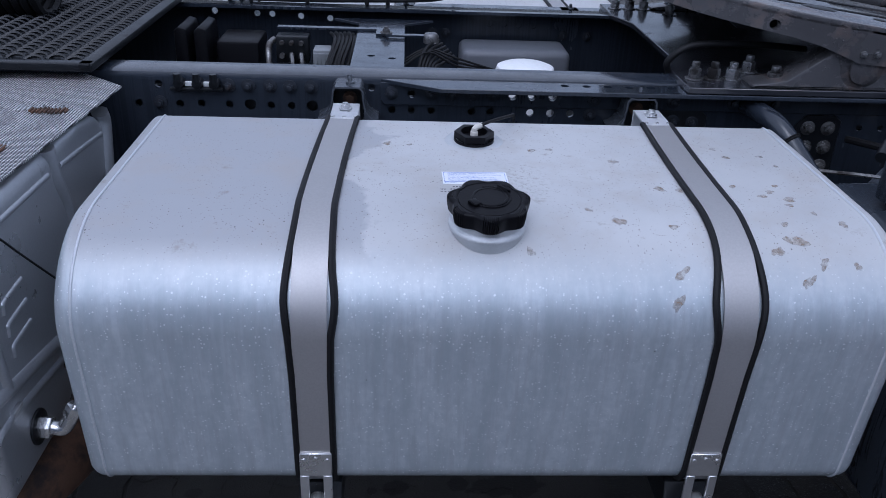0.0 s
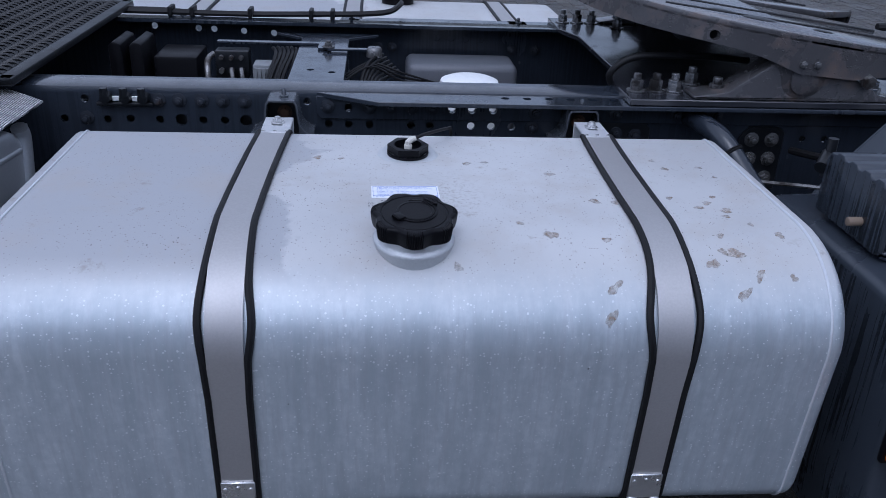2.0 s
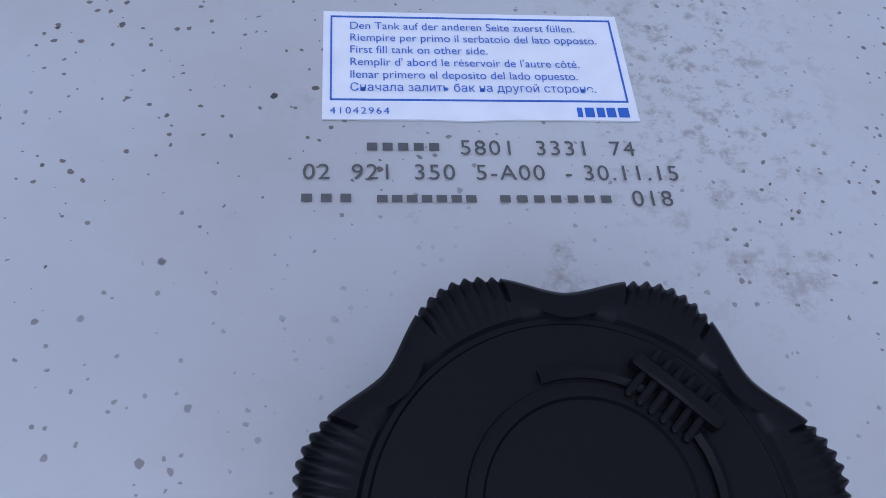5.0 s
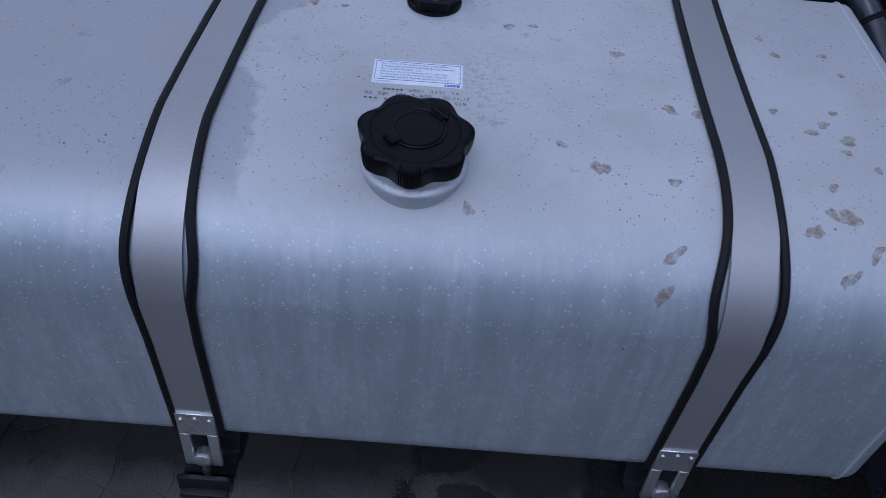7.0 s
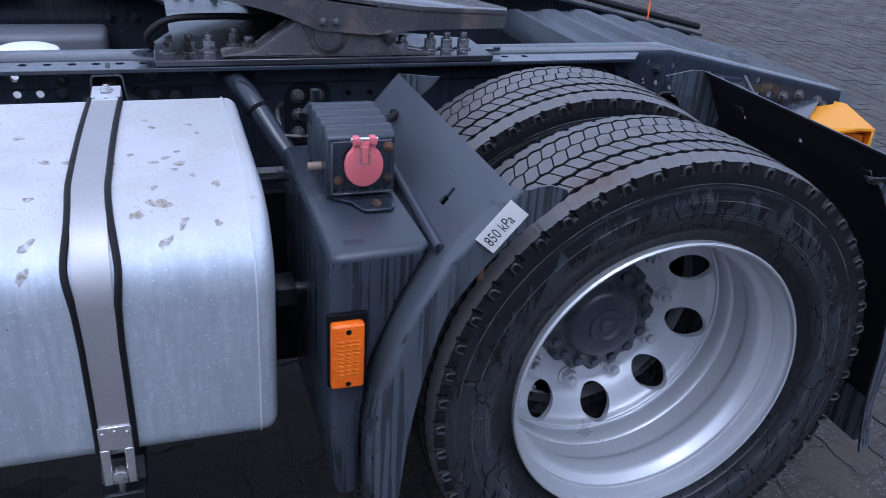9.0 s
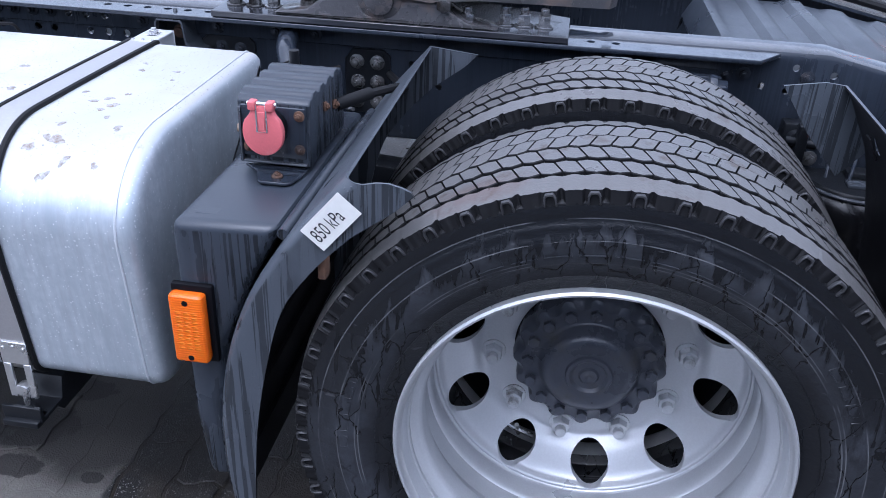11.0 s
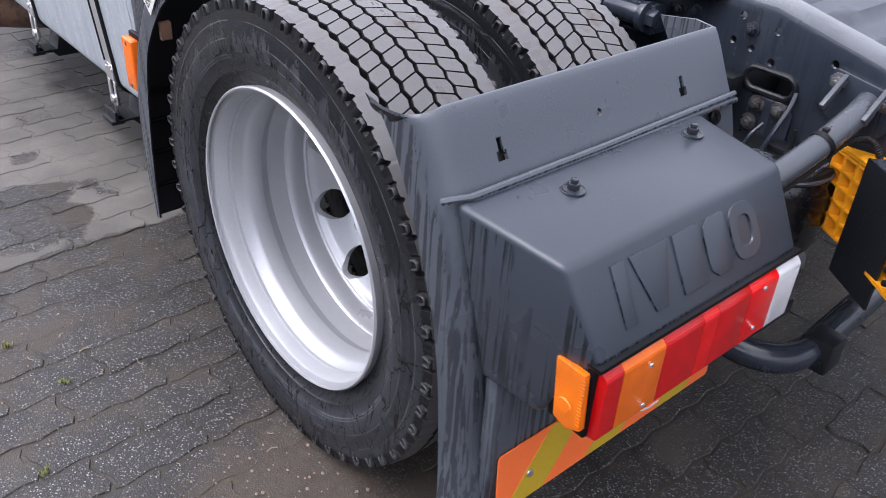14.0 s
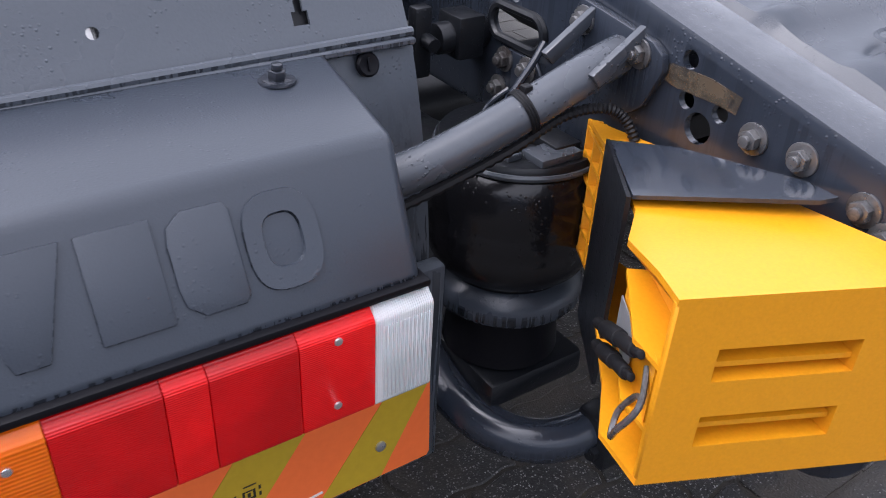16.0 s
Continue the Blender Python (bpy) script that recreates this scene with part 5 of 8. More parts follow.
for ob in [tank] + list(tank.children_recursive):    # the tank hangs a little lower at its rear end
    if ob.type == "MESH":
        mw = ob.matrix_world if ob.parent is None else ob.parent.matrix_world @ ob.matrix_parent_inverse @ ob.matrix_basis
        for v in ob.data.vertices:
            p = mw @ v.co
            v.co.z -= 0.011 * (p.x + 1.1) * max(0.0, min(1.0, (p.z - LOW) / 0.42))

# the tank on the truck's other side: longer, on three straps
tank2 = thing("fuel_tank", (-1.45, 2 * TRUCK_Y - 0.07, 0.44), "bright aluminium fuel tank on three straps, beyond the chassis frame", "fuel tank", "fuel tanks")
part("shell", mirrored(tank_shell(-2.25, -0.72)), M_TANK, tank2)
for x in (-1.90, -1.42, -0.93):
    strap_set(tank2, x, flip=mirrored)
bm = bmesh.new()
lathe(bm, [(0.0, 0.055), (0.02, 0.055), (0.02, 0.064), (0.045, 0.066), (0.05, 0.05), (0.05, 0.0)], 40, (-1.27, 2 * TRUCK_Y + 0.02, 0.868), "z")
part("filler_cap", bm, M_BLACK, tank2)

# ---- wheels ----
AXLE, TREAD_R = 0.479, 0.449
N_BLOCK = 100
OUTWARD = Matrix(((0, 0, 1, 0), (0, 1, 0, 0), (-1, 0, 0, 0), (0, 0, 0, 1)))


def tyre_profile(c, w=0.130):
    """(y, r) pairs of a tyre's outside round the plane y = c: bead, sidewall with moulded rings, shoulder rib, groove bed, and back again."""
    half = [(w - 0.040, 0.284), (w - 0.030, 0.287), (w - 0.022, 0.300), (w - 0.013, 0.316), (w - 0.011, 0.318), (w - 0.0095, 0.3185), (w - 0.0085, 0.323), (w - 0.004, 0.345), (w - 0.0035, 0.346), (w - 0.002, 0.349),
            (w, 0.366), (w + 0.0015, 0.380), (w + 0.0015, 0.396), (w + 0.0005, 0.398), (w - 0.0005, 0.412), (w - 0.0018, 0.420), (w - 0.0026, 0.4215), (w - 0.0032, 0.432), (w - 0.0038, 0.446), (w - 0.0052, 0.454), (w - 0.012, 0.4585), (w - 0.020, 0.4600)]
    half = [(y, r if r < 0.318 else 0.318 + (r - 0.318) * 0.775) for y, r in half] + [(0.086, 0.4315), (0.045, 0.4355)]
    return [(c - y, r) for y, r in half] + [(c, 0.437)] + [(c + y, r) for y, r in half[::-1]]


def squash(bm):
    """Rests the tyre on the ground."""
    gap = AXLE - TREAD_R - GROUND
    for v in bm.verts:
        if v.co.z < AXLE:
            v.co.z = max(GROUND + 0.001, v.co.z - gap * ((AXLE - v.co.z) / TREAD_R) ** 4)


def rib_mesh(c, side, y0, y1):
    """A worn shoulder rib with notches along its outer edge."""
    bm = bmesh.new()
    n = N_BLOCK * 8
    rings = [[], [], [], []]
    for i in range(n):
        a = 2 * math.pi * i / n
        k = (i % 16) / 16
        wave = 0.0024 * math.cos(2 * math.pi * i / 8)
        notch = 0.007 if k < 0.07 else (0.003 if 0.48 < k < 0.56 else 0.0)
        pits = 0.0010 * math.sin(i * 1.7) * math.sin(i * 0.37)
        inner, outer = y0 + wave, y1 - notch + pits
        for ring, (y, r) in zip(rings, ((inner, 0.428), (inner + 0.001, TREAD_R - 0.003), (outer, TREAD_R - 0.0090), (outer + 0.003, 0.421))):
            ring.append(bm.verts.new((r * math.cos(a), c + side * y, AXLE + r * math.sin(a))))
    for p, q in zip(rings, rings[1:]):
        for i in range(n):
            bm.faces.new((p[i], p[(i + 1) % n], q[(i + 1) % n], q[i]))
    for f in bm.faces:
        mid = f.calc_center_median() - Vector((0, c, AXLE))
        f.material_index = 0 if math.hypot(mid.x, mid.z) > 0.4375 else 1
    squash(bm)
    return bm


def lug_mesh():
    """A small wear lug of the shoulder, standing on z = 0 with its tip towards -y."""
    bm = bmesh.new()
    prism(bm, [(-0.0085, 0.0), (-0.008, 0.012), (-0.005, 0.0175), (0.005, 0.0175), (0.008, 0.012), (0.0085, 0.0), (0.006, 0.0), (0.0056, 0.0105), (0.0035, 0.0140), (-0.0035, 0.0140), (-0.0056, 0.0105), (-0.006, 0.0)], "y", -0.0030, 0.0030, 0.0008, 1)
    return bm


LUG = shape("lug", lug_mesh(), surface("lug_rubber", (0.034, 0.034, 0.036), 0.40, 0, 0.6, 16, 200, 0.3))


# zigzag grooves between the rows: (y, s) of their peaks; the cross cuts lean one way in the outer rows and the other way in the inner
PITCH_S = 2 * math.pi * TREAD_R / N_BLOCK
GROOVE_Y = [-0.0850, -0.0425, 0.0, 0.0425, 0.0850]
CUT_LEAN = [-0.0120, -0.0115, 0.0105, 0.0120]
PEAK_S = [0.0]
for lean in CUT_LEAN:
    PEAK_S.append(PEAK_S[-1] + lean + PITCH_S / 2)


def block_mesh(j):
    """One six-sided tread block of row j: s along the tyre, w across it, standing along z."""
    bm = bmesh.new()
    L, z, cut_w, groove_w = PITCH_S, 0.0022, 0.0009, 0.0029
    p, lean, lo, hi = PEAK_S[j], CUT_LEAN[j], GROOVE_Y[j] + groove_w, GROOVE_Y[j + 1] - groove_w
    mid = (lo + hi) / 2
    out = [(p + cut_w, lo + z), (p + L / 2, lo - z), (p + L - cut_w, lo + z), (p + lean + L - cut_w, hi - z), (p + lean + L / 2, hi + z), (p + lean + cut_w, hi - z)]
    cs = p + (L + lean) / 2
    rings = [[bm.verts.new(((q - cs) * k, mid + (w - mid) * k, h)) for q, w in out] for h, k in ((-0.016, 1.0), (-0.0016, 1.0), (-0.0003, 0.955))]
    for a, b in zip(rings, rings[1:]):
        for i in range(6):
            bm.faces.new((a[i], a[(i + 1) % 6], b[(i + 1) % 6], b[i]))
    t = rings[-1]
    bm.faces.new((t[0], t[1], t[4], t[5]))
    bm.faces.new((t[1], t[2], t[3], t[4]))
    for f in bm.faces:
        f.material_index = 0 if f.calc_center_median().z > -0.0006 else 1
    return bm


BLOCKS = [shape("tread_block", block_mesh(j), M_TREAD, smooth=False) for j in range(4)]
for me in BLOCKS:
    me.materials.append(M_RUBBER)


DISC = [(0.131, 0.020), (0.150, 0.020), (0.175, 0.0195), (0.184, 0.0175), (0.191, 0.0125), (0.199, 0.004), (0.208, -0.004), (0.225, -0.0155), (0.242, -0.0265), (0.250, -0.033), (0.2545, -0.040), (0.2575, -0.0455), (0.2605, -0.0475), (0.2635, -0.0465), (0.2660, -0.050), (0.2675, -0.056)]


def wheel_disc(off):
    """The dished disc, as a solid ring that faces -y."""
    pts = [Vector((r, y, 0)) for r, y in DISC]
    front = [(p.x, p.y) for p in smooth_path(pts, 3)] + [DISC[-1]]
    back = [(r + 0.002 if r > 0.2 else r, y + 0.011) for r, y in front[::-1]]
    loop = [(off + y, r) for r, y in front + back]
    bm = bmesh.new()
    lathe(bm, loop + loop[:1], 120, (0, 0, AXLE))
    bmesh.ops.remove_doubles(bm, verts=bm.verts, dist=0.00001)
    bmesh.ops.recalc_face_normals(bm, faces=bm.faces)
    return bm


def wheel_nut():
    bm = bmesh.new()
    cyl(bm, (0, 0, 0), (0, 0, 0.004), 0.0215, 24, bev=0.001)
    cyl(bm, (0, 0, 0.004), (0, 0, 0.020), 0.0175, 6, r2=0.0160, bev=0.0015)
    cyl(bm, (0, 0, 0.020), (0, 0, 0.034), 0.0100, 16, bev=0.002)
    return bm


NUT = shape("wheel_nut", wheel_nut(), surface("painted_nut", (0.48, 0.49, 0.50), 0.38, 0.6, 0.2, 80, 300, 0.2, dirt=(0.15, 0.13, 0.11), dirt_amount=0.42))
RIM_OUT = [(-0.266, 0.2850), (-0.2675, 0.2885), (-0.264, 0.2915), (-0.2585, 0.2905), (-0.257, 0.2865), (-0.2550, 0.2825), (-0.2535, 0.2800), (-0.246, 0.2778), (-0.228, 0.2768), (-0.2255, 0.2762), (-0.2240, 0.2738), (-0.2180, 0.2732), (-0.2165, 0.2712), (-0.206, 0.2662), (-0.2035, 0.2640), (-0.1960, 0.2598), (-0.1900, 0.2590),
           (-0.176, 0.2580), (-0.160, 0.2592), (-0.1560, 0.2605), (-0.1540, 0.2628), (-0.1420, 0.2665), (-0.1400, 0.2682), (-0.110, 0.2690), (-0.098, 0.2682), (-0.0960, 0.2660), (-0.088, 0.2635), (-0.075, 0.2625), (-0.062, 0.2640), (-0.052, 0.2665), (-0.046, 0.2670)]


def build_wheel(name, c, tread_parts, outer=True, label="", near=True):
    """A tyre on its steel wheel, in the plane y = c; the near side faces -y."""
    w = thing(name, (0, c, GROUND), label, "wheel", "dual wheels")
    bm = bmesh.new()
    lathe(bm, tyre_profile(c), 160, (0, 0, AXLE))
    squash(bm)
    tyre = part("tyre", bm, M_TYRE, w, "worn black truck tyre, wet sidewall with cracks of water")
    for side in (-1, 1):
        part("shoulder_rib", rib_mesh(c, side, 0.0890, 0.1225), M_TREAD, tyre, "worn grey shoulder rib").data.materials.append(M_RUBBER)
    if tread_parts:
        for k in range(0, N_BLOCK, 2):
            b = 2 * math.pi * (k + 0.1) / N_BLOCK + 0.03
            for side in (-1, 1):
                again("lug", LUG, tyre, Matrix.Translation((0, c + side * 0.1262, AXLE)) @ Matrix.Rotation(-b, 4, "Y") @ Matrix.Translation((0.4215, 0, 0)) @ OUTWARD)
    joined = bmesh.new()
    for j in range(4):
        for k in range(N_BLOCK):
            a = -2 * math.pi * k / N_BLOCK - (PEAK_S[j] + (PITCH_S + CUT_LEAN[j]) / 2) / TREAD_R
            if math.sin(a) < -0.93:
                continue
            m = Matrix.Translation((0, c, AXLE)) @ Matrix.Rotation(-a, 4, "Y") @ Matrix.Translation((TREAD_R - (0.0018 if j in (0, 3) else 0.0), 0, 0)) @ OUTWARD
            if tread_parts and math.sin(a) > -0.15:
                again("tread_block", BLOCKS[j], tyre, m)
            else:
                was = len(joined.verts)
                joined.from_mesh(BLOCKS[j])
                joined.verts.ensure_lookup_table()
                bmesh.ops.transform(joined, verts=joined.verts[was:], matrix=m)
    part("tread", joined, M_TREAD, tyre, smooth=False, kind="stuff").data.materials.append(M_RUBBER)
    if near:
        bm = bmesh.new()
        for a0, count, wide in ((64, 8, 5.6), (248, 8, 5.6), (20, 4, 3.4), (160, 5, 3.4)):
            for i in range(count):
                u0 = radians(a0 + (wide + 1.6) * i)
                u1 = u0 + radians(wide)
                r0, r1 = (0.353, 0.374) if wide > 5 else (0.358, 0.370)
                loop = [(r0, u0), (r0, (u0 + u1) / 2), (r0, u1), (r1, u1), (r1, (u0 + u1) / 2), (r1, u0)]
                tube(bm, [(r * math.cos(u), c - 0.1306, AXLE + r * math.sin(u)) for r, u in loop], 0.0012, 5, closed=True)
        squash(bm)
        part("raised_mark", bm, M_TYRE, tyre, kind="stuff")
    if outer:
        bm = bmesh.new()
        off = c + 0.147
        prof = [(off + y, r) for y, r in RIM_OUT]
        lathe(bm, prof, 128, (0, 0, AXLE))
        lathe(bm, [(off + 0.05, 0.2660), (off + 0.10, 0.2760), (off + 0.15, 0.2900)], 96, (0, 0, AXLE))
        lathe(bm, [(off - 0.2585, 0.2905), (off - 0.2, 0.286), (off - 0.05, 0.272)], 96, (0, 0, AXLE))
        rim = part("rim", bm, M_RIM, w, "silver painted steel rim with ten hand holes")
        disc = part("disc", wheel_disc(off), M_RIM, rim)
        drill = bmesh.new()
        for k in range(10):
            a = radians(241 + 36 * k)
            cyl(drill, (0.2245 * math.cos(a), off - 0.08, AXLE + 0.2245 * math.sin(a)), (0.2245 * math.cos(a), off + 0.06, AXLE + 0.2245 * math.sin(a)), 0.0345, 36)
        cut(disc, drill)
        bm = bmesh.new()
        cyl(bm, (-0.140, off + 0.016, AXLE - 0.180), (-0.082, off + 0.024, AXLE - 0.212), 0.0050, 10)
        cyl(bm, (-0.112, off + 0.012, AXLE - 0.180), (-0.108, off + 0.030, AXLE - 0.215), 0.0040, 10)
        part("valve_stem", bm, M_ZINC, rim)
        for k in range(10):
            a = radians(187 + 36 * k)
            again("wheel_nut", NUT, rim, Matrix.Translation((0.1675 * math.cos(a), off + 0.020, AXLE + 0.1675 * math.sin(a))) @ TO_FRONT)
        # hub: scalloped flange and dished cover
        bm = bmesh.new()
        n = 192
        rings = []
        for y, r, amp in ((0.03, 0.128, 0.0), (0.0, 0.128, 0.004), (-0.020, 0.124, 0.006), (-0.026, 0.116, 0.004), (-0.026, 0.090, 0.0), (-0.030, 0.084, 0.0), (-0.045, 0.079, 0), (-0.053, 0.070, 0), (-0.055, 0.058, 0), (-0.054, 0.040, 0), (-0.0585, 0.038, 0), (-0.0585, 0.032, 0), (-0.0530, 0.027, 0), (-0.0530, 0.017, 0), (-0.0570, 0.014, 0), (-0.0570, 0.006, 0), (-0.0540, 0.002, 0)):
            rings.append([bm.verts.new(((r + amp * math.cos(16 * u)) * math.cos(u), off + y, AXLE + (r + amp * math.cos(16 * u)) * math.sin(u))) for u in (2 * math.pi * i / n for i in range(n))])
        for p, q in zip(rings, rings[1:]):
            for i in range(n):
                bm.faces.new((p[i], p[(i + 1) % n], q[(i + 1) % n], q[i]))
        bm.faces.new(rings[-1])
        hub = part("hub", bm, M_HUB, w, "grimy black axle hub")
        bm = bmesh.new()
        cyl(bm, (0, 0, 0), (0, 0, 0.010), 0.0105, 6, bev=0.0015)
        me = shape("hub_bolt", bm, M_HUB)
        for k in range(16):
            a = 2 * math.pi * k / 16
            again("hub_bolt", me, hub, Matrix.Translation((0.105 * math.cos(a), off - 0.026, AXLE + 0.105 * math.sin(a))) @ TO_FRONT)
    return w


build_wheel("dual_wheel", -0.148, True, True, "outer dual truck wheel, silver rim and worn black tyre")
wheel_in = build_wheel("dual_wheel", 0.200, True, False, "inner dual truck wheel with worn grey tread blocks")
bm = bmesh.new()
lathe(bm, [(0.09, 0.27), (0.30, 0.27), (0.30, 0.20), (0.05, 0.20), (0.05, 0.03)], 64, (0, 0, AXLE))
part("brake_drum", bm, M_DARK, wheel_in)
TURN_ROUND = Matrix.Translation((0, 2 * TRUCK_Y, 0)) @ Matrix.Rotation(math.pi, 4, "Z")
far = build_wheel("dual_wheel", 0.90, False, True, "dual truck wheel on the truck's other side", False)
far.matrix_basis = TURN_ROUND @ Matrix.Translation((0, -0.148, GROUND))
far2 = build_wheel("dual_wheel", 0.90, False, False, "dual truck wheel on the truck's other side", False)
far2.matrix_basis = TURN_ROUND @ Matrix.Translation((0, 0.200, GROUND))
axle = thing("rear_axle", (0, TRUCK_Y, GROUND), "black steel rear axle beam", "axle")
bm = bmesh.new()
cyl(bm, (0, 0.20, AXLE), (0, 2 * TRUCK_Y - 0.20, AXLE), 0.075, 24)
part("beam", bm, M_DARK, axle)
# unseen dark beams added to stop light leaking below the rails
for s in (-1, 1):
    bm = bmesh.new()
    prism(bm, [(-0.86, 0.44), (-0.86, 0.62), (-0.72, 0.63), (-0.30, 0.60), (-0.10, 0.60), (0.10, 0.60), (0.30, 0.60), (0.48, 0.63), (0.48, 0.50), (0.10, 0.40), (-0.10, 0.38), (-0.50, 0.40)], "y", TRUCK_Y + s * 0.44 - 0.035, TRUCK_Y + s * 0.44 + 0.035, 0.006, 2)
    part("spring_arm", bm, M_DARK, axle)

# ---- mudguards ----
def arc_points(cx, cz, pts):
    return [(p.x, p.y) for p in smooth_path([(a, b, 0) for a, b in pts], 6)]


FG_OUT = arc_points(0, 0, [(-0.545, 0.285), (-0.556, 0.40), (-0.553, 0.50), (-0.532, 0.61), (-0.495, 0.71), (-0.440, 0.80), (-0.390, 0.862), (-0.352, 0.906)])
FG_IN = arc_points(0, 0, [(-0.507, 0.297), (-0.500, 0.40), (-0.489, 0.50), (-0.470, 0.60), (-0.442, 0.70), (-0.400, 0.765), (-0.350, 0.820), (-0.318, 0.846), (-0.284, 0.872), (-0.260, 0.897)])
guard = thing("mudguard", (-0.50, 0.0, 0.285), "front section of a dark grey plastic mudguard, streaked with rain", "mudguard", "mudguard sections")
bm = bmesh.new()
rows = []
for k in range(48):
    o = Vector(FG_OUT[round(k / 47 * (len(FG_OUT) - 1))])
    e = Vector(FG_IN[round(k / 47 * (len(FG_IN) - 1))])
    d, turn = (e - o).normalized(), 0.026
    row = [(o.x, y, o.y) for y in np.linspace(0.336, -0.262, 14)]
    for i in range(10):
        a = radians(10 * i)
        p = o + d * turn * (1 - math.cos(a))
        row.append((p.x, -0.2705 - turn * math.sin(a), p.y))
    for f in (0.25, 0.5, 0.75, 0.93, 1.0):
        p = (o + d * turn).lerp(e, f)
        lift = 0.008 * math.sin(math.pi * f) * max(0.0, (k - 43) / 4) - (0.006 if f > 0.95 and k == 47 else 0.0)
        row.append((p.x, -0.2965, p.y + lift))
    rows.append([bm.verts.new(v) for v in row])
for r, q in zip(rows, rows[1:]):
    for i in range(len(r) - 1):
        bm.faces.new((r[i], q[i], q[i + 1], r[i + 1]))
bmesh.ops.recalc_face_normals(bm, faces=bm.faces)
bmesh.ops.solidify(bm, geom=bm.faces[:], thickness=0.004)
skin = part("skin", bm, M_MUD, guard)
bm = bmesh.new()
prism(bm, FG_OUT + FG_IN[::-1], "y", 0.337, 0.342)
part("inner_flange", bm, M_MUD, guard)
drill = bmesh.new()
m = Matrix.Translation((-0.405, -0.163, 0.842)) @ Matrix.Rotation(radians(-47), 4, "Y")
prism(drill, [(-0.015, -0.010), (0.0, -0.010), (0.0, -0.005), (0.018, -0.005), (0.018, 0.005), (0.0, 0.005), (0.0, 0.010), (-0.015, 0.010)], "z", -0.02, 0.02)
bmesh.ops.transform(drill, verts=drill.verts, matrix=m)
cut(skin, drill)
bm = bmesh.new()
for z in (0.36, 0.44, 0.52, 0.60):
    x = float(np.interp(z, [p[1] for p in FG_OUT], [p[0] for p in FG_OUT])) + 0.005
    part("stiffening_rib", box(bmesh.new(), x, x + 0.010, -0.29, 0.33, z - 0.004, z + 0.004, 0.001, 1), M_BLACK, guard)
bm = bmesh.new()
box(bm, -0.392, -0.380, -0.285, -0.262, 0.752, 0.788, 0.003)
part("rusty_bracket", bm, M_RUST, guard)

# pressure sticker on the skirt
STK = Matrix.Translation((-0.3665, -0.3018, 0.850)) @ Matrix.Rotation(radians(-49.5), 4, "Y") @ Matrix.Rotation(radians(90), 4, "X")
bm = bmesh.new()
box(bm, -0.0390, 0.0390, -0.0202, 0.0202, -0.0006, 0.0002, m=STK)
sticker = part("pressure_sticker", bm, surface("sticker_paper", (0.68, 0.67, 0.63), 0.5, 0, 0.06, 30), guard, "white sticker with black tyre pressure figures")
text("lettering", "850 kPa", 0.0285, M_INK, sticker, STK @ Matrix.Translation((-0.0335, -0.0098, 0.0006)) @ Matrix.Diagonal((0.585, 1, 1, 1)))

RG_OUT = arc_points(0, 0, [(0.404, 0.8935), (0.412, 0.891), (0.428, 0.865), (0.450, 0.822), (0.474, 0.775), (0.496, 0.70), (0.516, 0.60), (0.526, 0.50), (0.532, 0.40), (0.545, 0.32), (0.557, 0.25)])
RG_IN = arc_points(0, 0, [(0.300, 0.896), (0.335, 0.868), (0.368, 0.825), (0.402, 0.76), (0.434, 0.68), (0.460, 0.60), (0.478, 0.50), (0.486, 0.40), (0.494, 0.32), (0.503, 0.25)])
guard2 = thing("mudguard", (0.5, 0.0, 0.25), "rear section of a dark grey plastic mudguard, streaked with rain", "mudguard", "mudguard sections")
bm = bmesh.new()
side = []
for k in range(56):
    o = Vector(RG_OUT[round(k / 55 * (len(RG_OUT) - 1))])
    e = Vector(RG_IN[round(k / 55 * (len(RG_IN) - 1))])
    d = (e - o).normalized()
    flare = 0.012 * max(0.0, (k - 42) / 13) ** 2
    row = [(o.x, y, o.y) for y in np.linspace(0.345, -0.238, 16)]
    near_top = max(0.0, 1 - k / 7)
    for i in range(10):
        a = radians(10 * i)
        p = o + d * 0.042 * (1 - math.cos(a))
        row.append((p.x, -0.248 - (0.042 + flare) * math.sin(a), p.y - 0.017 * near_top * math.sin(math.pi * 0.5 * i / 9)))
    for f in (0.2, 0.4, 0.6, 0.8, 1.0):
        p = (o + d * 0.042).lerp(e, f)
        row.append((p.x, -0.290 - flare - 0.003 * f, p.y - 0.017 * near_top * math.cos(math.pi * 0.5 * f) - 0.010 * near_top * f))
    side.append([bm.verts.new(v) for v in row])
for r, q in zip(side, side[1:]):
    for i in range(len(r) - 1):
        bm.faces.new((r[i], q[i], q[i + 1], r[i + 1]))
bmesh.ops.recalc_face_normals(bm, faces=bm.faces)
bmesh.ops.solidify(bm, geom=bm.faces[:], thickness=0.004)
skin2 = part("skin", bm, M_MUD, guard2)
M_INNER_BLACK = surface("inner_black", (0.010, 0.010, 0.012), 0.42, 0, 0.3, 8, 200, 0.2, spec=0.3)
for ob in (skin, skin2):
    ob.data.materials.append(M_INNER_BLACK)
    for poly in ob.data.polygons:    # faces towards the tyre take the near-black material
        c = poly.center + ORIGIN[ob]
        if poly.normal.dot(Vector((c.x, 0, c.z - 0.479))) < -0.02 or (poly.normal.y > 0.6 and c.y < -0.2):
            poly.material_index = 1
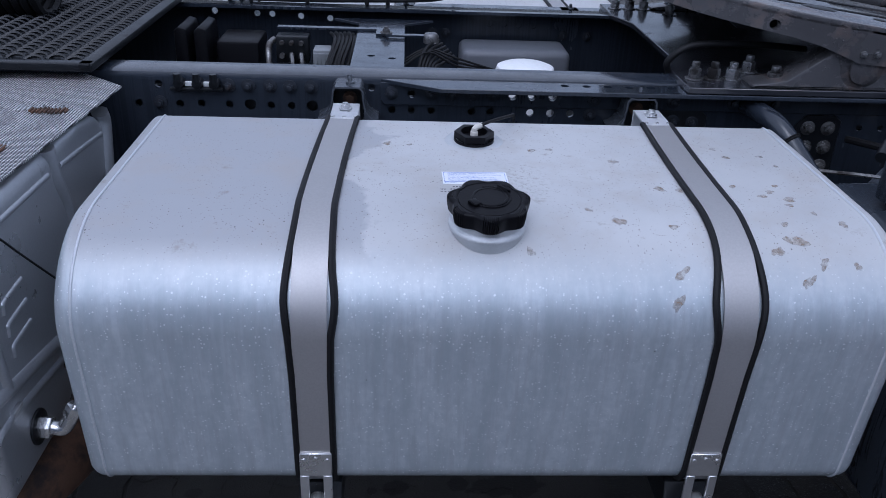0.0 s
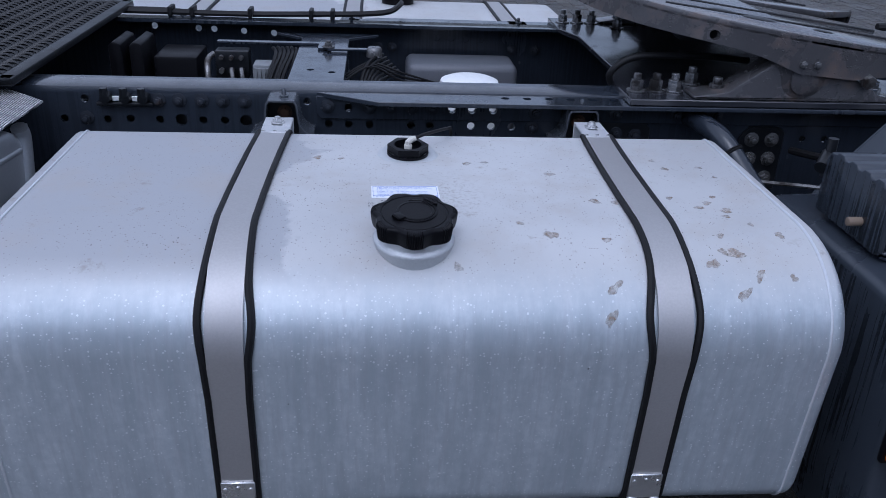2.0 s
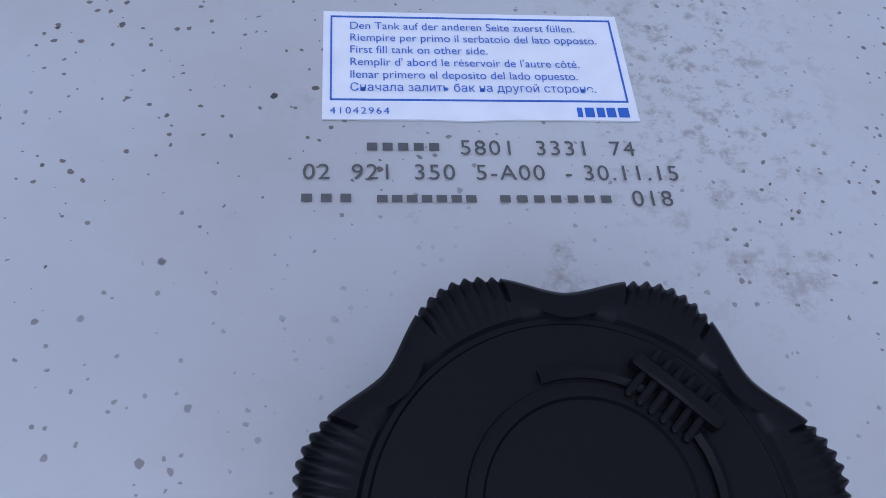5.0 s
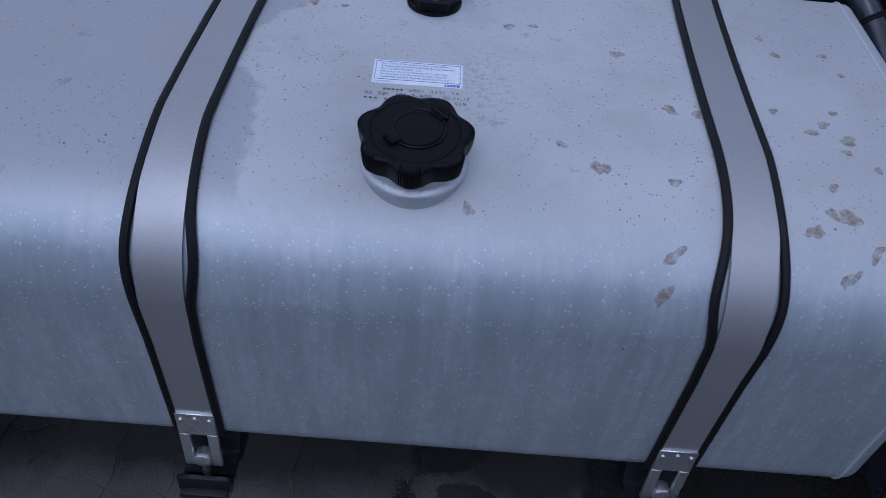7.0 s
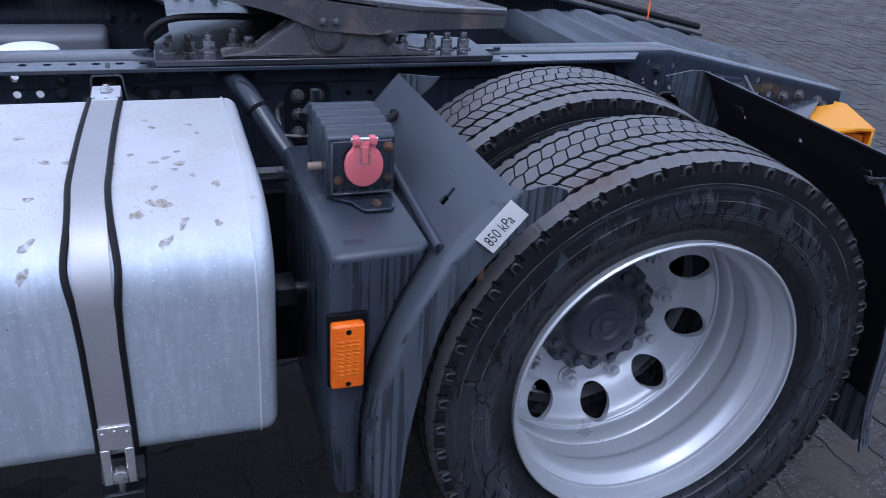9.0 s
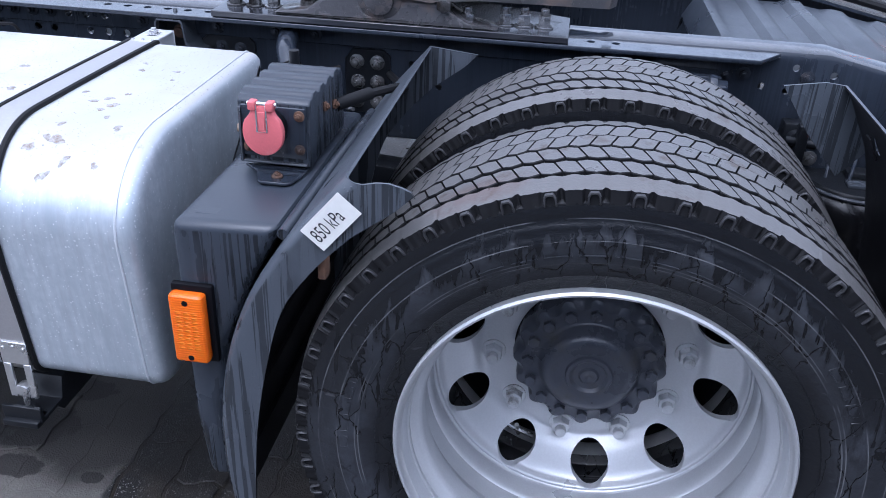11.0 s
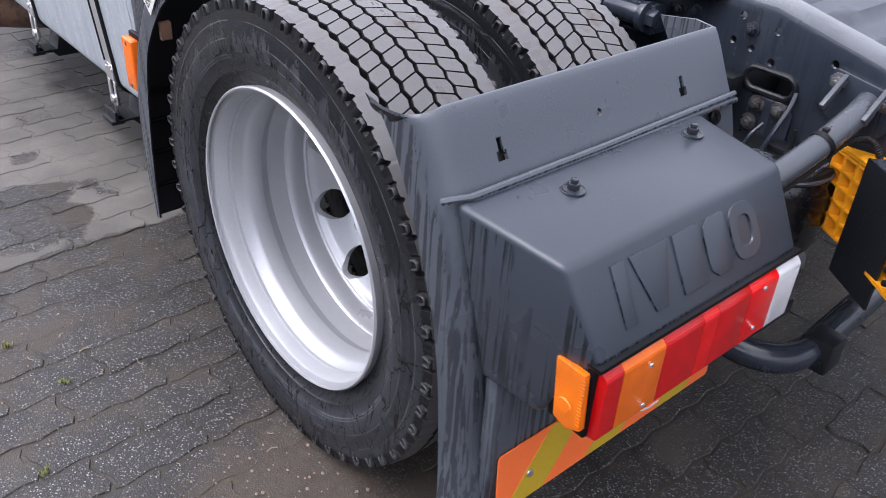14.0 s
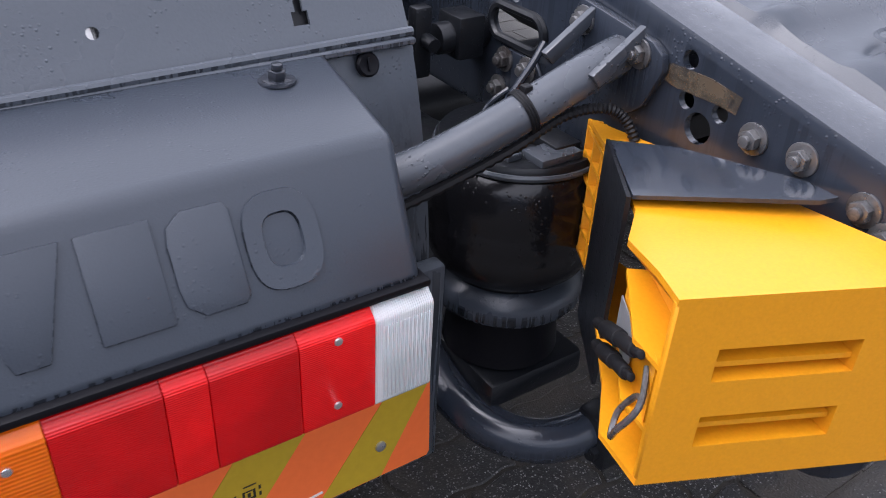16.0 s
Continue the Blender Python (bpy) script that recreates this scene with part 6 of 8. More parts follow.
for y in (-0.176, 0.224):    # dark plates added behind the open slots to stand in for shade
    m = Matrix.Translation((0.446, y, 0.829)) @ Matrix.Rotation(radians(62), 4, "Y")
    part("slot_flap", box(bmesh.new(), -0.022, 0.020, -0.012, 0.012, -0.013, -0.009, 0.001, 1, m=m), M_INNER_BLACK, guard2)
bm = bmesh.new()
prism(bm, [(0.372, 0.897), (0.410, 0.893), (0.474, 0.775), (0.43, 0.72), (0.36, 0.80), (0.30, 0.885)], "y", 0.341, 0.346)
part("inner_flange", bm, M_MUD, guard2)
drill = bmesh.new()
for y in (-0.176, 0.224):
    m = Matrix.Translation((0.446, y, 0.829)) @ Matrix.Rotation(radians(62), 4, "Y")
    prism(drill, [(0.002, -0.009), (0.016, -0.009), (0.016, 0.009), (0.002, 0.009), (0.002, 0.0045), (-0.016, 0.0045), (-0.016, -0.0045), (0.002, -0.0045)], "z", -0.02, 0.02)
    bmesh.ops.transform(drill, verts=[v for v in drill.verts if v.co.length < 0.1], matrix=m)
m = Matrix.Translation((0.444, 0.024, 0.832)) @ Matrix.Rotation(radians(62), 4, "Y")
cyl(drill, m @ Vector((0, 0, -0.02)), m @ Vector((0, 0, 0.02)), 0.006, 12)
cut(skin2, drill)
bm = bmesh.new()
tube(bm, [(0.459, -0.287, 0.790), (0.470, -0.279, 0.7955), (0.480, -0.255, 0.7965), (0.479, 0.0, 0.7965), (0.473, 0.343, 0.798)], 0.0052, 8)
box(bm, 0.468, 0.484, -0.252, 0.343, 0.786, 0.794, 0.002, 1)
part("cross_lip", bm, M_MUD, guard2)
bm = bmesh.new()
lathe(bm, [(0, 0.0001), (0.002, 0.011), (0.0, 0.013), (-0.004, 0.013)], 24, axis="x")
box(bm, 0.0018, 0.0032, -0.0012, 0.0012, -0.007, 0.007)
bmesh.ops.transform(bm, verts=bm.verts, matrix=Matrix.Translation((0.485, 0.283, 0.774)) @ Matrix.Rotation(radians(-20), 4, "Y"))
part("plug", bm, M_BLACK, guard2)

# ---- lamp housing on the rear mudguard ----
housing = thing("lamp_housing", (0.60, -0.01, 0.53), "dark grey plastic tail lamp housing with embossed shapes, on the mudguard", "lamp housing")


def narrow(a, b, c):
    """Draws the housing in towards its rear."""
    k = (a - 0.47) / 0.24
    return a, b, c + (0.038 * k if c < 0 else -0.026 * k)


bm = bmesh.new()
prism(bm, [(0.470, 0.793), (0.642, 0.774), (0.7095, 0.657), (0.700, 0.650), (0.632, 0.533), (0.535, 0.540), (0.505, 0.66)], "y", -0.278, 0.239, 0.011, 3, narrow)
part("shell", bm, M_BOX, housing)
SL = Matrix.Translation((0.6778, 0.0, 0.7155)) @ Matrix(((0.0, -0.5, 0.866, 0), (1, 0, 0, 0), (0, 0.866, 0.5, 0), (0, 0, 0, 1))) @ Matrix.Translation((-0.044, 0.010, 0)) @ Matrix.Diagonal((0.91, 1.02, 1, 1))


def emboss(outline):
    bm = bmesh.new()
    prism(bm, outline, "z", -0.004, 0.0014, 0.0012, 2)
    bmesh.ops.transform(bm, verts=bm.verts, matrix=SL)
    return bm


# raised plain shapes: bar, wedge, two blocks, ring
part("embossed_bar", emboss([(-0.150, -0.046), (-0.124, -0.046), (-0.124, 0.036), (-0.150, 0.036)]), M_BOX, housing)
part("embossed_wedge", emboss([(-0.112, 0.036), (-0.026, 0.036), (-0.056, -0.046), (-0.082, -0.046)]), M_BOX, housing)
part("embossed_block", emboss([(-0.016, -0.046), (0.044, -0.046), (0.044, 0.036), (-0.016, 0.036)]), M_BOX, housing)
part("embossed_block", emboss([(0.070, -0.046), (0.106, -0.046), (0.112, -0.040), (0.112, 0.030), (0.106, 0.036), (0.070, 0.036), (0.056, 0.026), (0.053, 0.012), (0.053, -0.022), (0.056, -0.036)]), M_BOX, housing)
bm = bmesh.new()
n = 40
rings = []
for k, z in ((1.0, -0.003), (0.97, 0.0012), (0.52, 0.0012), (0.47, -0.003)):
    rings.append([bm.verts.new((0.1535 + 0.036 * k * abs(math.cos(u)) ** 0.7 * (1 if math.cos(u) > 0 else -1), -0.005 + 0.041 * (k if k > 0.6 else k * 1.05) * abs(math.sin(u)) ** 0.7 * (1 if math.sin(u) > 0 else -1), z)) for u in (2 * math.pi * i / n for i in range(n))])
for p, q in zip(rings, rings[1:]):
    for i in range(n):
        bm.faces.new((p[i], p[(i + 1) % n], q[(i + 1) % n], q[i]))
bmesh.ops.transform(bm, verts=bm.verts, matrix=SL)
part("embossed_ring", bm, M_BOX, housing)
for y, x in ((-0.118, 0.530), (0.166, 0.517)):
    z = float(np.interp(x, [0.470, 0.642], [0.793, 0.774]))
    again("bolt", BOLT_D, housing, Matrix.Translation((x, y, z)) @ Matrix.Rotation(radians(6), 4, "Y"), "dark rust-stained screw with washer")
    bm = bmesh.new()
    lathe(bm, [(0.0, 0.0185), (0.002, 0.018), (0.0025, 0.012)], 28, (x, y, z - 0.0005), "z")
    part("washer", bm, M_DBOLT, housing)

# ---- tail lamp ----
lamp = thing("tail_lamp", (0.70, -0.01, 0.535), "wide rectangular truck tail lamp, red, orange and clear lenses", "tail lamp")
bm = bmesh.new()
box(bm, 0.640, 0.704, -0.241, 0.216, 0.537, 0.655, 0.004)
box(bm, 0.690, 0.714, -0.243, 0.218, 0.653, 0.6605, 0.002)
part("lamp_body", bm, M_BLACK, lamp)
for name, mat, y0, y1, lab in (("red_lens", M_LRED, -0.2325, -0.1985, "red lens"), ("indicator_lens", M_AMBER2, -0.1980, -0.1130, "orange indicator lens"), ("brake_lens", M_LRED, -0.1125, -0.0285, "red lens"),
                               ("bright_lens", M_LRED2, -0.0280, 0.0070, "bright red lens"), ("tail_lens", M_LRED, 0.0075, 0.0845, "red lens"), ("fog_lens", M_LRED2, 0.0850, 0.1580, "bright red lens"), ("reversing_lens", M_CLEAR, 0.1585, 0.2190, "clear ribbed reversing lens")):
    bm = bmesh.new()
    prism(bm, [(0.700, 0.537), (0.7165, 0.539), (0.7185, 0.543), (0.7185, 0.637), (0.7165, 0.641), (0.703, 0.653), (0.700, 0.653)], "y", y0, y1, 0.0012, 2)
    ob = part(name, bm, mat, lamp, lab)
    if name == "reversing_lens":
        bm = bmesh.new()
        for i in range(12):
            y = 0.166 + 0.0043 * i
            box(bm, 0.718, 0.7194, y, y + 0.0024, 0.546, 0.630, 0.0004, 1)
        part("lens_rib", bm, M_CLEAR, ob, kind="stuff")
for y, z in ((-0.142, 0.622), (-0.141, 0.552), (0.121, 0.632), (0.119, 0.560)):
    part("lens_screw", cyl(bmesh.new(), (0.717, y, z), (0.7205, y, z), 0.0040, 14, bev=0.0008), M_ZINC, lamp)
side_lamp = thing("side_marker", (0.68, -0.25, 0.55), "amber side marker lens beside the tail lamp", "marker lamp", "marker lamps")
bm = bmesh.new()
prism(bm, [(0.652, 0.650), (0.700, 0.648), (0.706, 0.560), (0.684, 0.548), (0.660, 0.556)], "y", -0.254, -0.243, 0.002, 2)
part("lens", bm, M_AMBER, side_lamp)
bm = bmesh.new()
lathe(bm, [(-0.2545, 0.012), (-0.2565, 0.0105), (-0.2565, 0.0)], 24, (0.676, 0, 0.585))
part("lens_boss", bm, M_AMBER, side_lamp)
bm = bmesh.new()
for i in range(14):
    box(bm, 0.698, 0.7035, -0.2556, -0.2540, 0.566 + 0.0056 * i, 0.569 + 0.0056 * i, 0.0004, 1)
part("prism", bm, M_AMBER, side_lamp, kind="stuff")

# ---- reflective plate on its mud flap ----
flap = thing("mud_flap", (0.56, 0.04, 0.25), "dark grey mud flap panel behind the wheel", "mud flap")
bm = bmesh.new()
box(bm, 0.536, 0.560, -0.255, 0.345, 0.235, 0.545, 0.004)
part("panel", bm, M_MUD, flap)
plate = thing("reflective_plate", (0.57, 0.04, 0.26), "orange and yellow striped reflective rear marker plate", "marker plate")
PL = Matrix.Translation((0.5655, 0.044, 0.318)) @ Matrix.Rotation(radians(-3), 4, "Y") @ Matrix(((0, 0, 1, 0), (1, 0, 0, 0), (0, 1, 0, 0), (0, 0, 0, 1)))
bm = bmesh.new()
prism(bm, [(-0.2825, -0.058), (-0.278, -0.064), (0.278, -0.064), (0.2825, -0.058), (0.2825, 0.058), (0.278, 0.064), (-0.278, 0.064), (-0.2825, 0.058)], "z", 0.0, 0.0022)
bmesh.ops.transform(bm, verts=bm.verts, matrix=PL)
part("sheet", bm, M_ORANGE, plate)
for i, u in enumerate((-0.205, -0.012, 0.180)):
    bm = bmesh.new()
    lo, hi = -0.0625, 0.0625
    prism(bm, [(max(-0.281, u - 0.060), lo), (u + 0.028, lo), (min(0.281, u + 0.125), hi), (u + 0.037, hi)], "z", 0.0023, 0.0030)
    bmesh.ops.transform(bm, verts=bm.verts, matrix=PL)
    part("stripe", bm, M_RETRO, plate, "yellow reflective stripe")
for u, v in ((-0.212, -0.010), (0.208, -0.012)):
    part("rivet", cyl(bmesh.new(), PL @ Vector((u, v, 0.0022)), PL @ Vector((u, v, 0.0060)), 0.0075, 18, bev=0.001), M_ZINC, plate)
bm = bmesh.new()
PB = PL @ Matrix.Translation((0.028, 0.004, 0.0031))
bars(bm, PB, [(-0.012, -0.009, -0.012, -0.004), (-0.012, -0.009, 0.0, 0.004), (-0.002, 0.014, -0.010, -0.007), (-0.002, 0.001, -0.010, 0.004), (0.011, 0.014, -0.010, 0.004), (-0.002, 0.014, 0.002, 0.004), (0.004, 0.008, -0.006, 0.0), (0.0, 0.016, 0.010, 0.012), (0.018, 0.021, -0.01, -0.004), (0.018, 0.021, 0.0, 0.006)])
part("approval_mark", bm, M_INK, plate, kind="stuff")
bm = bmesh.new()
tube(bm, [PL @ Vector(p) for p in ((0.055, -0.030, 0.0030), (0.075, -0.042, 0.0030), (0.10, -0.048, 0.0030), (0.125, -0.046, 0.0030))], 0.0016, 5)
part("scratch", bm, M_LABEL, plate)

# ---- support pipe to the mudguard ----
pipe = thing("support_pipe", (0.62, 0.40, 0.70), "wet painted steel pipe that carries the mudguard", "support pipe")
bm = bmesh.new()
line = smooth_path([(0.560, 0.10, 0.660), (0.585, 0.20, 0.688), (0.606, 0.28, 0.712), (0.622, 0.37, 0.748), (0.630, 0.44, 0.778), (0.630, 0.476, 0.790), (0.625, 0.510, 0.795)], 6)
tube(bm, line, 0.0215, 20)
part("tube", bm, M_GREY, pipe)
bm = bmesh.new()
prism(bm, [(0.535, 0.772), (0.556, 0.832), (0.562, 0.838), (0.668, 0.822), (0.684, 0.812), (0.688, 0.796), (0.668, 0.752), (0.652, 0.738), (0.60, 0.728)], "y", RAIL_Y - 0.012, RAIL_Y - 0.001, 0.002, 2)
part("flange", bm, M_PAINT, pipe)
for x, z in ((0.569, 0.816), (0.655, 0.806)):
    again("bolt", BOLT_M, pipe, Matrix.Translation((x, RAIL_Y - 0.012, z)) @ TO_FRONT)
for dx in (-0.045, 0.028):
    bm = bmesh.new()
    prism(bm, [(0.440, 0.792), (RAIL_Y - 0.01, 0.834), (RAIL_Y - 0.01, 0.817), (0.452, 0.778)], "x", 0.624 + dx - 0.0045, 0.624 + dx + 0.0045, 0.0015, 2)
    part("web", bm, M_GREY, pipe)
for k in (8, 19):
    bm = bmesh.new()
    a, b = line[k], line[k + 1]
    d = (b - a).normalized()
    u = d.orthogonal().normalized()
    v = d.cross(u)
    for off in (-0.003, 0.0, 0.003):
        tube(bm, [a + d * off + 0.0225 * (math.cos(t) * u + math.sin(t) * v) for t in (2 * math.pi * i / 24 for i in range(24))], 0.002, 5, closed=True)
    box(bm, a.x - 0.005, a.x + 0.005, a.y - 0.005, a.y + 0.005, a.z + 0.021, a.z + 0.029, 0.001, 1)
    part("cable_tie", bm, M_RUBBER, pipe)
bm = bmesh.new()
conduit = smooth_path([(0.585, 0.12, 0.640), (0.612, 0.25, 0.676), (0.632, 0.36, 0.718), (0.640, 0.43, 0.748), (0.662, 0.476, 0.750), (0.684, 0.490, 0.715), (0.682, 0.492, 0.665), (0.676, 0.487, 0.60)], 20)
tube(bm, conduit, lambda t: 0.0056 + 0.0008 * math.cos(t * 140 * math.pi), 8)
part("conduit", bm, M_RUBBER, pipe, "black corrugated cable conduit")
bm = bmesh.new()
tube(bm, smooth_path([(0.500, RAIL_Y - 0.004, 0.768), (0.505, 0.49, 0.745), (0.50, 0.46, 0.70), (0.49, 0.44, 0.64)]), 0.0045, 8)
tube(bm, smooth_path([(0.462, RAIL_Y - 0.02, 0.70), (0.455, 0.47, 0.68), (0.45, 0.45, 0.64)]), 0.0035, 8)
part("cable", bm, M_PAINT, pipe)

# ---- air spring ----
spring = thing("air_spring", (0.56, 0.43, 0.36), "black rubber air suspension bellows, wet with rain", "air spring")
SX, SY = 0.515, 0.475
bm = bmesh.new()
lathe(bm, [(0.668, 0.0), (0.668, 0.098), (0.662, 0.102), (0.652, 0.102), (0.650, 0.094)], 56, (SX, SY, 0), "z")
part("top_plate", bm, M_DARK, spring)
bm = bmesh.new()
lathe(bm, [(0.654, 0.096), (0.644, 0.106), (0.630, 0.112), (0.600, 0.1135), (0.585, 0.1125), (0.581, 0.1120), (0.577, 0.1130), (0.555, 0.113), (0.549, 0.1118), (0.545, 0.1130), (0.525, 0.110), (0.505, 0.101), (0.493, 0.088), (0.490, 0.074)], 56, (SX, SY, 0), "z")
part("bellows", bm, surface("wet_bellows", (0.006, 0.006, 0.007), 0.22, 0, 0.3, 10, 200, 0.3, drops=1.0, spec=0.4), spring)
bm = bmesh.new()
lathe(bm, [(0.50, 0.084), (0.45, 0.080), (0.40, 0.076), (0.362, 0.080), (0.357, 0.0)], 56, (SX, SY, 0), "z")
part("piston", bm, M_BLACK, spring)
bm = bmesh.new()
lathe(bm, [(0.490, 0.078), (0.478, 0.096), (0.466, 0.1025), (0.452, 0.1035), (0.447, 0.1005), (0.447, 0.084)], 56, (SX, SY, 0), "z")
part("lower_rim", bm, M_BOX, spring)
for x0, x1, y0, y1, z1 in ((SX + 0.005, SX + 0.060, SY - 0.064, SY - 0.044, 0.676), (SX + 0.052, SX + 0.090, SY - 0.040, SY + 0.020, 0.677), (SX - 0.030, SX + 0.010, SY - 0.060, SY - 0.030, 0.675)):
    part("mounting_lug", box(bmesh.new(), x0, x1, y0, y1, 0.667, z1, 0.002, 2), M_GREY, spring)
part("clamp_ring", tube(bmesh.new(), [(SX + 0.101 * math.cos(u), SY + 0.101 * math.sin(u), 0.657) for u in (2 * math.pi * i / 48 for i in range(48))], 0.0045, 8, closed=True), M_GREY, spring)
bm = bmesh.new()
cyl(bm, (SX + 0.035, SY - 0.035, 0.668), (SX + 0.035, SY - 0.035, 0.690), 0.009, 6, bev=0.001)
cyl(bm, (SX + 0.035, SY - 0.035, 0.690), (SX + 0.035, SY - 0.035, 0.735), 0.004, 10)
box(bm, SX - 0.02, SX + 0.075, SY - 0.008, SY + 0.03, 0.668, 0.680, 0.002)
part("fitting", bm, M_DARK, spring)
carrier = thing("spring_carrier", (0.5, 0.5, 0.33), "black steel axle link below the air spring", "axle link")
bm = bmesh.new()
box(bm, 0.0, 0.60, 0.40, 0.56, 0.315, 0.357, 0.01)
part("link", bm, M_DARK, carrier)

# curved tube low behind the bellows
bow = thing("stabiliser_tube", (0.62, 0.45, 0.30), "glossy dark blue-grey bent steel tube", "tube")
bm = bmesh.new()
tube(bm, smooth_path([(0.40, 0.40, 0.36), (0.50, 0.385, 0.315), (0.585, 0.395, 0.295), (0.645, 0.43, 0.29), (0.672, 0.49, 0.292), (0.672, 0.60, 0.30), (0.66, 0.90, 0.30), (0.66, 1.4, 0.30)], 8), 0.030, 20)
part("tube", bm, M_PAINT, bow)
bm = bmesh.new()
box(bm, 0.66, 0.72, 0.50, 0.56, 0.255, 0.33, 0.006)
cyl(bm, (0.70, 0.49, 0.28), (0.70, 0.57, 0.28), 0.012, 6)
part("clamp", bm, M_DARK, bow)

# small linkage lever by the rail, behind the mudguard
lever = thing("levelling_valve", (0.40, 0.47, 0.74), "black levelling valve on the chassis rail", "valve")
bm = bmesh.new()
cyl(bm, (0.375, 0.44, 0.745), (0.375, RAIL_Y, 0.745), 0.020, 16, bev=0.002)
box(bm, 0.35, 0.40, 0.46, 0.50, 0.72, 0.775, 0.004)
cyl(bm, (0.345, 0.42, 0.755), (0.405, 0.42, 0.748), 0.009, 10)
box(bm, 0.365, 0.385, 0.405, 0.43, 0.70, 0.79, 0.004)
part("body", bm, M_DARK, lever)

# ---- yellow wheel chock in its black holder ----
chock = thing("wheel_chock", (0.90, 0.36, 0.59), "bright yellow plastic wheel chock with two windows and webs", "wheel chock")


def slab(pts, t):
    """A flat plate t thick below a ring of 3D points."""
    bm = bmesh.new()
    top = [bm.verts.new(p) for p in pts]
    low = [bm.verts.new((p[0], p[1], p[2] - t)) for p in pts]
    bm.faces.new(top)
    bm.faces.new(low[::-1])
    for i in range(len(pts)):
        j = (i + 1) % len(pts)
        bm.faces.new((top[i], top[j], low[j], low[i]))
    return bm


def wall(a, b, z0, z1, t):
    """An upright plate from a to b in plan, t thick to its left."""
    a, b = Vector((*a, 0)), Vector((*b, 0))
    n = Vector((0, 0, 1)).cross((b - a).normalized()) * t
    bm = bmesh.new()
    prism(bm, [(p.x, p.y) for p in (a, b, b + n, a + n)], "z", z0, z1)
    return bm


Z0, Z1 = 0.594, 0.770
CA, CR, CP, CQ, CB2, CB = (0.953, 0.246), (1.046, 0.531), (0.652, 0.487), (0.735, 0.412), (0.826, 0.336), (0.850, 0.305)
fd = Vector((CR[0] - CA[0], CR[1] - CA[1])).normalized()
CM = Matrix(((fd.x, fd.y, 0, CA[0]), (fd.y, -fd.x, 0, CA[1]), (0, 0, 1, 0), (0, 0, 0, 1)))
W1, W2 = (0.054, 0.207, 0.692, 0.723), (0.054, 0.207, 0.626, 0.657)
bm = bmesh.new()
box(bm, 0.0, 0.300, -0.007, 0.0, Z0 - 0.003, Z1 - 0.003, 0.002, 1, m=CM)
face = part("window_face", bm, M_YELLOW, chock)
drill = bmesh.new()
for u0, u1, z0, z1 in (W1, W2):
    box(drill, u0, u1, -0.03, 0.02, z0, z1, m=CM)
cut(face, drill)
for u0, u1, z0, z1 in (W1, W2):
    bm = bmesh.new()
    box(bm, u0 - 0.004, u1 + 0.004, -0.040, -0.037, z0 - 0.004, z1 + 0.004, m=CM)
    box(bm, u0 - 0.004, u1 + 0.004, -0.038, -0.006, z0 - 0.004, z0 - 0.0005, m=CM)
    box(bm, u0 - 0.004, u1 + 0.004, -0.038, -0.006, z1 + 0.0005, z1 + 0.004, m=CM)
    box(bm, u0 - 0.004, u0 - 0.0005, -0.038, -0.006, z0, z1, m=CM)
    box(bm, u1 + 0.0005, u1 + 0.004, -0.038, -0.006, z0, z1, m=CM)
    part("window_pocket", bm, M_YELLOW, chock)
part("top_skin", slab([(*CA, Z1), (*CR, Z1), (1.006, 0.535, 0.778), (0.985, 0.508, 0.776), (0.80, 0.508, 0.752), (*CP, 0.745), (*CQ, 0.748), (*CB2, 0.751), (*CB, 0.744), (0.92, 0.262, 0.770)], 0.006), M_YELLOW, chock)
part("bottom_skin", slab([(*CA, Z0), (*CR, Z0), (1.0, 0.508, Z0), (0.80, 0.508, Z0), (0.70, 0.49, Z0 + 0.012), (*CQ, Z0 + 0.010), (0.865, 0.290, Z0 + 0.014), (0.905, 0.250, Z0 + 0.010)], 0.006), M_YELLOW, chock)
for z in (0.645, 0.706):
    part("web", slab([(CA[0] - 0.006, CA[1] + 0.004, z), (1.03, 0.50, z), (0.90, 0.40, z + 0.006), (0.852, 0.308, z + 0.010), (0.915, 0.256, z + 0.002)], 0.005), M_YELLOW, chock)
part("inner_wall", wall((0.872, 0.318), (0.955, 0.290), Z0, 0.745, 0.005), M_YELLOW, chock)
part("end_wall", wall((1.044, 0.529), (0.985, 0.508), Z0, Z1, 0.006), M_YELLOW, chock)
back = Vector((CQ[0] - CP[0], CQ[1] - CP[1])).normalized()
side = Vector((-back.y, back.x)) * 0.020
part("cell_back", wall((CP[0] + side.x, CP[1] + side.y), (CQ[0] + side.x, CQ[1] + side.y), 0.600, 0.742, 0.004), M_YELLOW, chock)
span = math.dist(CP, CQ)
for k in range(6):
    z = 0.602 + 0.027 * k
    part("cell_rib", slab([(*CP, z), (*CQ, z), (CQ[0] + side.x, CQ[1] + side.y, z), (CP[0] + side.x, CP[1] + side.y, z)], 0.004), M_YELLOW, chock)
for k in range(4):
    p = (CP[0] + back.x * span * k / 3.05, CP[1] + back.y * span * k / 3.05)
    part("cell_rib", wall(p, (p[0] + side.x, p[1] + side.y), 0.598, 0.743, 0.004), M_YELLOW, chock)

part("side_panel", wall((0.860, 0.303), (0.943, 0.2535), 0.640, 0.707, 0.004), M_YELLOW, chock)

holder = thing("chock_holder", (0.82, 0.44, 0.60), "black painted sheet steel holder round the wheel chock", "holder")
part("top_plate", slab([(0.724, 0.421, 0.7590), (0.819, 0.337, 0.7615), (0.930, 0.486, 0.7860), (0.935, 0.512, 0.7870), (0.90, 0.512, 0.7830), (0.788, 0.453, 0.7740)], 0.004), M_PAINT, holder)
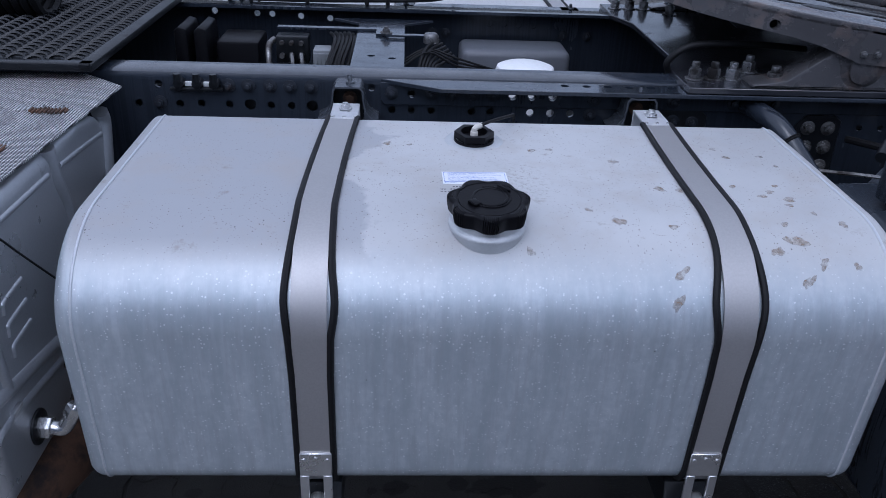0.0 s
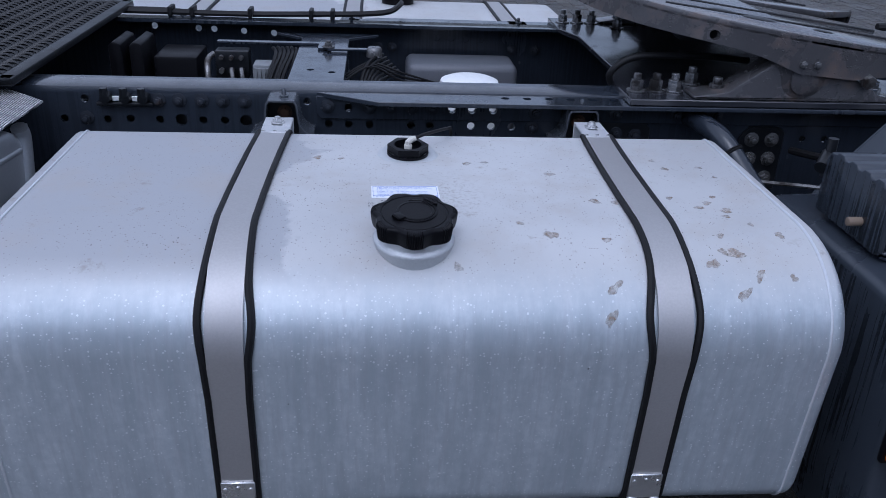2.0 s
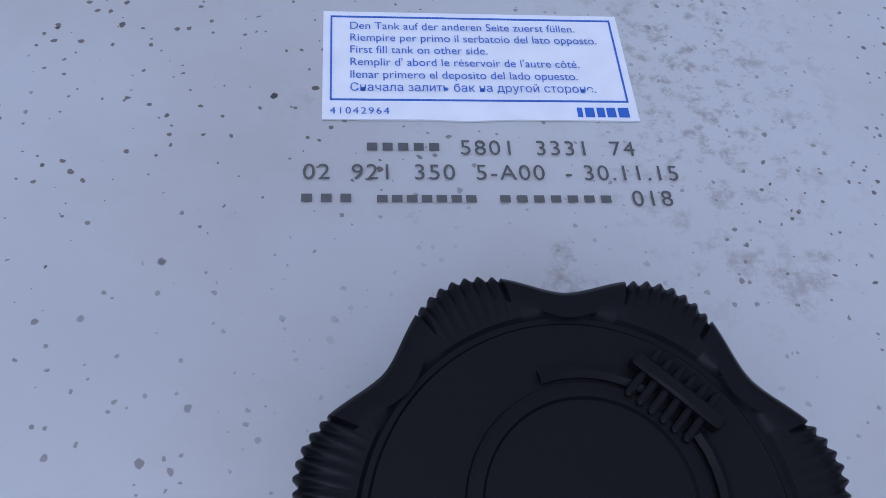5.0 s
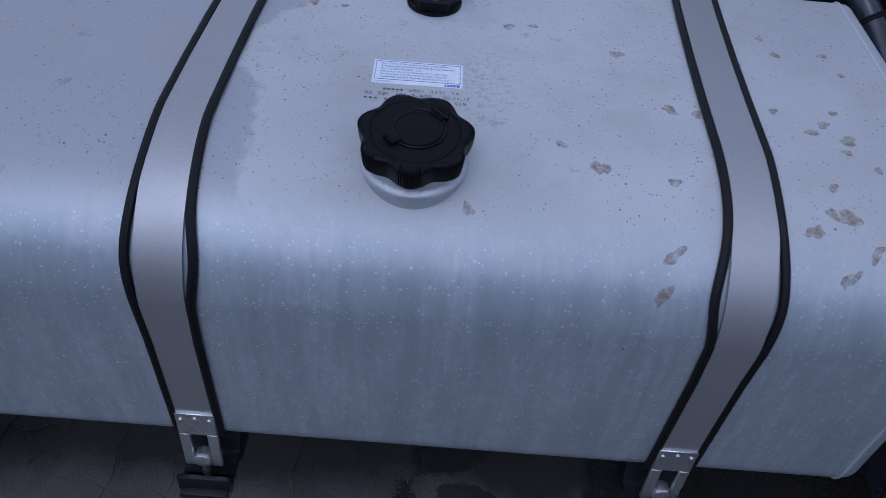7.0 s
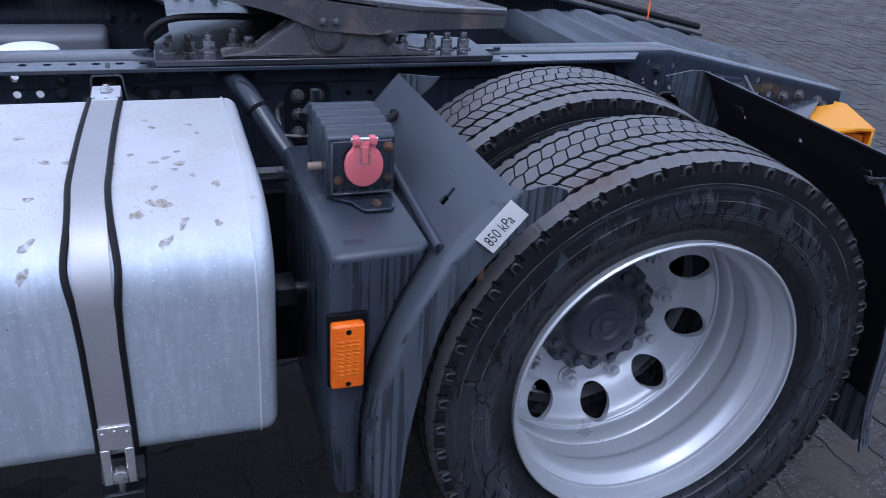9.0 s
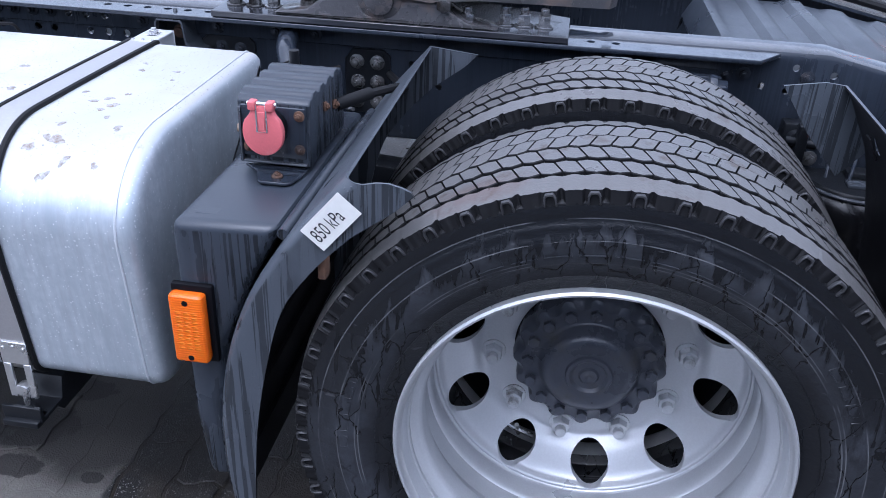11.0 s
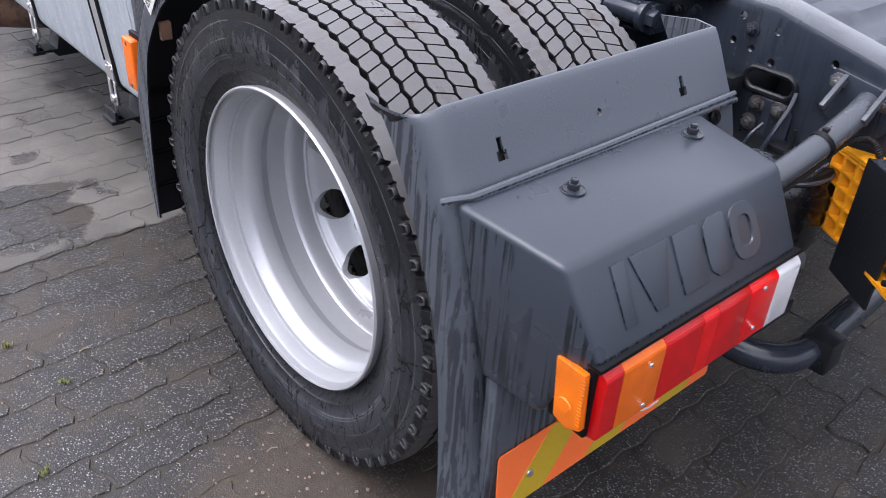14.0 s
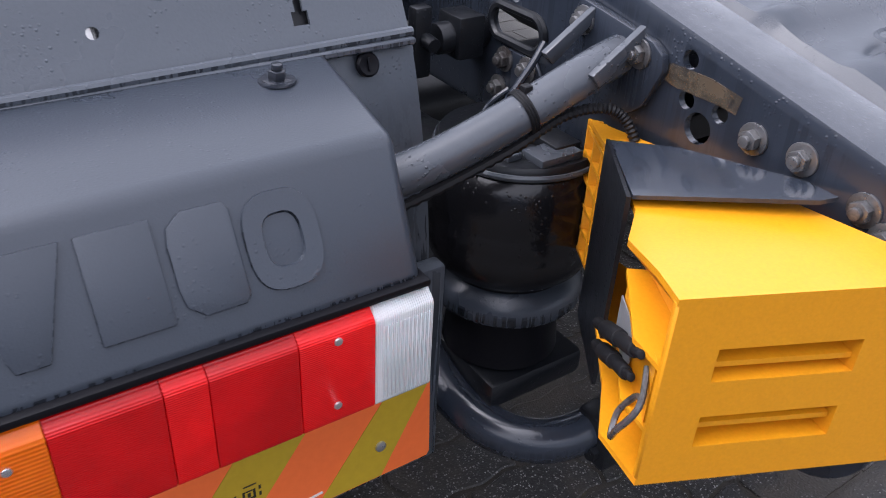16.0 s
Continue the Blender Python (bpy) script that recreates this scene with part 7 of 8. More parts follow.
part("side_plate", wall((0.724, 0.4195), (0.819, 0.3355), 0.55, 0.7600, -0.004), M_DARK, holder)
bm = bmesh.new()
part("tape", wall((0.858, 0.3030), (0.900, 0.2780), 0.640, 0.694, -0.0012), surface("grey_tape", (0.17, 0.17, 0.175), 0.45, 0, 0.15, 30), holder, "grey adhesive tape")
for a, b in (((0.842, 0.302, 0.652), (0.930, 0.250, 0.704)), ((0.845, 0.301, 0.630), (0.922, 0.255, 0.674))):
    a, b = Vector(a), Vector(b)
    bm = bmesh.new()
    for f0, f1, r in ((-0.12, 0.14, 0.0055), (0.12, 0.50, 0.0078), (0.48, 0.86, 0.0064), (0.84, 1.0, 0.0040)):
        cyl(bm, a.lerp(b, f0), a.lerp(b, f1), r, 12, bev=0.0012)
    part("connector", bm, M_RUBBER, holder, "black cable connector")
bm = bmesh.new()
tube(bm, smooth_path([(0.93, 0.262, 0.688), (0.945, 0.240, 0.668), (0.935, 0.232, 0.640), (0.925, 0.240, 0.622), (0.918, 0.252, 0.636), (0.926, 0.258, 0.655), (0.932, 0.256, 0.662)], 6), 0.0028, 8)
part("wire_loop", bm, M_BOLT, holder)
SEAT = Matrix.Translation((-0.0834, 0.0300, -0.0699)) @ Matrix.Scale(1.055, 4)    # where the chock hangs, against the rail
for ob in list(chock.children) + list(holder.children):
    at = ORIGIN[ob]
    for v in ob.data.vertices:
        p = SEAT @ (v.co + at)
        k = max(0.0, min(1.0, (p.x - 0.85) / 0.08))
        p.y = k * (p.y - 0.28 * max(0.0, p.y - 0.2895)) + (1 - k) * (p.y - 0.38 * max(0.0, p.y - 0.42))
        p.y = min(p.y, RAIL_Y - 0.004)
        v.co = p - at
# rounded hanger below the rail end
hanger = thing("rear_hanger", (1.05, 0.50, 0.50), "dark blue-grey rounded steel lug with a bolt", "bracket")
bm = bmesh.new()
prism(bm, [(0.93 + 0.075 * math.cos(a), 0.545 + 0.085 * math.sin(a)) for a in (math.pi + math.pi * i / 16 for i in range(17))] + [(1.005, 0.66), (0.855, 0.66)], "y", 0.515, 0.535, 0.003, 2)
part("lug", bm, M_PAINT, hanger)
again("bolt", BOLT_T, hanger, Matrix.Translation((0.935, 0.515, 0.535)) @ TO_FRONT)

# ---- grey box before the wheel, with the marker lamp ----
sbox = thing("storage_box", (-0.53, 0.0, 0.33), "dark grey plastic box before the mudguard, streaked with rain", "storage box")
bm = bmesh.new()
prism(bm, [(-0.613, 0.800), (-0.452, 0.806), (-0.500, 0.715), (-0.548, 0.600), (-0.562, 0.46), (-0.560, 0.33), (-0.600, 0.33), (-0.612, 0.45)], "y", -0.252, 0.235, 0.016, 3)
part("body", bm, M_BOX, sbox)
bm = bmesh.new()
tube(bm, [(-0.447, -0.258, 0.800), (-0.441, -0.05, 0.808), (-0.432, 0.20, 0.815)], 0.0085, 10)
part("edge_bead", bm, M_BOX, sbox)
# added black sheet that darkens the gap between tank and box
bm = bmesh.new()
box(bm, -0.735, -0.585, 0.232, 0.238, 0.30, 0.70, 0.002)
part("splash_panel", bm, M_BLACK, sbox, "black sheet added behind the box to darken the gap")
bm = bmesh.new()
box(bm, -0.585, -0.535, -0.225, -0.205, 0.8005, 0.8022, 0.0006, 1)
part("moulded_mark", bm, M_BOX, sbox)
marker = thing("side_marker", (-0.59, -0.28, 0.58), "orange side marker lamp on the grey box", "marker lamp", "marker lamps")
bm = bmesh.new()
box(bm, -0.619, -0.556, -0.262, -0.250, 0.572, 0.704, 0.004)
part("base", bm, M_BLACK, marker)
bm = bmesh.new()
box(bm, -0.616, -0.564, -0.281, -0.261, 0.580, 0.696, 0.006, 3)
lens_ob = part("lens", bm, M_AMBER2, marker)
bm = bmesh.new()
for i in range(9):
    for j in range(3):
        bmesh.ops.create_icosphere(bm, subdivisions=1, radius=0.0062, matrix=Matrix.Translation((-0.602 + 0.012 * j, -0.2805, 0.607 + 0.0075 * i)) @ Matrix.Diagonal((1, 0.25, 0.6, 1)))
part("prism", bm, M_AMBER, lens_ob, kind="stuff")
for z in (0.590, 0.684):
    part("screw", cyl(bmesh.new(), (-0.590, -0.2815, z), (-0.590, -0.276, z), 0.0046, 12), M_BLACK, marker)

# ---- trailer socket in its ribbed housing ----
sock = thing("socket_housing", (-0.523, 0.03, 0.80), "ribbed black plastic housing of a trailer socket, on the grey box", "socket")
bm = bmesh.new()
prof = [(-0.062, 0.822), (-0.058, 0.912), (-0.050, 0.9185)]
y = -0.046
for i in range(4):
    prof += [(y + 0.004, 0.9185), (y + 0.010, 0.9245), (y + 0.026, 0.9245), (y + 0.034, 0.9185)]
    y += 0.040
prof += [(0.122, 0.9185), (0.132, 0.905), (0.134, 0.812), (-0.062, 0.812)]
prism(bm, prof, "x", -0.580, -0.466, 0.003, 2)
housing2 = part("housing", bm, M_BOX, sock)
bm = bmesh.new()
box(bm, -0.574, -0.472, -0.066, -0.060, 0.826, 0.908, 0.003)
part("front_plate", bm, M_PAINT, sock)
bm = bmesh.new()
prism(bm, [(-0.572, -0.062), (-0.470, -0.062), (-0.472, -0.085), (-0.480, -0.118), (-0.488, -0.124), (-0.526, -0.124), (-0.534, -0.118), (-0.545, -0.085)], "z", 0.8065, 0.8115, 0.0012, 1)
tab = part("mounting_tab", bm, M_PAINT, sock)
bm = bmesh.new()
box(bm, -0.572, -0.470, -0.0705, -0.0620, 0.8165, 0.8205, 0.0012, 1)
box(bm, -0.5755, -0.5715, -0.0700, -0.0580, 0.8180, 0.905, 0.0012, 1)
part("plate_edge", bm, M_GREY, sock)
again("bolt", BOLT_S, tab, Matrix.Translation((-0.507, -0.103, 0.8115)))
bm = bmesh.new()
LX, LZ = -0.527, 0.877
cyl(bm, (LX, -0.064, LZ), (LX, -0.086, LZ), 0.029, 40, bev=0.003)
part("socket_body", bm, M_BLACK, sock)
bm = bmesh.new()
outline = [(LX + 0.0315 * math.cos(a), LZ + 0.0355 * math.sin(a) * (1.0 if abs(math.cos(a)) < 0.75 else 1.06)) for a in (radians(130 + 280 * i / 36) for i in range(37))] + [(LX + 0.017, LZ + 0.034), (LX + 0.017, LZ + 0.042), (LX - 0.017, LZ + 0.042), (LX - 0.017, LZ + 0.034)]
prism(bm, outline, "y", -0.099, -0.086, 0.0028, 2)
lid = part("lid", bm, M_RED, sock, "faded red hinged socket lid")
bm = bmesh.new()
for s in (-1, 1):
    box(bm, LX + s * 0.0135 - 0.006, LX + s * 0.0135 + 0.006, -0.104, -0.086, LZ + 0.036, LZ + 0.050, 0.003, 2)
part("hinge_lug", bm, M_RED, lid, kind="stuff")
bm = bmesh.new()
tube(bm, [(LX - 0.0075, -0.1000, LZ + 0.044), (LX - 0.0075, -0.1000, LZ + 0.003), (LX + 0.0075, -0.1000, LZ + 0.003), (LX + 0.0075, -0.1000, LZ + 0.044)], 0.0013, 6)
part("wire_loop", bm, M_ZINC, lid)
bm = bmesh.new()
box(bm, LX - 0.0055, LX + 0.0055, -0.1010, -0.098, LZ + 0.006, LZ + 0.034, 0.0012, 1)
part("pad", bm, M_RED, lid)
bm = bmesh.new()
cyl(bm, (LX - 0.022, -0.094, LZ + 0.0445), (LX + 0.022, -0.094, LZ + 0.0445), 0.0032, 12)
part("hinge_pin", bm, M_ZINC, lid)
for x, z in ((-0.562, 0.842), (-0.480, 0.897), (-0.481, 0.843)):
    again("bolt", BOLT_S, sock, Matrix.Translation((x, -0.066, z)) @ TO_FRONT)
drill = bmesh.new()
cyl(drill, (-0.562, -0.075, 0.896), (-0.562, -0.055, 0.896), 0.0045, 12)
cut(housing2, drill)
bm = bmesh.new()
cyl(bm, (-0.603, -0.006, 0.846), (-0.575, -0.006, 0.846), 0.0075, 14, bev=0.0015)
part("side_peg", bm, surface("tan_rubber", (0.20, 0.15, 0.11), 0.6, 0, 0.2, 50), sock)
for y, z in ((0.02, 0.885), (0.075, 0.87)):
    again("bolt", BOLT_S, sock, Matrix.Translation((-0.466, y, z)) @ TO_REAR)
bm = bmesh.new()
cyl(bm, (-0.470, 0.10, 0.86), (-0.425, 0.16, 0.865), 0.011, 12)
tube(bm, smooth_path([(-0.43, 0.15, 0.865), (-0.39, 0.22, 0.86), (-0.40, 0.34, 0.82), (-0.46, 0.48, 0.80)]), 0.008, 8)
part("cable", bm, M_RUBBER, sock)
bm = bmesh.new()
cyl(bm, (-0.585, 0.135, 0.885), (-0.560, 0.165, 0.90), 0.012, 12)
cyl(bm, (-0.560, 0.160, 0.86), (-0.560, 0.160, 0.93), 0.009, 10)
part("rear_fitting", bm, M_DARK, sock)

# ---- round carrier tube from the rail ----
carr = thing("carrier_tube", (-0.64, 0.33, 0.60), "dark wet painted carrier tube between rail and box", "support tube")
bm = bmesh.new()
tline = smooth_path([(-0.684, RAIL_Y, 0.862), (-0.674, 0.46, 0.862), (-0.653, 0.393, 0.848), (-0.612, 0.33, 0.785), (-0.581, 0.281, 0.735), (-0.560, 0.20, 0.66)], 6)
tube(bm, tline, 0.0215, 20)
part("tube", bm, M_PAINT, carr)
bm = bmesh.new()
for k in (14,):
    a, b = tline[k], tline[k + 1]
    d = (b - a).normalized()
    u = d.orthogonal().normalized()
    v = d.cross(u)
    for off in (-0.002, 0.002):
        tube(bm, [a + d * off + 0.0228 * (math.cos(t) * u + math.sin(t) * v) for t in (2 * math.pi * i / 24 for i in range(24))], 0.0022, 5, closed=True)
part("cable_tie", bm, M_RUBBER, carr)
bm = bmesh.new()
tube(bm, smooth_path([(-0.575, 0.50, 0.80), (-0.590, 0.46, 0.80), (-0.592, 0.42, 0.78), (-0.585, 0.40, 0.74)]), 0.005, 8)
tube(bm, smooth_path([(-0.63, 0.33, 0.79), (-0.58, 0.31, 0.79), (-0.52, 0.28, 0.795), (-0.48, 0.25, 0.80)]), 0.004, 8)
part("cable", bm, M_BOLT, carr)
bm = bmesh.new()
box(bm, -0.69, -0.60, 0.20, 0.23, 0.735, 0.745, 0.002)
part("cross_bar", bm, M_DARK, carr)
bm = bmesh.new()
cyl(bm, (-0.66, -0.02, 0.62), (-0.60, -0.02, 0.62), 0.014, 12, bev=0.002)
box(bm, -0.668, -0.63, -0.045, 0.02, 0.60, 0.635, 0.004)
part("bracket_stub", bm, M_DARK, carr)

# ---- fifth wheel coupling ----
mount = thing("mounting_plate", (-0.46, TRUCK_Y, 0.90), "thick wet black mounting plate lying on the chassis angles", "mounting plate")
bm = bmesh.new()
MY0, MY1 = 0.452, 2 * TRUCK_Y - 0.452
prism(bm, [(-0.835, MY0), (-0.095, MY0), (-0.095, 0.62), (-0.30, 0.72), (-0.30, 1.08), (-0.095, 1.18), (-0.095, MY1), (-0.835, MY1), (-0.835, 1.18), (-0.80, 1.08), (-0.80, 0.72), (-0.835, 0.62)], "z", 0.9000, 0.9130, 0.0015, 1)
part("plate", bm, surface("wet_black_steel", (0.022, 0.023, 0.028), 0.18, 0.0, 0.4, 7, 90, 0.15, 0.0, 0.3, (0.05, 0.05, 0.052), 0.36, coat=0.5), mount)
for side in (0, 1):
    for x, y, k in ((-0.805, 0.520, 1), (-0.763, 0.522, 1), (-0.722, 0.524, 1), (-0.662, 0.590, 1), (-0.640, 0.500, 1.15), (-0.303, 0.492, 1.1), (-0.228, 0.520, 1), (-0.188, 0.520, 1), (-0.147, 0.520, 1)):
        again("bolt", BOLT_T, mount, Matrix.Translation((x, y if not side else 2 * TRUCK_Y - y, 0.913)) @ Matrix.Diagonal((1.0 * k, 1.0 * k, 1.1, 1)))

fw = thing("fifth_wheel", (-0.46, TRUCK_Y, 0.913), "worn dark steel fifth wheel coupling plate, greasy and wet", "fifth wheel")
TILT_FW = Matrix.Translation((-0.478, TRUCK_Y, 0.968)) @ Matrix.Rotation(radians(7.5), 4, "Y")


def fw_outline():
    """Half of the coupling plate's outline as (x, y) from the pivot: rounded front, two ramps at the rear."""
    pts = []
    for i in range(15):
        a = radians(180 - 90 * i / 14)
        pts.append((-0.02 + 0.40 * math.cos(a), 0.455 * math.sin(a) ** 0.75))
    pts += [(0.10, 0.455), (0.20, 0.44), (0.46, 0.31), (0.475, 0.27), (0.30, 0.10), (0.12, 0.055), (0.02, 0.050)]
    return pts


half = fw_outline()
outline = half + [(x, -y) for x, y in half[::-1]]
clean = []
for p in outline:
    if not clean or math.dist(p, clean[-1]) > 0.002:
        clean.append(p)
if math.dist(clean[0], clean[-1]) < 0.002:
    clean.pop()
bm = bmesh.new()
prism(bm, clean, "z", 0.062, 0.080, 0.004, 2)
bmesh.ops.transform(bm, verts=bm.verts, matrix=TILT_FW)
top_plate = part("top_plate", bm, M_FIFTH, fw)
# skirt under the rim
bm = bmesh.new()
for s in (1, -1):
    rim_o = [(x, y * s) for x, y in half[:19]]
    prev = None
    for i, (x, y) in enumerate(rim_o):
        deep = 0.035 + 0.035 * math.exp(-((x - 0.03) / 0.11) ** 2) if x < 0.35 else 0.03
        cx, cy = x * 0.965, y * 0.965
        cur = [bm.verts.new((x, y, 0.070)), bm.verts.new((x, y, 0.066 - deep)), bm.verts.new((cx, cy, 0.066 - deep)), bm.verts.new((cx, cy, 0.070))]
        if prev:
            for k in range(4):
                bm.faces.new((prev[k], prev[(k + 1) % 4], cur[(k + 1) % 4], cur[k]))
        prev = cur
bmesh.ops.transform(bm, verts=bm.verts, matrix=TILT_FW)
skirt = part("skirt", bm, M_FIFTH, fw)
drill = bmesh.new()
cyl(drill, TILT_FW @ Vector((-0.20, -0.46, 0.046)), TILT_FW @ Vector((-0.20, -0.38, 0.046)), 0.010, 16)
cut(skirt, drill)
bm = bmesh.new()
for y0, y1 in ((-0.24, -0.215), (0.215, 0.24)):
    bm = bmesh.new()
    prism(bm, [(-0.30, 0.064), (0.30, 0.064), (0.22, 0.02), (-0.2, 0.0)], "y", y0, y1)
    bmesh.ops.transform(bm, verts=bm.verts, matrix=TILT_FW)
    part("rib", bm, M_DARK, fw)
for y, w in ((-0.18, 0.012), (0.18, 0.012), (-0.30, 0.010), (0.30, 0.010)):
    bm = tube(bmesh.new(), [TILT_FW @ Vector((x, y * (1 - 0.15 * x), 0.0805)) for x in (-0.28, -0.15, 0.0, 0.15, 0.28)], 0.003, 6)
    part("grease_groove", bm, M_DARK, top_plate)
for s in (-1, 1):
    Y = TRUCK_Y + s * 0.405
    bm = bmesh.new()
    prism(bm, [(-0.70, 0.913), (-0.235, 0.913), (-0.30, 0.925), (-0.415, 0.990), (-0.44, 1.012), (-0.515, 1.012), (-0.545, 0.990), (-0.63, 0.930), (-0.70, 0.920)], "y", Y - 0.035, Y + 0.035, 0.005, 2)
    part("pedestal", bm, M_FIFTH, fw, "cast steel pivot pedestal")
    bm = bmesh.new()
    yo = TRUCK_Y + s * 0.442
    cap_pts = [(-0.478 + 0.047 * math.cos(a), 0.958 + 0.040 * math.sin(a)) for a in (math.pi + math.pi * i / 12 for i in range(13))]
    prism(bm, [(-0.54, 1.03), (-0.555, 1.015)] + cap_pts + [(-0.40, 1.015), (-0.415, 1.03)], "y", min(yo, yo - s * 0.05), max(yo, yo - s * 0.05), 0.005, 2)
    ear = part("pivot_ear", bm, M_FIFTH, fw)
    bm = bmesh.new()
    cap2 = [(-0.478 + 0.029 * math.cos(a), 0.955 + 0.027 * math.sin(a)) for a in (math.pi + math.pi * i / 12 for i in range(13))]
    prism(bm, [(-0.507, 1.000)] + cap2 + [(-0.449, 1.000)], "y", min(yo, yo + s * 0.008), max(yo, yo + s * 0.008), 0.002, 2)
    part("pin_cover", bm, M_RUST if s > 0 else M_FIFTH, ear)
    for dx in (-0.014, 0.014):
        again("bolt", BOLT_M, ear, Matrix.Translation((-0.478 + dx, yo + s * 0.006, 0.992)) @ (TO_FRONT if s < 0 else Matrix.Rotation(radians(-90), 4, "X")) @ Matrix.Diagonal((0.8, 0.8, 1, 1)))
bm = bmesh.new()
cyl(bm, (-0.345, 0.455, 0.962), (-0.345, 0.515, 0.975), 0.011, 12, bev=0.002)
cyl(bm, (-0.345, 0.440, 0.958), (-0.345, 0.458, 0.962), 0.015, 6, bev=0.002)
part("adjusting_bolt", bm, M_BOLT, fw)
bm = bmesh.new()
tube(bm, smooth_path([(-0.835, 0.60, 0.905), (-0.845, 0.585, 0.935), (-0.80, 0.585, 0.968), (-0.70, 0.60, 0.972), (-0.60, 0.62, 0.965), (-0.52, 0.64, 0.955)]), 0.0075, 10)
part("grease_hose", bm, M_RUBBER, fw)
bm = bmesh.new()
for x, y, s in ((-0.62, 0.62, 0.02), (-0.55, 0.58, 0.03), (-0.42, 0.55, 0.018)):
    bmesh.ops.create_icosphere(bm, subdivisions=2, radius=s, matrix=TILT_FW @ Matrix.Translation((x + 0.478, y - TRUCK_Y, 0.081)) @ Matrix.Diagonal((1.3, 0.8, 0.10, 1)))
part("grease_smear", bm, M_DARK, top_plate, kind="stuff")

# ---- walkway of expanded tread plate ----
walkway = thing("walkway", (-2.4, 0.9, 0.92), "black expanded-metal walkway resting on the chassis rails", "walkway")
WX0, WX1, WY0, WY1, WZ = -3.3, -2.035, 0.445, 1.34, 0.930
bm = bmesh.new()
for x0, x1, y0, y1 in ((WX0, WX1, WY0, WY0 + 0.03), (WX0, WX1, WY1 - 0.03, WY1), (WX1 - 0.03, WX1, WY0, WY1), (WX0, WX0 + 0.03, WY0, WY1)):
    box(bm, x0, x1, y0, y1, WZ - 0.014, WZ + 0.003, 0.004)
box(bm, WX0, WX1, WY0, WY1, WZ - 0.012, WZ - 0.009)
part("frame", bm, M_DARK, walkway)
bm = bmesh.new()
rnd = random.Random(4)
nx, ny = 30, 34
for i in range(nx):
    for j in range(ny):
        x = WX1 - 0.05 - 0.040 * i
        y = WY0 + 0.045 + 0.0262 * j
        if i % 2:
            y += 0.0131
        pts = [Vector((x + 0.019 * math.cos(a), y + 0.0115 * math.sin(a), WZ - 0.006 + 0.008 * max(0, math.sin(a)))) for a in (math.pi * (-0.15 + 1.3 * k / 7) for k in range(8))]
        tube(bm, pts, 0.0034, 4, caps=False)
part("raised_mesh", bm, M_DARK, walkway, kind="stuff")
bm = bmesh.new()
turns = [(-2.60 + 0.022 * i / 20, 0.93 + 0.075 * math.cos(2 * math.pi * i / 20), 1.00 + 0.075 * math.sin(2 * math.pi * i / 20)) for i in range(14 * 20)]
tube(bm, turns, 0.012, 6)
coil = thing("hose_coil", (-2.5, 0.93, 0.93), "black coiled air hose lying on the walkway", "hose")
part("coil", bm, M_RUBBER, coil)

# ---- silencer box with its woven heat shield ----
sil = thing("silencer_box", (-2.35, 0.05, 0.30), "silver pressed-sheet exhaust silencer box with ribs", "silencer")
SXF = -2.0
bm = bmesh.new()
prism(bm, [(-0.245, 0.425), (-0.245, 0.80), (-0.215, 0.858), (-0.10, 0.884), (0.24, 0.884), (0.345, 0.866), (0.395, 0.82), (0.400, 0.74), (0.395, 0.425)], "x", -3.0, SXF, 0.025, 4)
part("body", bm, M_SILENCER, sil)


def rib(pts, r=0.012, flat=0.006, mat=M_SILENCER, name="pressed_rib"):
    bm = bmesh.new()
    tube(bm, smooth_path([(SXF - r + flat, y, z) for y, z in pts], 6), r, 10)
    part(name, bm, mat, sil)


# two upright ribs tied by level bars, three louvres, a folded lower edge
rib([(-0.24, 0.850), (-0.09, 0.847), (0.085, 0.844)], 0.006, 0.004)
rib([(0.135, 0.841), (0.24, 0.834), (0.345, 0.825)], 0.006, 0.004)
rib([(0.105, 0.884), (0.110, 0.860), (0.118, 0.82), (0.140, 0.770), (0.150, 0.70)], 0.016, 0.010)
rib([(0.365, 0.862), (0.372, 0.840), (0.362, 0.79), (0.350, 0.74)], 0.016, 0.012)
for k in range(3):
    y0, z0 = -0.140 + 0.001 * k, 0.7345 - 0.0375 * k
    rib([(y0 - 0.002, z0 - 0.018), (y0, z0 - 0.006), (y0 + 0.006, z0), (y0 + 0.068, z0 + 0.004)], 0.0048, 0.004, name="louvre")
rib([(-0.187, 0.70), (-0.182, 0.645), (-0.177, 0.609)], 0.013, 0.008)
rib([(-0.24, 0.618), (-0.177, 0.606), (-0.06, 0.586), (0.10, 0.556)], 0.015, 0.008)
rib([(-0.24, 0.556), (-0.17, 0.560), (0.10, 0.522)], 0.010, 0.005)
rib([(-0.125, 0.842), (-0.05, 0.766), (0.05, 0.668)], 0.0022, 0.0016, M_DARK, "panel_seam")
bm = bmesh.new()
box(bm, SXF - 0.004, SXF + 0.007, -0.190, -0.158, 0.566, 0.574, 0.002)
part("clip", bm, M_ZINC, sil)
PORT = Vector((SXF, -0.118, 0.493))
bm = bmesh.new()
cyl(bm, PORT - Vector((0.01, 0, 0)), PORT + Vector((0.004, 0, 0)), 0.030, 24, bev=0.002)
part("port", bm, M_DARK, sil)
bm = bmesh.new()
nut = PORT + Vector((0.022, 0.000, -0.002))
cyl(bm, PORT, nut, 0.0185, 6, bev=0.0015)
bend = [nut, nut + Vector((0.014, 0.000, -0.002)), nut + Vector((0.022, 0.002, 0.004)), nut + Vector((0.036, 0.006, 0.028))]
tube(bm, smooth_path(bend, 5), 0.0125, 14)
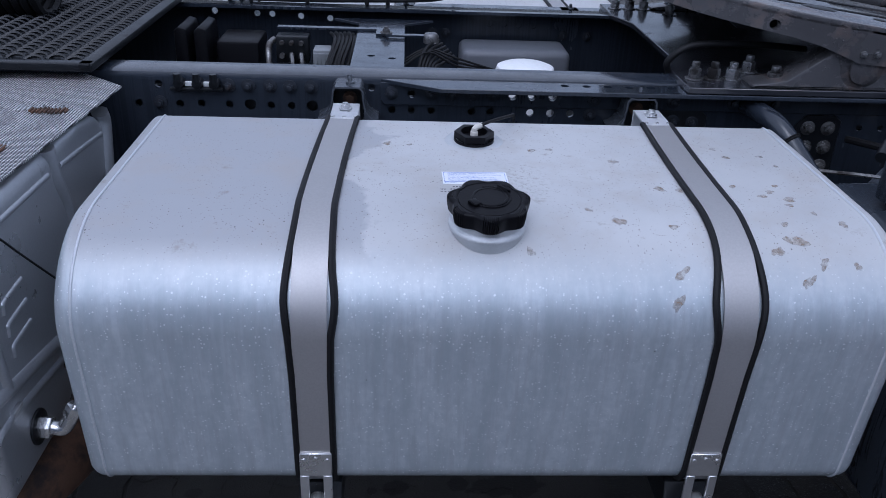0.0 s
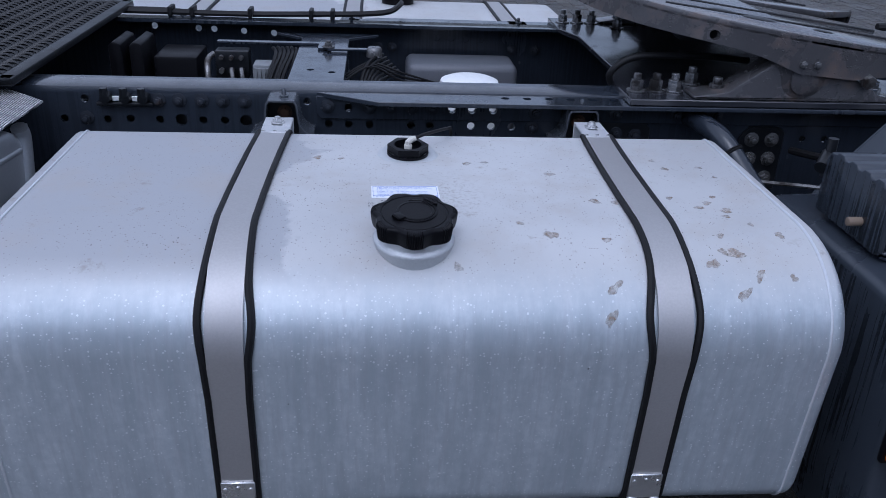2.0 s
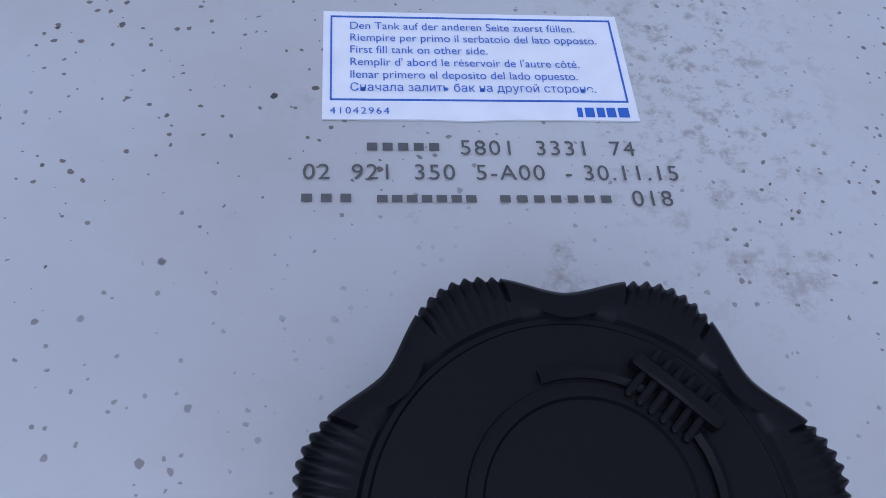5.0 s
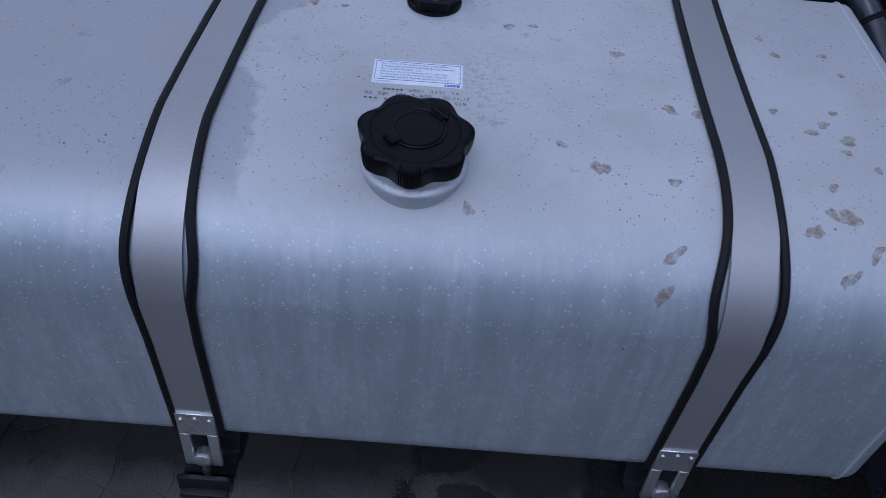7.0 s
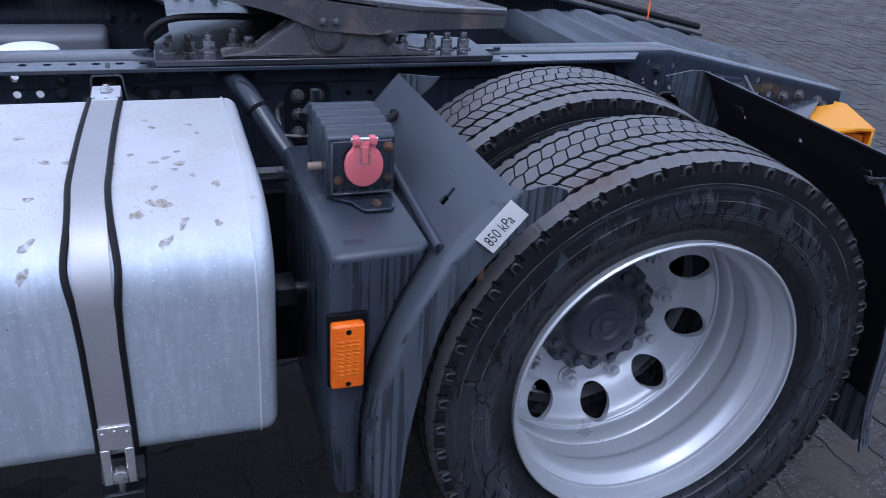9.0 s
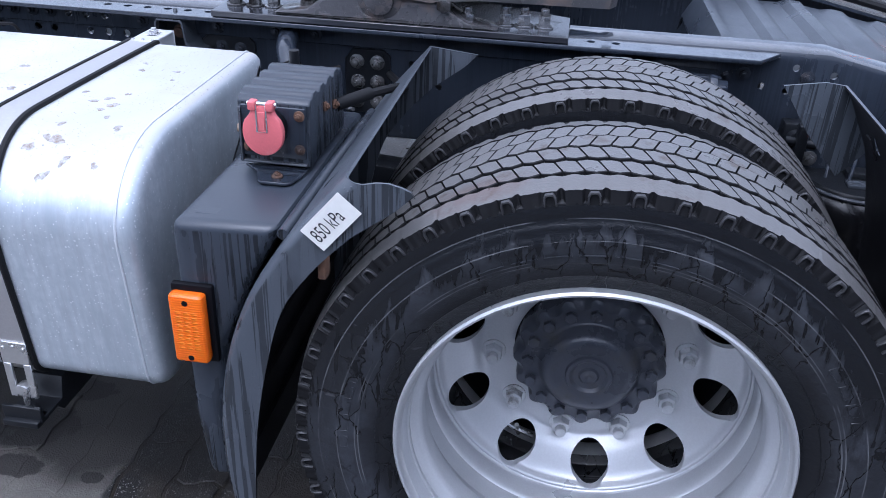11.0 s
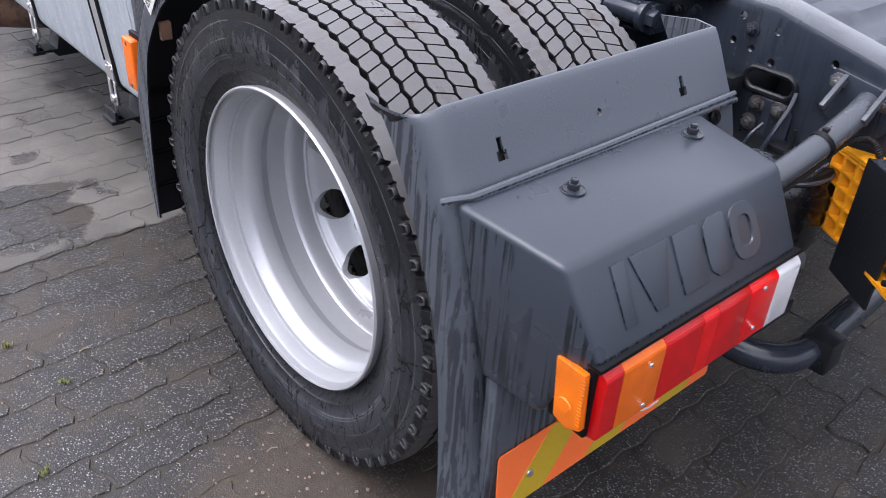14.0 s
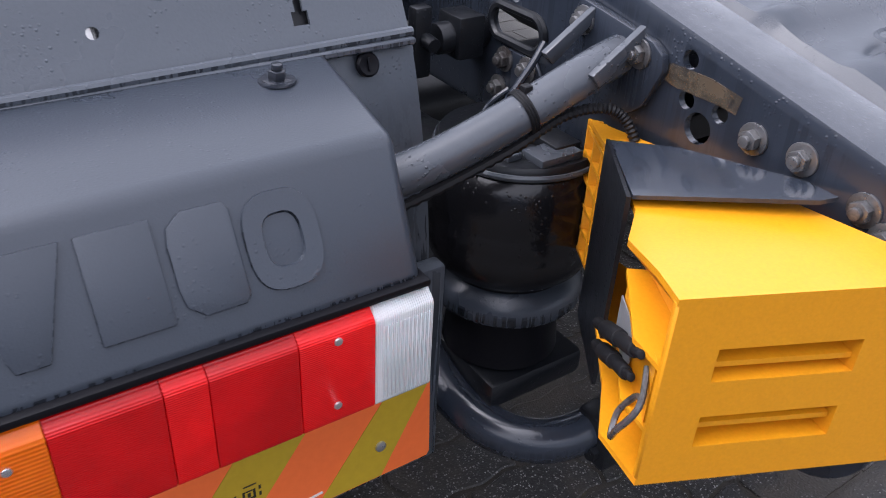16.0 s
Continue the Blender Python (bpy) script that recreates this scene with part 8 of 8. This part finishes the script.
cyl(bm, nut + Vector((0.031, 0.004, 0.020)), nut + Vector((0.041, 0.007, 0.038)), 0.0150, 6, bev=0.001)
tube(bm, smooth_path([nut + Vector((0.040, 0.007, 0.036)), nut + Vector((0.047, 0.014, 0.052)), nut + Vector((0.047, 0.10, 0.075))], 5), 0.006, 10)
part("elbow_fitting", bm, surface("bright_fitting", (0.72, 0.72, 0.72), 0.20, 0.9, 0.1, 40), sil, "bright metal elbow fitting")
bm = bmesh.new()
cyl(bm, (SXF - 0.01, 0.022, 0.522), (SXF + 0.012, 0.022, 0.522), 0.013, 14, bev=0.001)
part("sensor", bm, M_RUST, sil)


def woven(name):
    """Dimpled aluminium heat shield sheet: a fine square weave of bosses, with rust bleeding through in places."""
    m, n, l, p = material(name)
    co = n.new("ShaderNodeTexCoord")
    hs = []
    for d in ("X", "Y"):
        w = n.new("ShaderNodeTexWave")
        w.bands_direction = d
        w.inputs["Scale"].default_value = 58.0
        l.new(co.outputs["Object"], w.inputs["Vector"])
        hs.append(w.outputs["Fac"])
    h = mix(n, l, 1.0, hs[0], hs[1], "MULTIPLY")
    col = mix(n, l, ramp(n, l, h, [(0.06, 0.0), (0.34, 1.0)]), (0.045, 0.045, 0.05), (0.80, 0.80, 0.80))
    rust = ramp(n, l, noise_tex(n, l, 7, 5, rough=0.6), [(0.62, 0.0), (0.72, 0.7)])
    col = mix(n, l, rust, col, (0.13, 0.06, 0.05))
    l.new(col, p.inputs["Base Color"])
    p.inputs["Metallic"].default_value = 0.35
    p.inputs["Roughness"].default_value = 0.38
    bump(n, l, p, h, 1.0, 0.003)
    return m


shield = thing("heat_shield", (-2.3, 0.2, 0.88), "dimpled aluminium heat shield over the silencer, rust-stained", "heat shield")
bm = bmesh.new()
grid = []
for i in range(31):
    v = i / 30
    row = []
    for j in range(31):
        u = j / 30
        y = -0.30 + 0.795 * v
        edge = -2.000 + 0.058 * (y + 0.07) - 1.25 * max(0.0, y - 0.418) - 0.02 * max(0.0, y - 0.38)
        x = -3.0 + (edge + 3.0) * u
        z = 0.899 - 0.35 * max(0, -0.10 - y) ** 1.5 + 0.004 * math.sin(14 * u + 6 * v) * (1 - u)
        row.append(bm.verts.new((x, y, z)))
    grid.append(row)
for i in range(30):
    for j in range(30):
        bm.faces.new((grid[i][j], grid[i][j + 1], grid[i + 1][j + 1], grid[i + 1][j]))
res = bmesh.ops.extrude_face_region(bm, geom=list(bm.faces))
bmesh.ops.translate(bm, verts=[v for v in res["geom"] if isinstance(v, bmesh.types.BMVert)], vec=(0, 0, -0.003))
part("sheet", bm, woven("woven_heat_shield"), shield)
bm = bmesh.new()
rnd = random.Random(8)
for x, y in ((-2.065, 0.262), (-2.085, 0.070)):
    for i in range(13):
        box(bm, x - 0.045 + 0.0068 * i, x - 0.0415 + 0.0068 * i, y - 0.014 + rnd.uniform(-0.005, 0.005), y + 0.010 + rnd.uniform(-0.005, 0.005), 0.8985, 0.9025, 0.001, 1)
part("torn_weave", bm, M_ZINC, shield, kind="stuff")
bm = bmesh.new()
for x, y in ((-2.052, 0.256), (-2.080, 0.066)):
    for i in range(10):
        box(bm, x - 0.030 + 0.0068 * i, x - 0.0265 + 0.0068 * i, y - 0.020 + rnd.uniform(-0.005, 0.005), y + 0.004 + rnd.uniform(-0.005, 0.005), 0.8990, 0.9034, 0.001, 1)
part("rusted_weave", bm, M_RUST, shield, kind="stuff")
beam = thing("exhaust_pipe", (-2.05, -0.05, 0.30), "brown rusty exhaust pipe below the silencer", "exhaust pipe")
bm = bmesh.new()
tube(bm, smooth_path([(-2.22, -0.235, 0.345), (-2.10, -0.115, 0.345), (-2.04, 0.02, 0.345), (-2.03, 0.20, 0.35), (-2.03, 0.45, 0.36)], 8), 0.078, 28)
cyl(bm, (-2.03, 0.20, 0.35), (-2.03, 0.20, 0.45), 0.05, 20)
part("pipe", bm, M_RUST, beam)

# ---- things between the rails ----
valve = thing("valve_block", (-1.71, 1.0, 0.80), "black air valve block with brass-grey pipes between the rails", "valve block")
bm = bmesh.new()
box(bm, -1.757, -1.672, 1.00, 1.05, 0.80, 0.870, 0.004)
part("block", bm, M_DARK, valve)
bm = bmesh.new()
for x in (-1.74, -1.715, -1.69):
    cyl(bm, (x, 0.998, 0.855), (x, 0.985, 0.855), 0.006, 10)
    cyl(bm, (x, 0.998, 0.822), (x, 0.980, 0.822), 0.007, 6)
part("port_fitting", bm, M_BOLT, valve, kind="stuff")
bm = bmesh.new()
tube(bm, smooth_path([(-1.762, 1.02, 0.858), (-1.775, 1.0, 0.845), (-1.772, 0.97, 0.80), (-1.765, 0.95, 0.72)]), 0.008, 10)
for x in (-1.715, -1.69):
    tube(bm, smooth_path([(x, 0.985, 0.83), (x + 0.004, 0.97, 0.80), (x + 0.004, 0.96, 0.72)]), 0.0055, 8)
part("pipework", bm, M_BOLT, valve, "grey metal pipes", kind="stuff")
bm = bmesh.new()
box(bm, -1.655, -1.61, 0.93, 0.99, 0.80, 0.850, 0.003, m=Matrix.Translation((0, 0.01, 0)))
for k in range(4):
    box(bm, -1.650 + 0.010 * k, -1.643 + 0.010 * k, 0.925, 0.93, 0.81, 0.845)
part("connector", bm, surface("grey_connector", (0.20, 0.21, 0.22), 0.5, 0, 0.15, 40), valve)
arm = thing("steel_arm", (-1.55, 1.03, 0.86), "painted steel linkage bar over the crossmember", "linkage bar")
bm = bmesh.new()
box(bm, -1.757, -1.492, 1.040, 1.062, 0.880, 0.886, 0.001, 1)
prism(bm, [(-1.495, 0.886), (-1.478, 0.886), (-1.462, 0.8875), (-1.462, 0.8825), (-1.480, 0.881), (-1.495, 0.880)], "y", 0.985, 1.062)
box(bm, -1.470, -1.352, 0.965, 0.985, 0.8835, 0.889, 0.001, 1)
part("bar", bm, M_PAINT, arm)
again("bolt", BOLT_M, arm, Matrix.Translation((-1.468, 0.985, 0.889)))
bm = bmesh.new()
lathe(bm, [(0.870, 0.020), (0.888, 0.020), (0.894, 0.016), (0.894, 0.0)], 20, (-1.352, 0.972, 0), "z")
part("end_boss", bm, M_BOLT, arm)
loom = thing("cable_loom", (-1.38, 0.92, 0.78), "loom of black and grey cables between the rails", "cables")
bm = bmesh.new()
rnd = random.Random(3)
for k in range(8):
    o = rnd.uniform(-0.012, 0.012)
    bm = bmesh.new()
    tube(bm, smooth_path([(-1.62 + 0.012 * k, 1.10 + o, 0.86), (-1.60 + 0.010 * k, 0.98 + o, 0.868), (-1.615 + 0.010 * k, 0.86, 0.83 + o), (-1.63 + 0.01 * k, 0.80, 0.74)], 5), 0.005, 6)
    part("cable", bm, M_RUBBER, loom)
for k in range(6):
    o = 0.008 * k
    bm = bmesh.new()
    tube(bm, smooth_path([(-1.33 + o, 0.99, 0.872 - o), (-1.365 + o, 0.92, 0.868 - o), (-1.385 + o, 0.85, 0.83), (-1.39 + o, 0.80, 0.76)], 5), 0.0045, 6)
    part("cable", bm, M_RUBBER, loom)
for k in range(3):
    bm = bmesh.new()
    tube(bm, smooth_path([(-1.42, 0.85 + 0.03 * k, 0.84), (-1.36, 0.90 + 0.02 * k, 0.862), (-1.28, 0.93, 0.82 + 0.01 * k), (-1.18, 0.98, 0.80)], 5), 0.003, 6)
    part("cable", bm, M_RUBBER, loom)
res_tank = thing("air_reservoir", (-1.11, 1.16, 0.64), "dark grey rounded reservoir tucked inside the far rail", "reservoir")
bm = bmesh.new()
box(bm, -1.262, -0.955, 1.10, 1.255, 0.62, 0.822, 0.02, 3)
part("body", bm, surface("dusty_dark_plastic", (0.10, 0.105, 0.12), 0.5, 0, 0.12, 6, 200, 0.2, drops=0.6), res_tank)
dome = thing("filter_bowl", (-1.12, 0.82, 0.62), "white domed filter cap between the rails", "filter")
bm = bmesh.new()
lathe(bm, [(0.60, 0.0), (0.60, 0.075), (0.835, 0.075), (0.848, 0.070), (0.854, 0.055), (0.856, 0.03), (0.8565, 0.0)], 40, (-1.12, 0.84, 0), "z")
part("bowl", bm, M_WHITE, dome)
part("bracket", box(bmesh.new(), -1.14, -1.10, 0.90, 1.106, 0.64, 0.68, 0.003), M_DARK, dome)
for k, x in enumerate((-1.99, -1.94)):
    post = thing("battery_post", (x, 1.0, 0.64), "ribbed black box added in the dark space between the rails", "plastic case", "plastic cases")
    bm = bmesh.new()
    prism(bm, [(x - 0.018, 0.64), (x - 0.018, 0.885), (x - 0.006, 0.896), (x + 0.012, 0.890), (x + 0.016, 0.86), (x + 0.016, 0.64)], "y", 0.96, 1.10, 0.004, 2)
    part("case", bm, M_BLACK, post)
# added black box where the space between the rails is only dark
case = thing("battery_case", (-1.86, 1.05, 0.62), "black box added in the dark space between the rails", "plastic case", "plastic cases")
bm = bmesh.new()
box(bm, -1.91, -1.80, 0.99, 1.14, 0.62, 0.855, 0.008)
part("case", bm, M_BLACK, case)

# junction block on the rail, left of the tank bracket
junc = thing("pipe_junction", (-1.88, 0.50, 0.88), "row of black pipe fittings in a slot of the chassis rail", "pipe fitting")
bm = bmesh.new()
for x in (-1.885, -1.847, -1.812):
    cyl(bm, (x, RAIL_Y - 0.022, 0.883), (x, RAIL_Y + 0.004, 0.883), 0.0105, 12, bev=0.001)
    cyl(bm, (x, RAIL_Y - 0.022, 0.888), (x, RAIL_Y - 0.022, 0.905), 0.008, 6)
box(bm, -1.905, -1.795, RAIL_Y - 0.014, RAIL_Y - 0.001, 0.866, 0.873, 0.002)
part("pipe_fitting", bm, M_DARK, junc, kind="stuff")
bm = bmesh.new()
for x0, x1 in ((-1.875, -1.857), (-1.837, -1.822)):
    box(bm, x0, x1, RAIL_Y - 0.006, RAIL_Y - 0.001, 0.874, 0.884, 0.001, 1)
part("bright_clip", bm, M_WHITE, junc, kind="stuff")

# cables clipped along the far rail, and the far filler's hoses
loom2 = thing("cable_loom", (-1.6, 1.31, 0.91), "black cables clipped along the far chassis rail", "cables")
bm = bmesh.new()
for k in range(4):
    o = 0.008 * k
    bm = bmesh.new()
    tube(bm, smooth_path([(-2.3, 1.26 + o, 0.913), (-1.99, 1.27 + o, 0.914 + 0.004 * (k % 2)), (-1.856, 1.275 + o, 0.912), (-1.70, 1.285 + o, 0.910), (-1.53, 1.28 + o, 0.915), (-1.40, 1.285 + o, 0.918), (-1.31, 1.30 + o, 0.924), (-1.275, 1.34 + o, 0.94), (-1.27, 1.45, 0.93)], 6), 0.0065, 6)
    part("cable", bm, M_RUBBER, loom2)
for x in (-1.92, -1.86, -1.70, -1.53, -1.47):
    part("clip", box(bmesh.new(), x - 0.006, x + 0.006, 1.262, 1.315, 0.905, 0.930, 0.002, 1), M_RUBBER, loom2)
whip = thing("marker_rod", (0.80, 1.30, 0.80), "thin orange-red flexible marker rod", "marker rod")
bm = bmesh.new()
cyl(bm, (0.80, 1.26, 0.78), (0.80, 1.26, 1.30), 0.0035, 10)
part("rod", bm, M_ORANGE, whip)
arm2 = thing("far_edge_strip", (0.6, 1.33, 0.80), "black rubber edge strip on the far rail", "edge strip")
bm = bmesh.new()
tube(bm, smooth_path([(0.15, 1.27, 0.925), (0.42, 1.27, 0.925), (0.60, 1.27, 0.885), (0.80, 1.27, 0.842), (1.02, 1.27, 0.795)], 6), 0.012, 8)
part("strip", bm, M_RUBBER, arm2)

# hanging bolt group on the rail beyond the inner tyre
joint = thing("spring_shackle", (0.15, 0.47, 0.84), "grey steel bolted bracket joint under the rail", "bracket")
bm = bmesh.new()
cyl(bm, (0.10, 0.45, 0.835), (0.19, 0.45, 0.835), 0.022, 20, bev=0.003)
cyl(bm, (0.185, 0.45, 0.835), (0.20, 0.45, 0.835), 0.030, 24, bev=0.002)
cyl(bm, (0.20, 0.45, 0.835), (0.222, 0.45, 0.835), 0.019, 6, bev=0.002)
box(bm, 0.09, 0.21, 0.45, RAIL_Y, 0.80, 0.86, 0.004)
part("joint", bm, M_PAINT, joint)

# ---- paving blocks, last ----
PX, PY, GAP = 0.1095, 0.206, 0.0075


def paver_outline(n_long, n_end):
    """An interlocking block: gently waved long sides along y, S-shaped ends."""
    hx, hy, wave, bend = PX / 2 - GAP / 2, PY / 2 - GAP / 2, 0.0052, 0.0100
    def side(y):
        return wave * math.sin(4 * math.pi * y / PY)
    def end(x):
        return bend * math.sin(math.pi * x / hx)
    out = [(hx + side(y), y) for y in (-hy + 2 * hy * k / n_long for k in range(n_long))]
    out += [(x, hy + end(x)) for x in (hx - 2 * hx * k / n_end for k in range(n_end))]
    out += [(-hx + side(y), y) for y in (hy - 2 * hy * k / n_long for k in range(n_long))]
    out += [(x, -hy + end(x)) for x in (-hx + 2 * hx * k / n_end for k in range(n_end))]
    return out


def paver_mesh(n_long, n_end, steps):
    out = paver_outline(n_long, n_end)
    vs, fs, n = [], [], len(out)
    for z, k in steps:
        vs += [(x * k, y * (1 - (1 - k) * 0.5), z) for x, y in out]
    for r in range(len(steps) - 1):
        for i in range(n):
            fs.append((r * n + i, r * n + (i + 1) % n, (r + 1) * n + (i + 1) % n, (r + 1) * n + i))
    fs.append(tuple(range((len(steps) - 1) * n, len(steps) * n)))
    return vs, fs


qv, qf = paver_mesh(4, 2, ((-0.006, 1.0), (0.0, 0.97)))
pv, pf = paver_mesh(8, 5, ((-0.010, 1.0), (-0.0028, 0.995), (0.0, 0.958)))
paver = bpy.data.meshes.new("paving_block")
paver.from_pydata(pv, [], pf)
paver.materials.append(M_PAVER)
rnd = random.Random(11)
kinds = {True: (np.array(pv), pf), False: (np.array(qv), qf)}
far_v, far_f, total = [], [], 0
count = 0
for i in range(-40, 110):
    for j in range(-14, 50):
        x = -0.223 + PX * i
        y = -0.423 + PY * j + (PY / 2 if i % 2 else 0.0) - 0.005 * ((i + 14) % 20 - 14)
        if x > 4 and y < -1:
            continue
        tip = Euler((rnd.uniform(-0.006, 0.006), rnd.uniform(-0.008, 0.008), rnd.uniform(-0.014, 0.014)))
        m = Matrix.Translation((x, y, GROUND + rnd.uniform(-0.0025, 0.001))) @ tip.to_matrix().to_4x4()
        if -1.75 < x < 1.15 and -1.05 < y < -0.24 or (0.45 < x < 1.2 and -0.24 < y < 0.5 and count < 298):
            if count < 298:
                count += 1
                again("paving_block", paver, ground, m)
                continue
        verts, faces = kinds[-2.6 < x < 1.9 and -1.7 < y < 0.9]
        far_v.append(verts @ np.array(m.to_3x3()).T + np.array(m.translation))
        far_f += [tuple(a + total for a in f) for f in faces]
        total += len(verts)
me = bpy.data.meshes.new("paving")
me.from_pydata(np.concatenate(far_v).tolist(), [], far_f)
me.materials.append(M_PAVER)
paving = new("paving", me)
paving.parent = ground
tagged(paving, kind="stuff")

# grass and moss in the joints, and a few dead twigs
bm = bmesh.new()
rnd = random.Random(21)
for gx, gy in ((-0.62, -0.66), (-0.50, -0.78), (-0.30, -0.86), (-0.42, -0.60), (-0.73, -0.78), (-0.18, -0.72), (0.02, -0.80), (-0.86, -0.70), (0.20, -0.63), (0.55, -0.52), (0.75, -0.42), (0.92, -0.20), (-0.60, -0.90)):
    for k in range(22):
        a, r, h = rnd.uniform(0, 6.28), rnd.uniform(0, 0.013), rnd.uniform(0.004, 0.013)
        bx, by = gx + r * math.cos(a), gy + r * math.sin(a)
        lx, ly = rnd.uniform(-0.010, 0.010), rnd.uniform(-0.010, 0.010)
        side = Vector((-ly, lx, 0)).normalized() * 0.0011
        p, q, t = Vector((bx, by, GROUND - 0.002)), Vector((bx + lx * 0.5, by + ly * 0.5, GROUND + h)), Vector((bx + lx, by + ly, GROUND + h * 0.8))
        vs = [bm.verts.new(v) for v in (p - side, p + side, q + side * 0.8, q - side * 0.8, t)]
        bm.faces.new((vs[0], vs[1], vs[2], vs[3]))
        bm.faces.new((vs[3], vs[2], vs[4]))
grass = part("grass_tuft", bm, surface("joint_grass", (0.16, 0.17, 0.035), 0.6, 0, 0.3, 40), ground, kind="stuff")
bm = bmesh.new()
for k in range(46):
    x, y, a, s = rnd.uniform(-0.95, 1.1), rnd.uniform(-1.0, -0.32), rnd.uniform(0, 6.28), rnd.uniform(0.004, 0.013)
    tube(bm, [(x, y, GROUND + 0.002), (x + s * math.cos(a), y + s * math.sin(a), GROUND + 0.003), (x + 2 * s * math.cos(a + 0.4), y + 2 * s * math.sin(a + 0.4), GROUND + 0.002)], 0.0012, 5)
for k in range(120):
    x, y, s = rnd.uniform(-0.95, 1.2), rnd.uniform(-1.0, -0.3), rnd.uniform(0.0015, 0.0045)
    bmesh.ops.create_icosphere(bm, subdivisions=1, radius=s, matrix=Matrix.Translation((x, y, GROUND + s * 0.4)) @ Matrix.Diagonal((1.0, 0.7, 0.6, 1)))
for k in range(90):
    x, y, s = 0.2 + rnd.gauss(0, 0.13), -0.36 + rnd.gauss(0, 0.08), rnd.uniform(0.0015, 0.0055)
    bmesh.ops.create_icosphere(bm, subdivisions=1, radius=s, matrix=Matrix.Translation((x, y, GROUND + s * 0.3)) @ Matrix.Diagonal((1.0, 0.8, 0.6, 1)))
part("twig_litter", bm, surface("litter", (0.22, 0.17, 0.12), 0.7, 0, 0.5, 50), ground, kind="stuff")
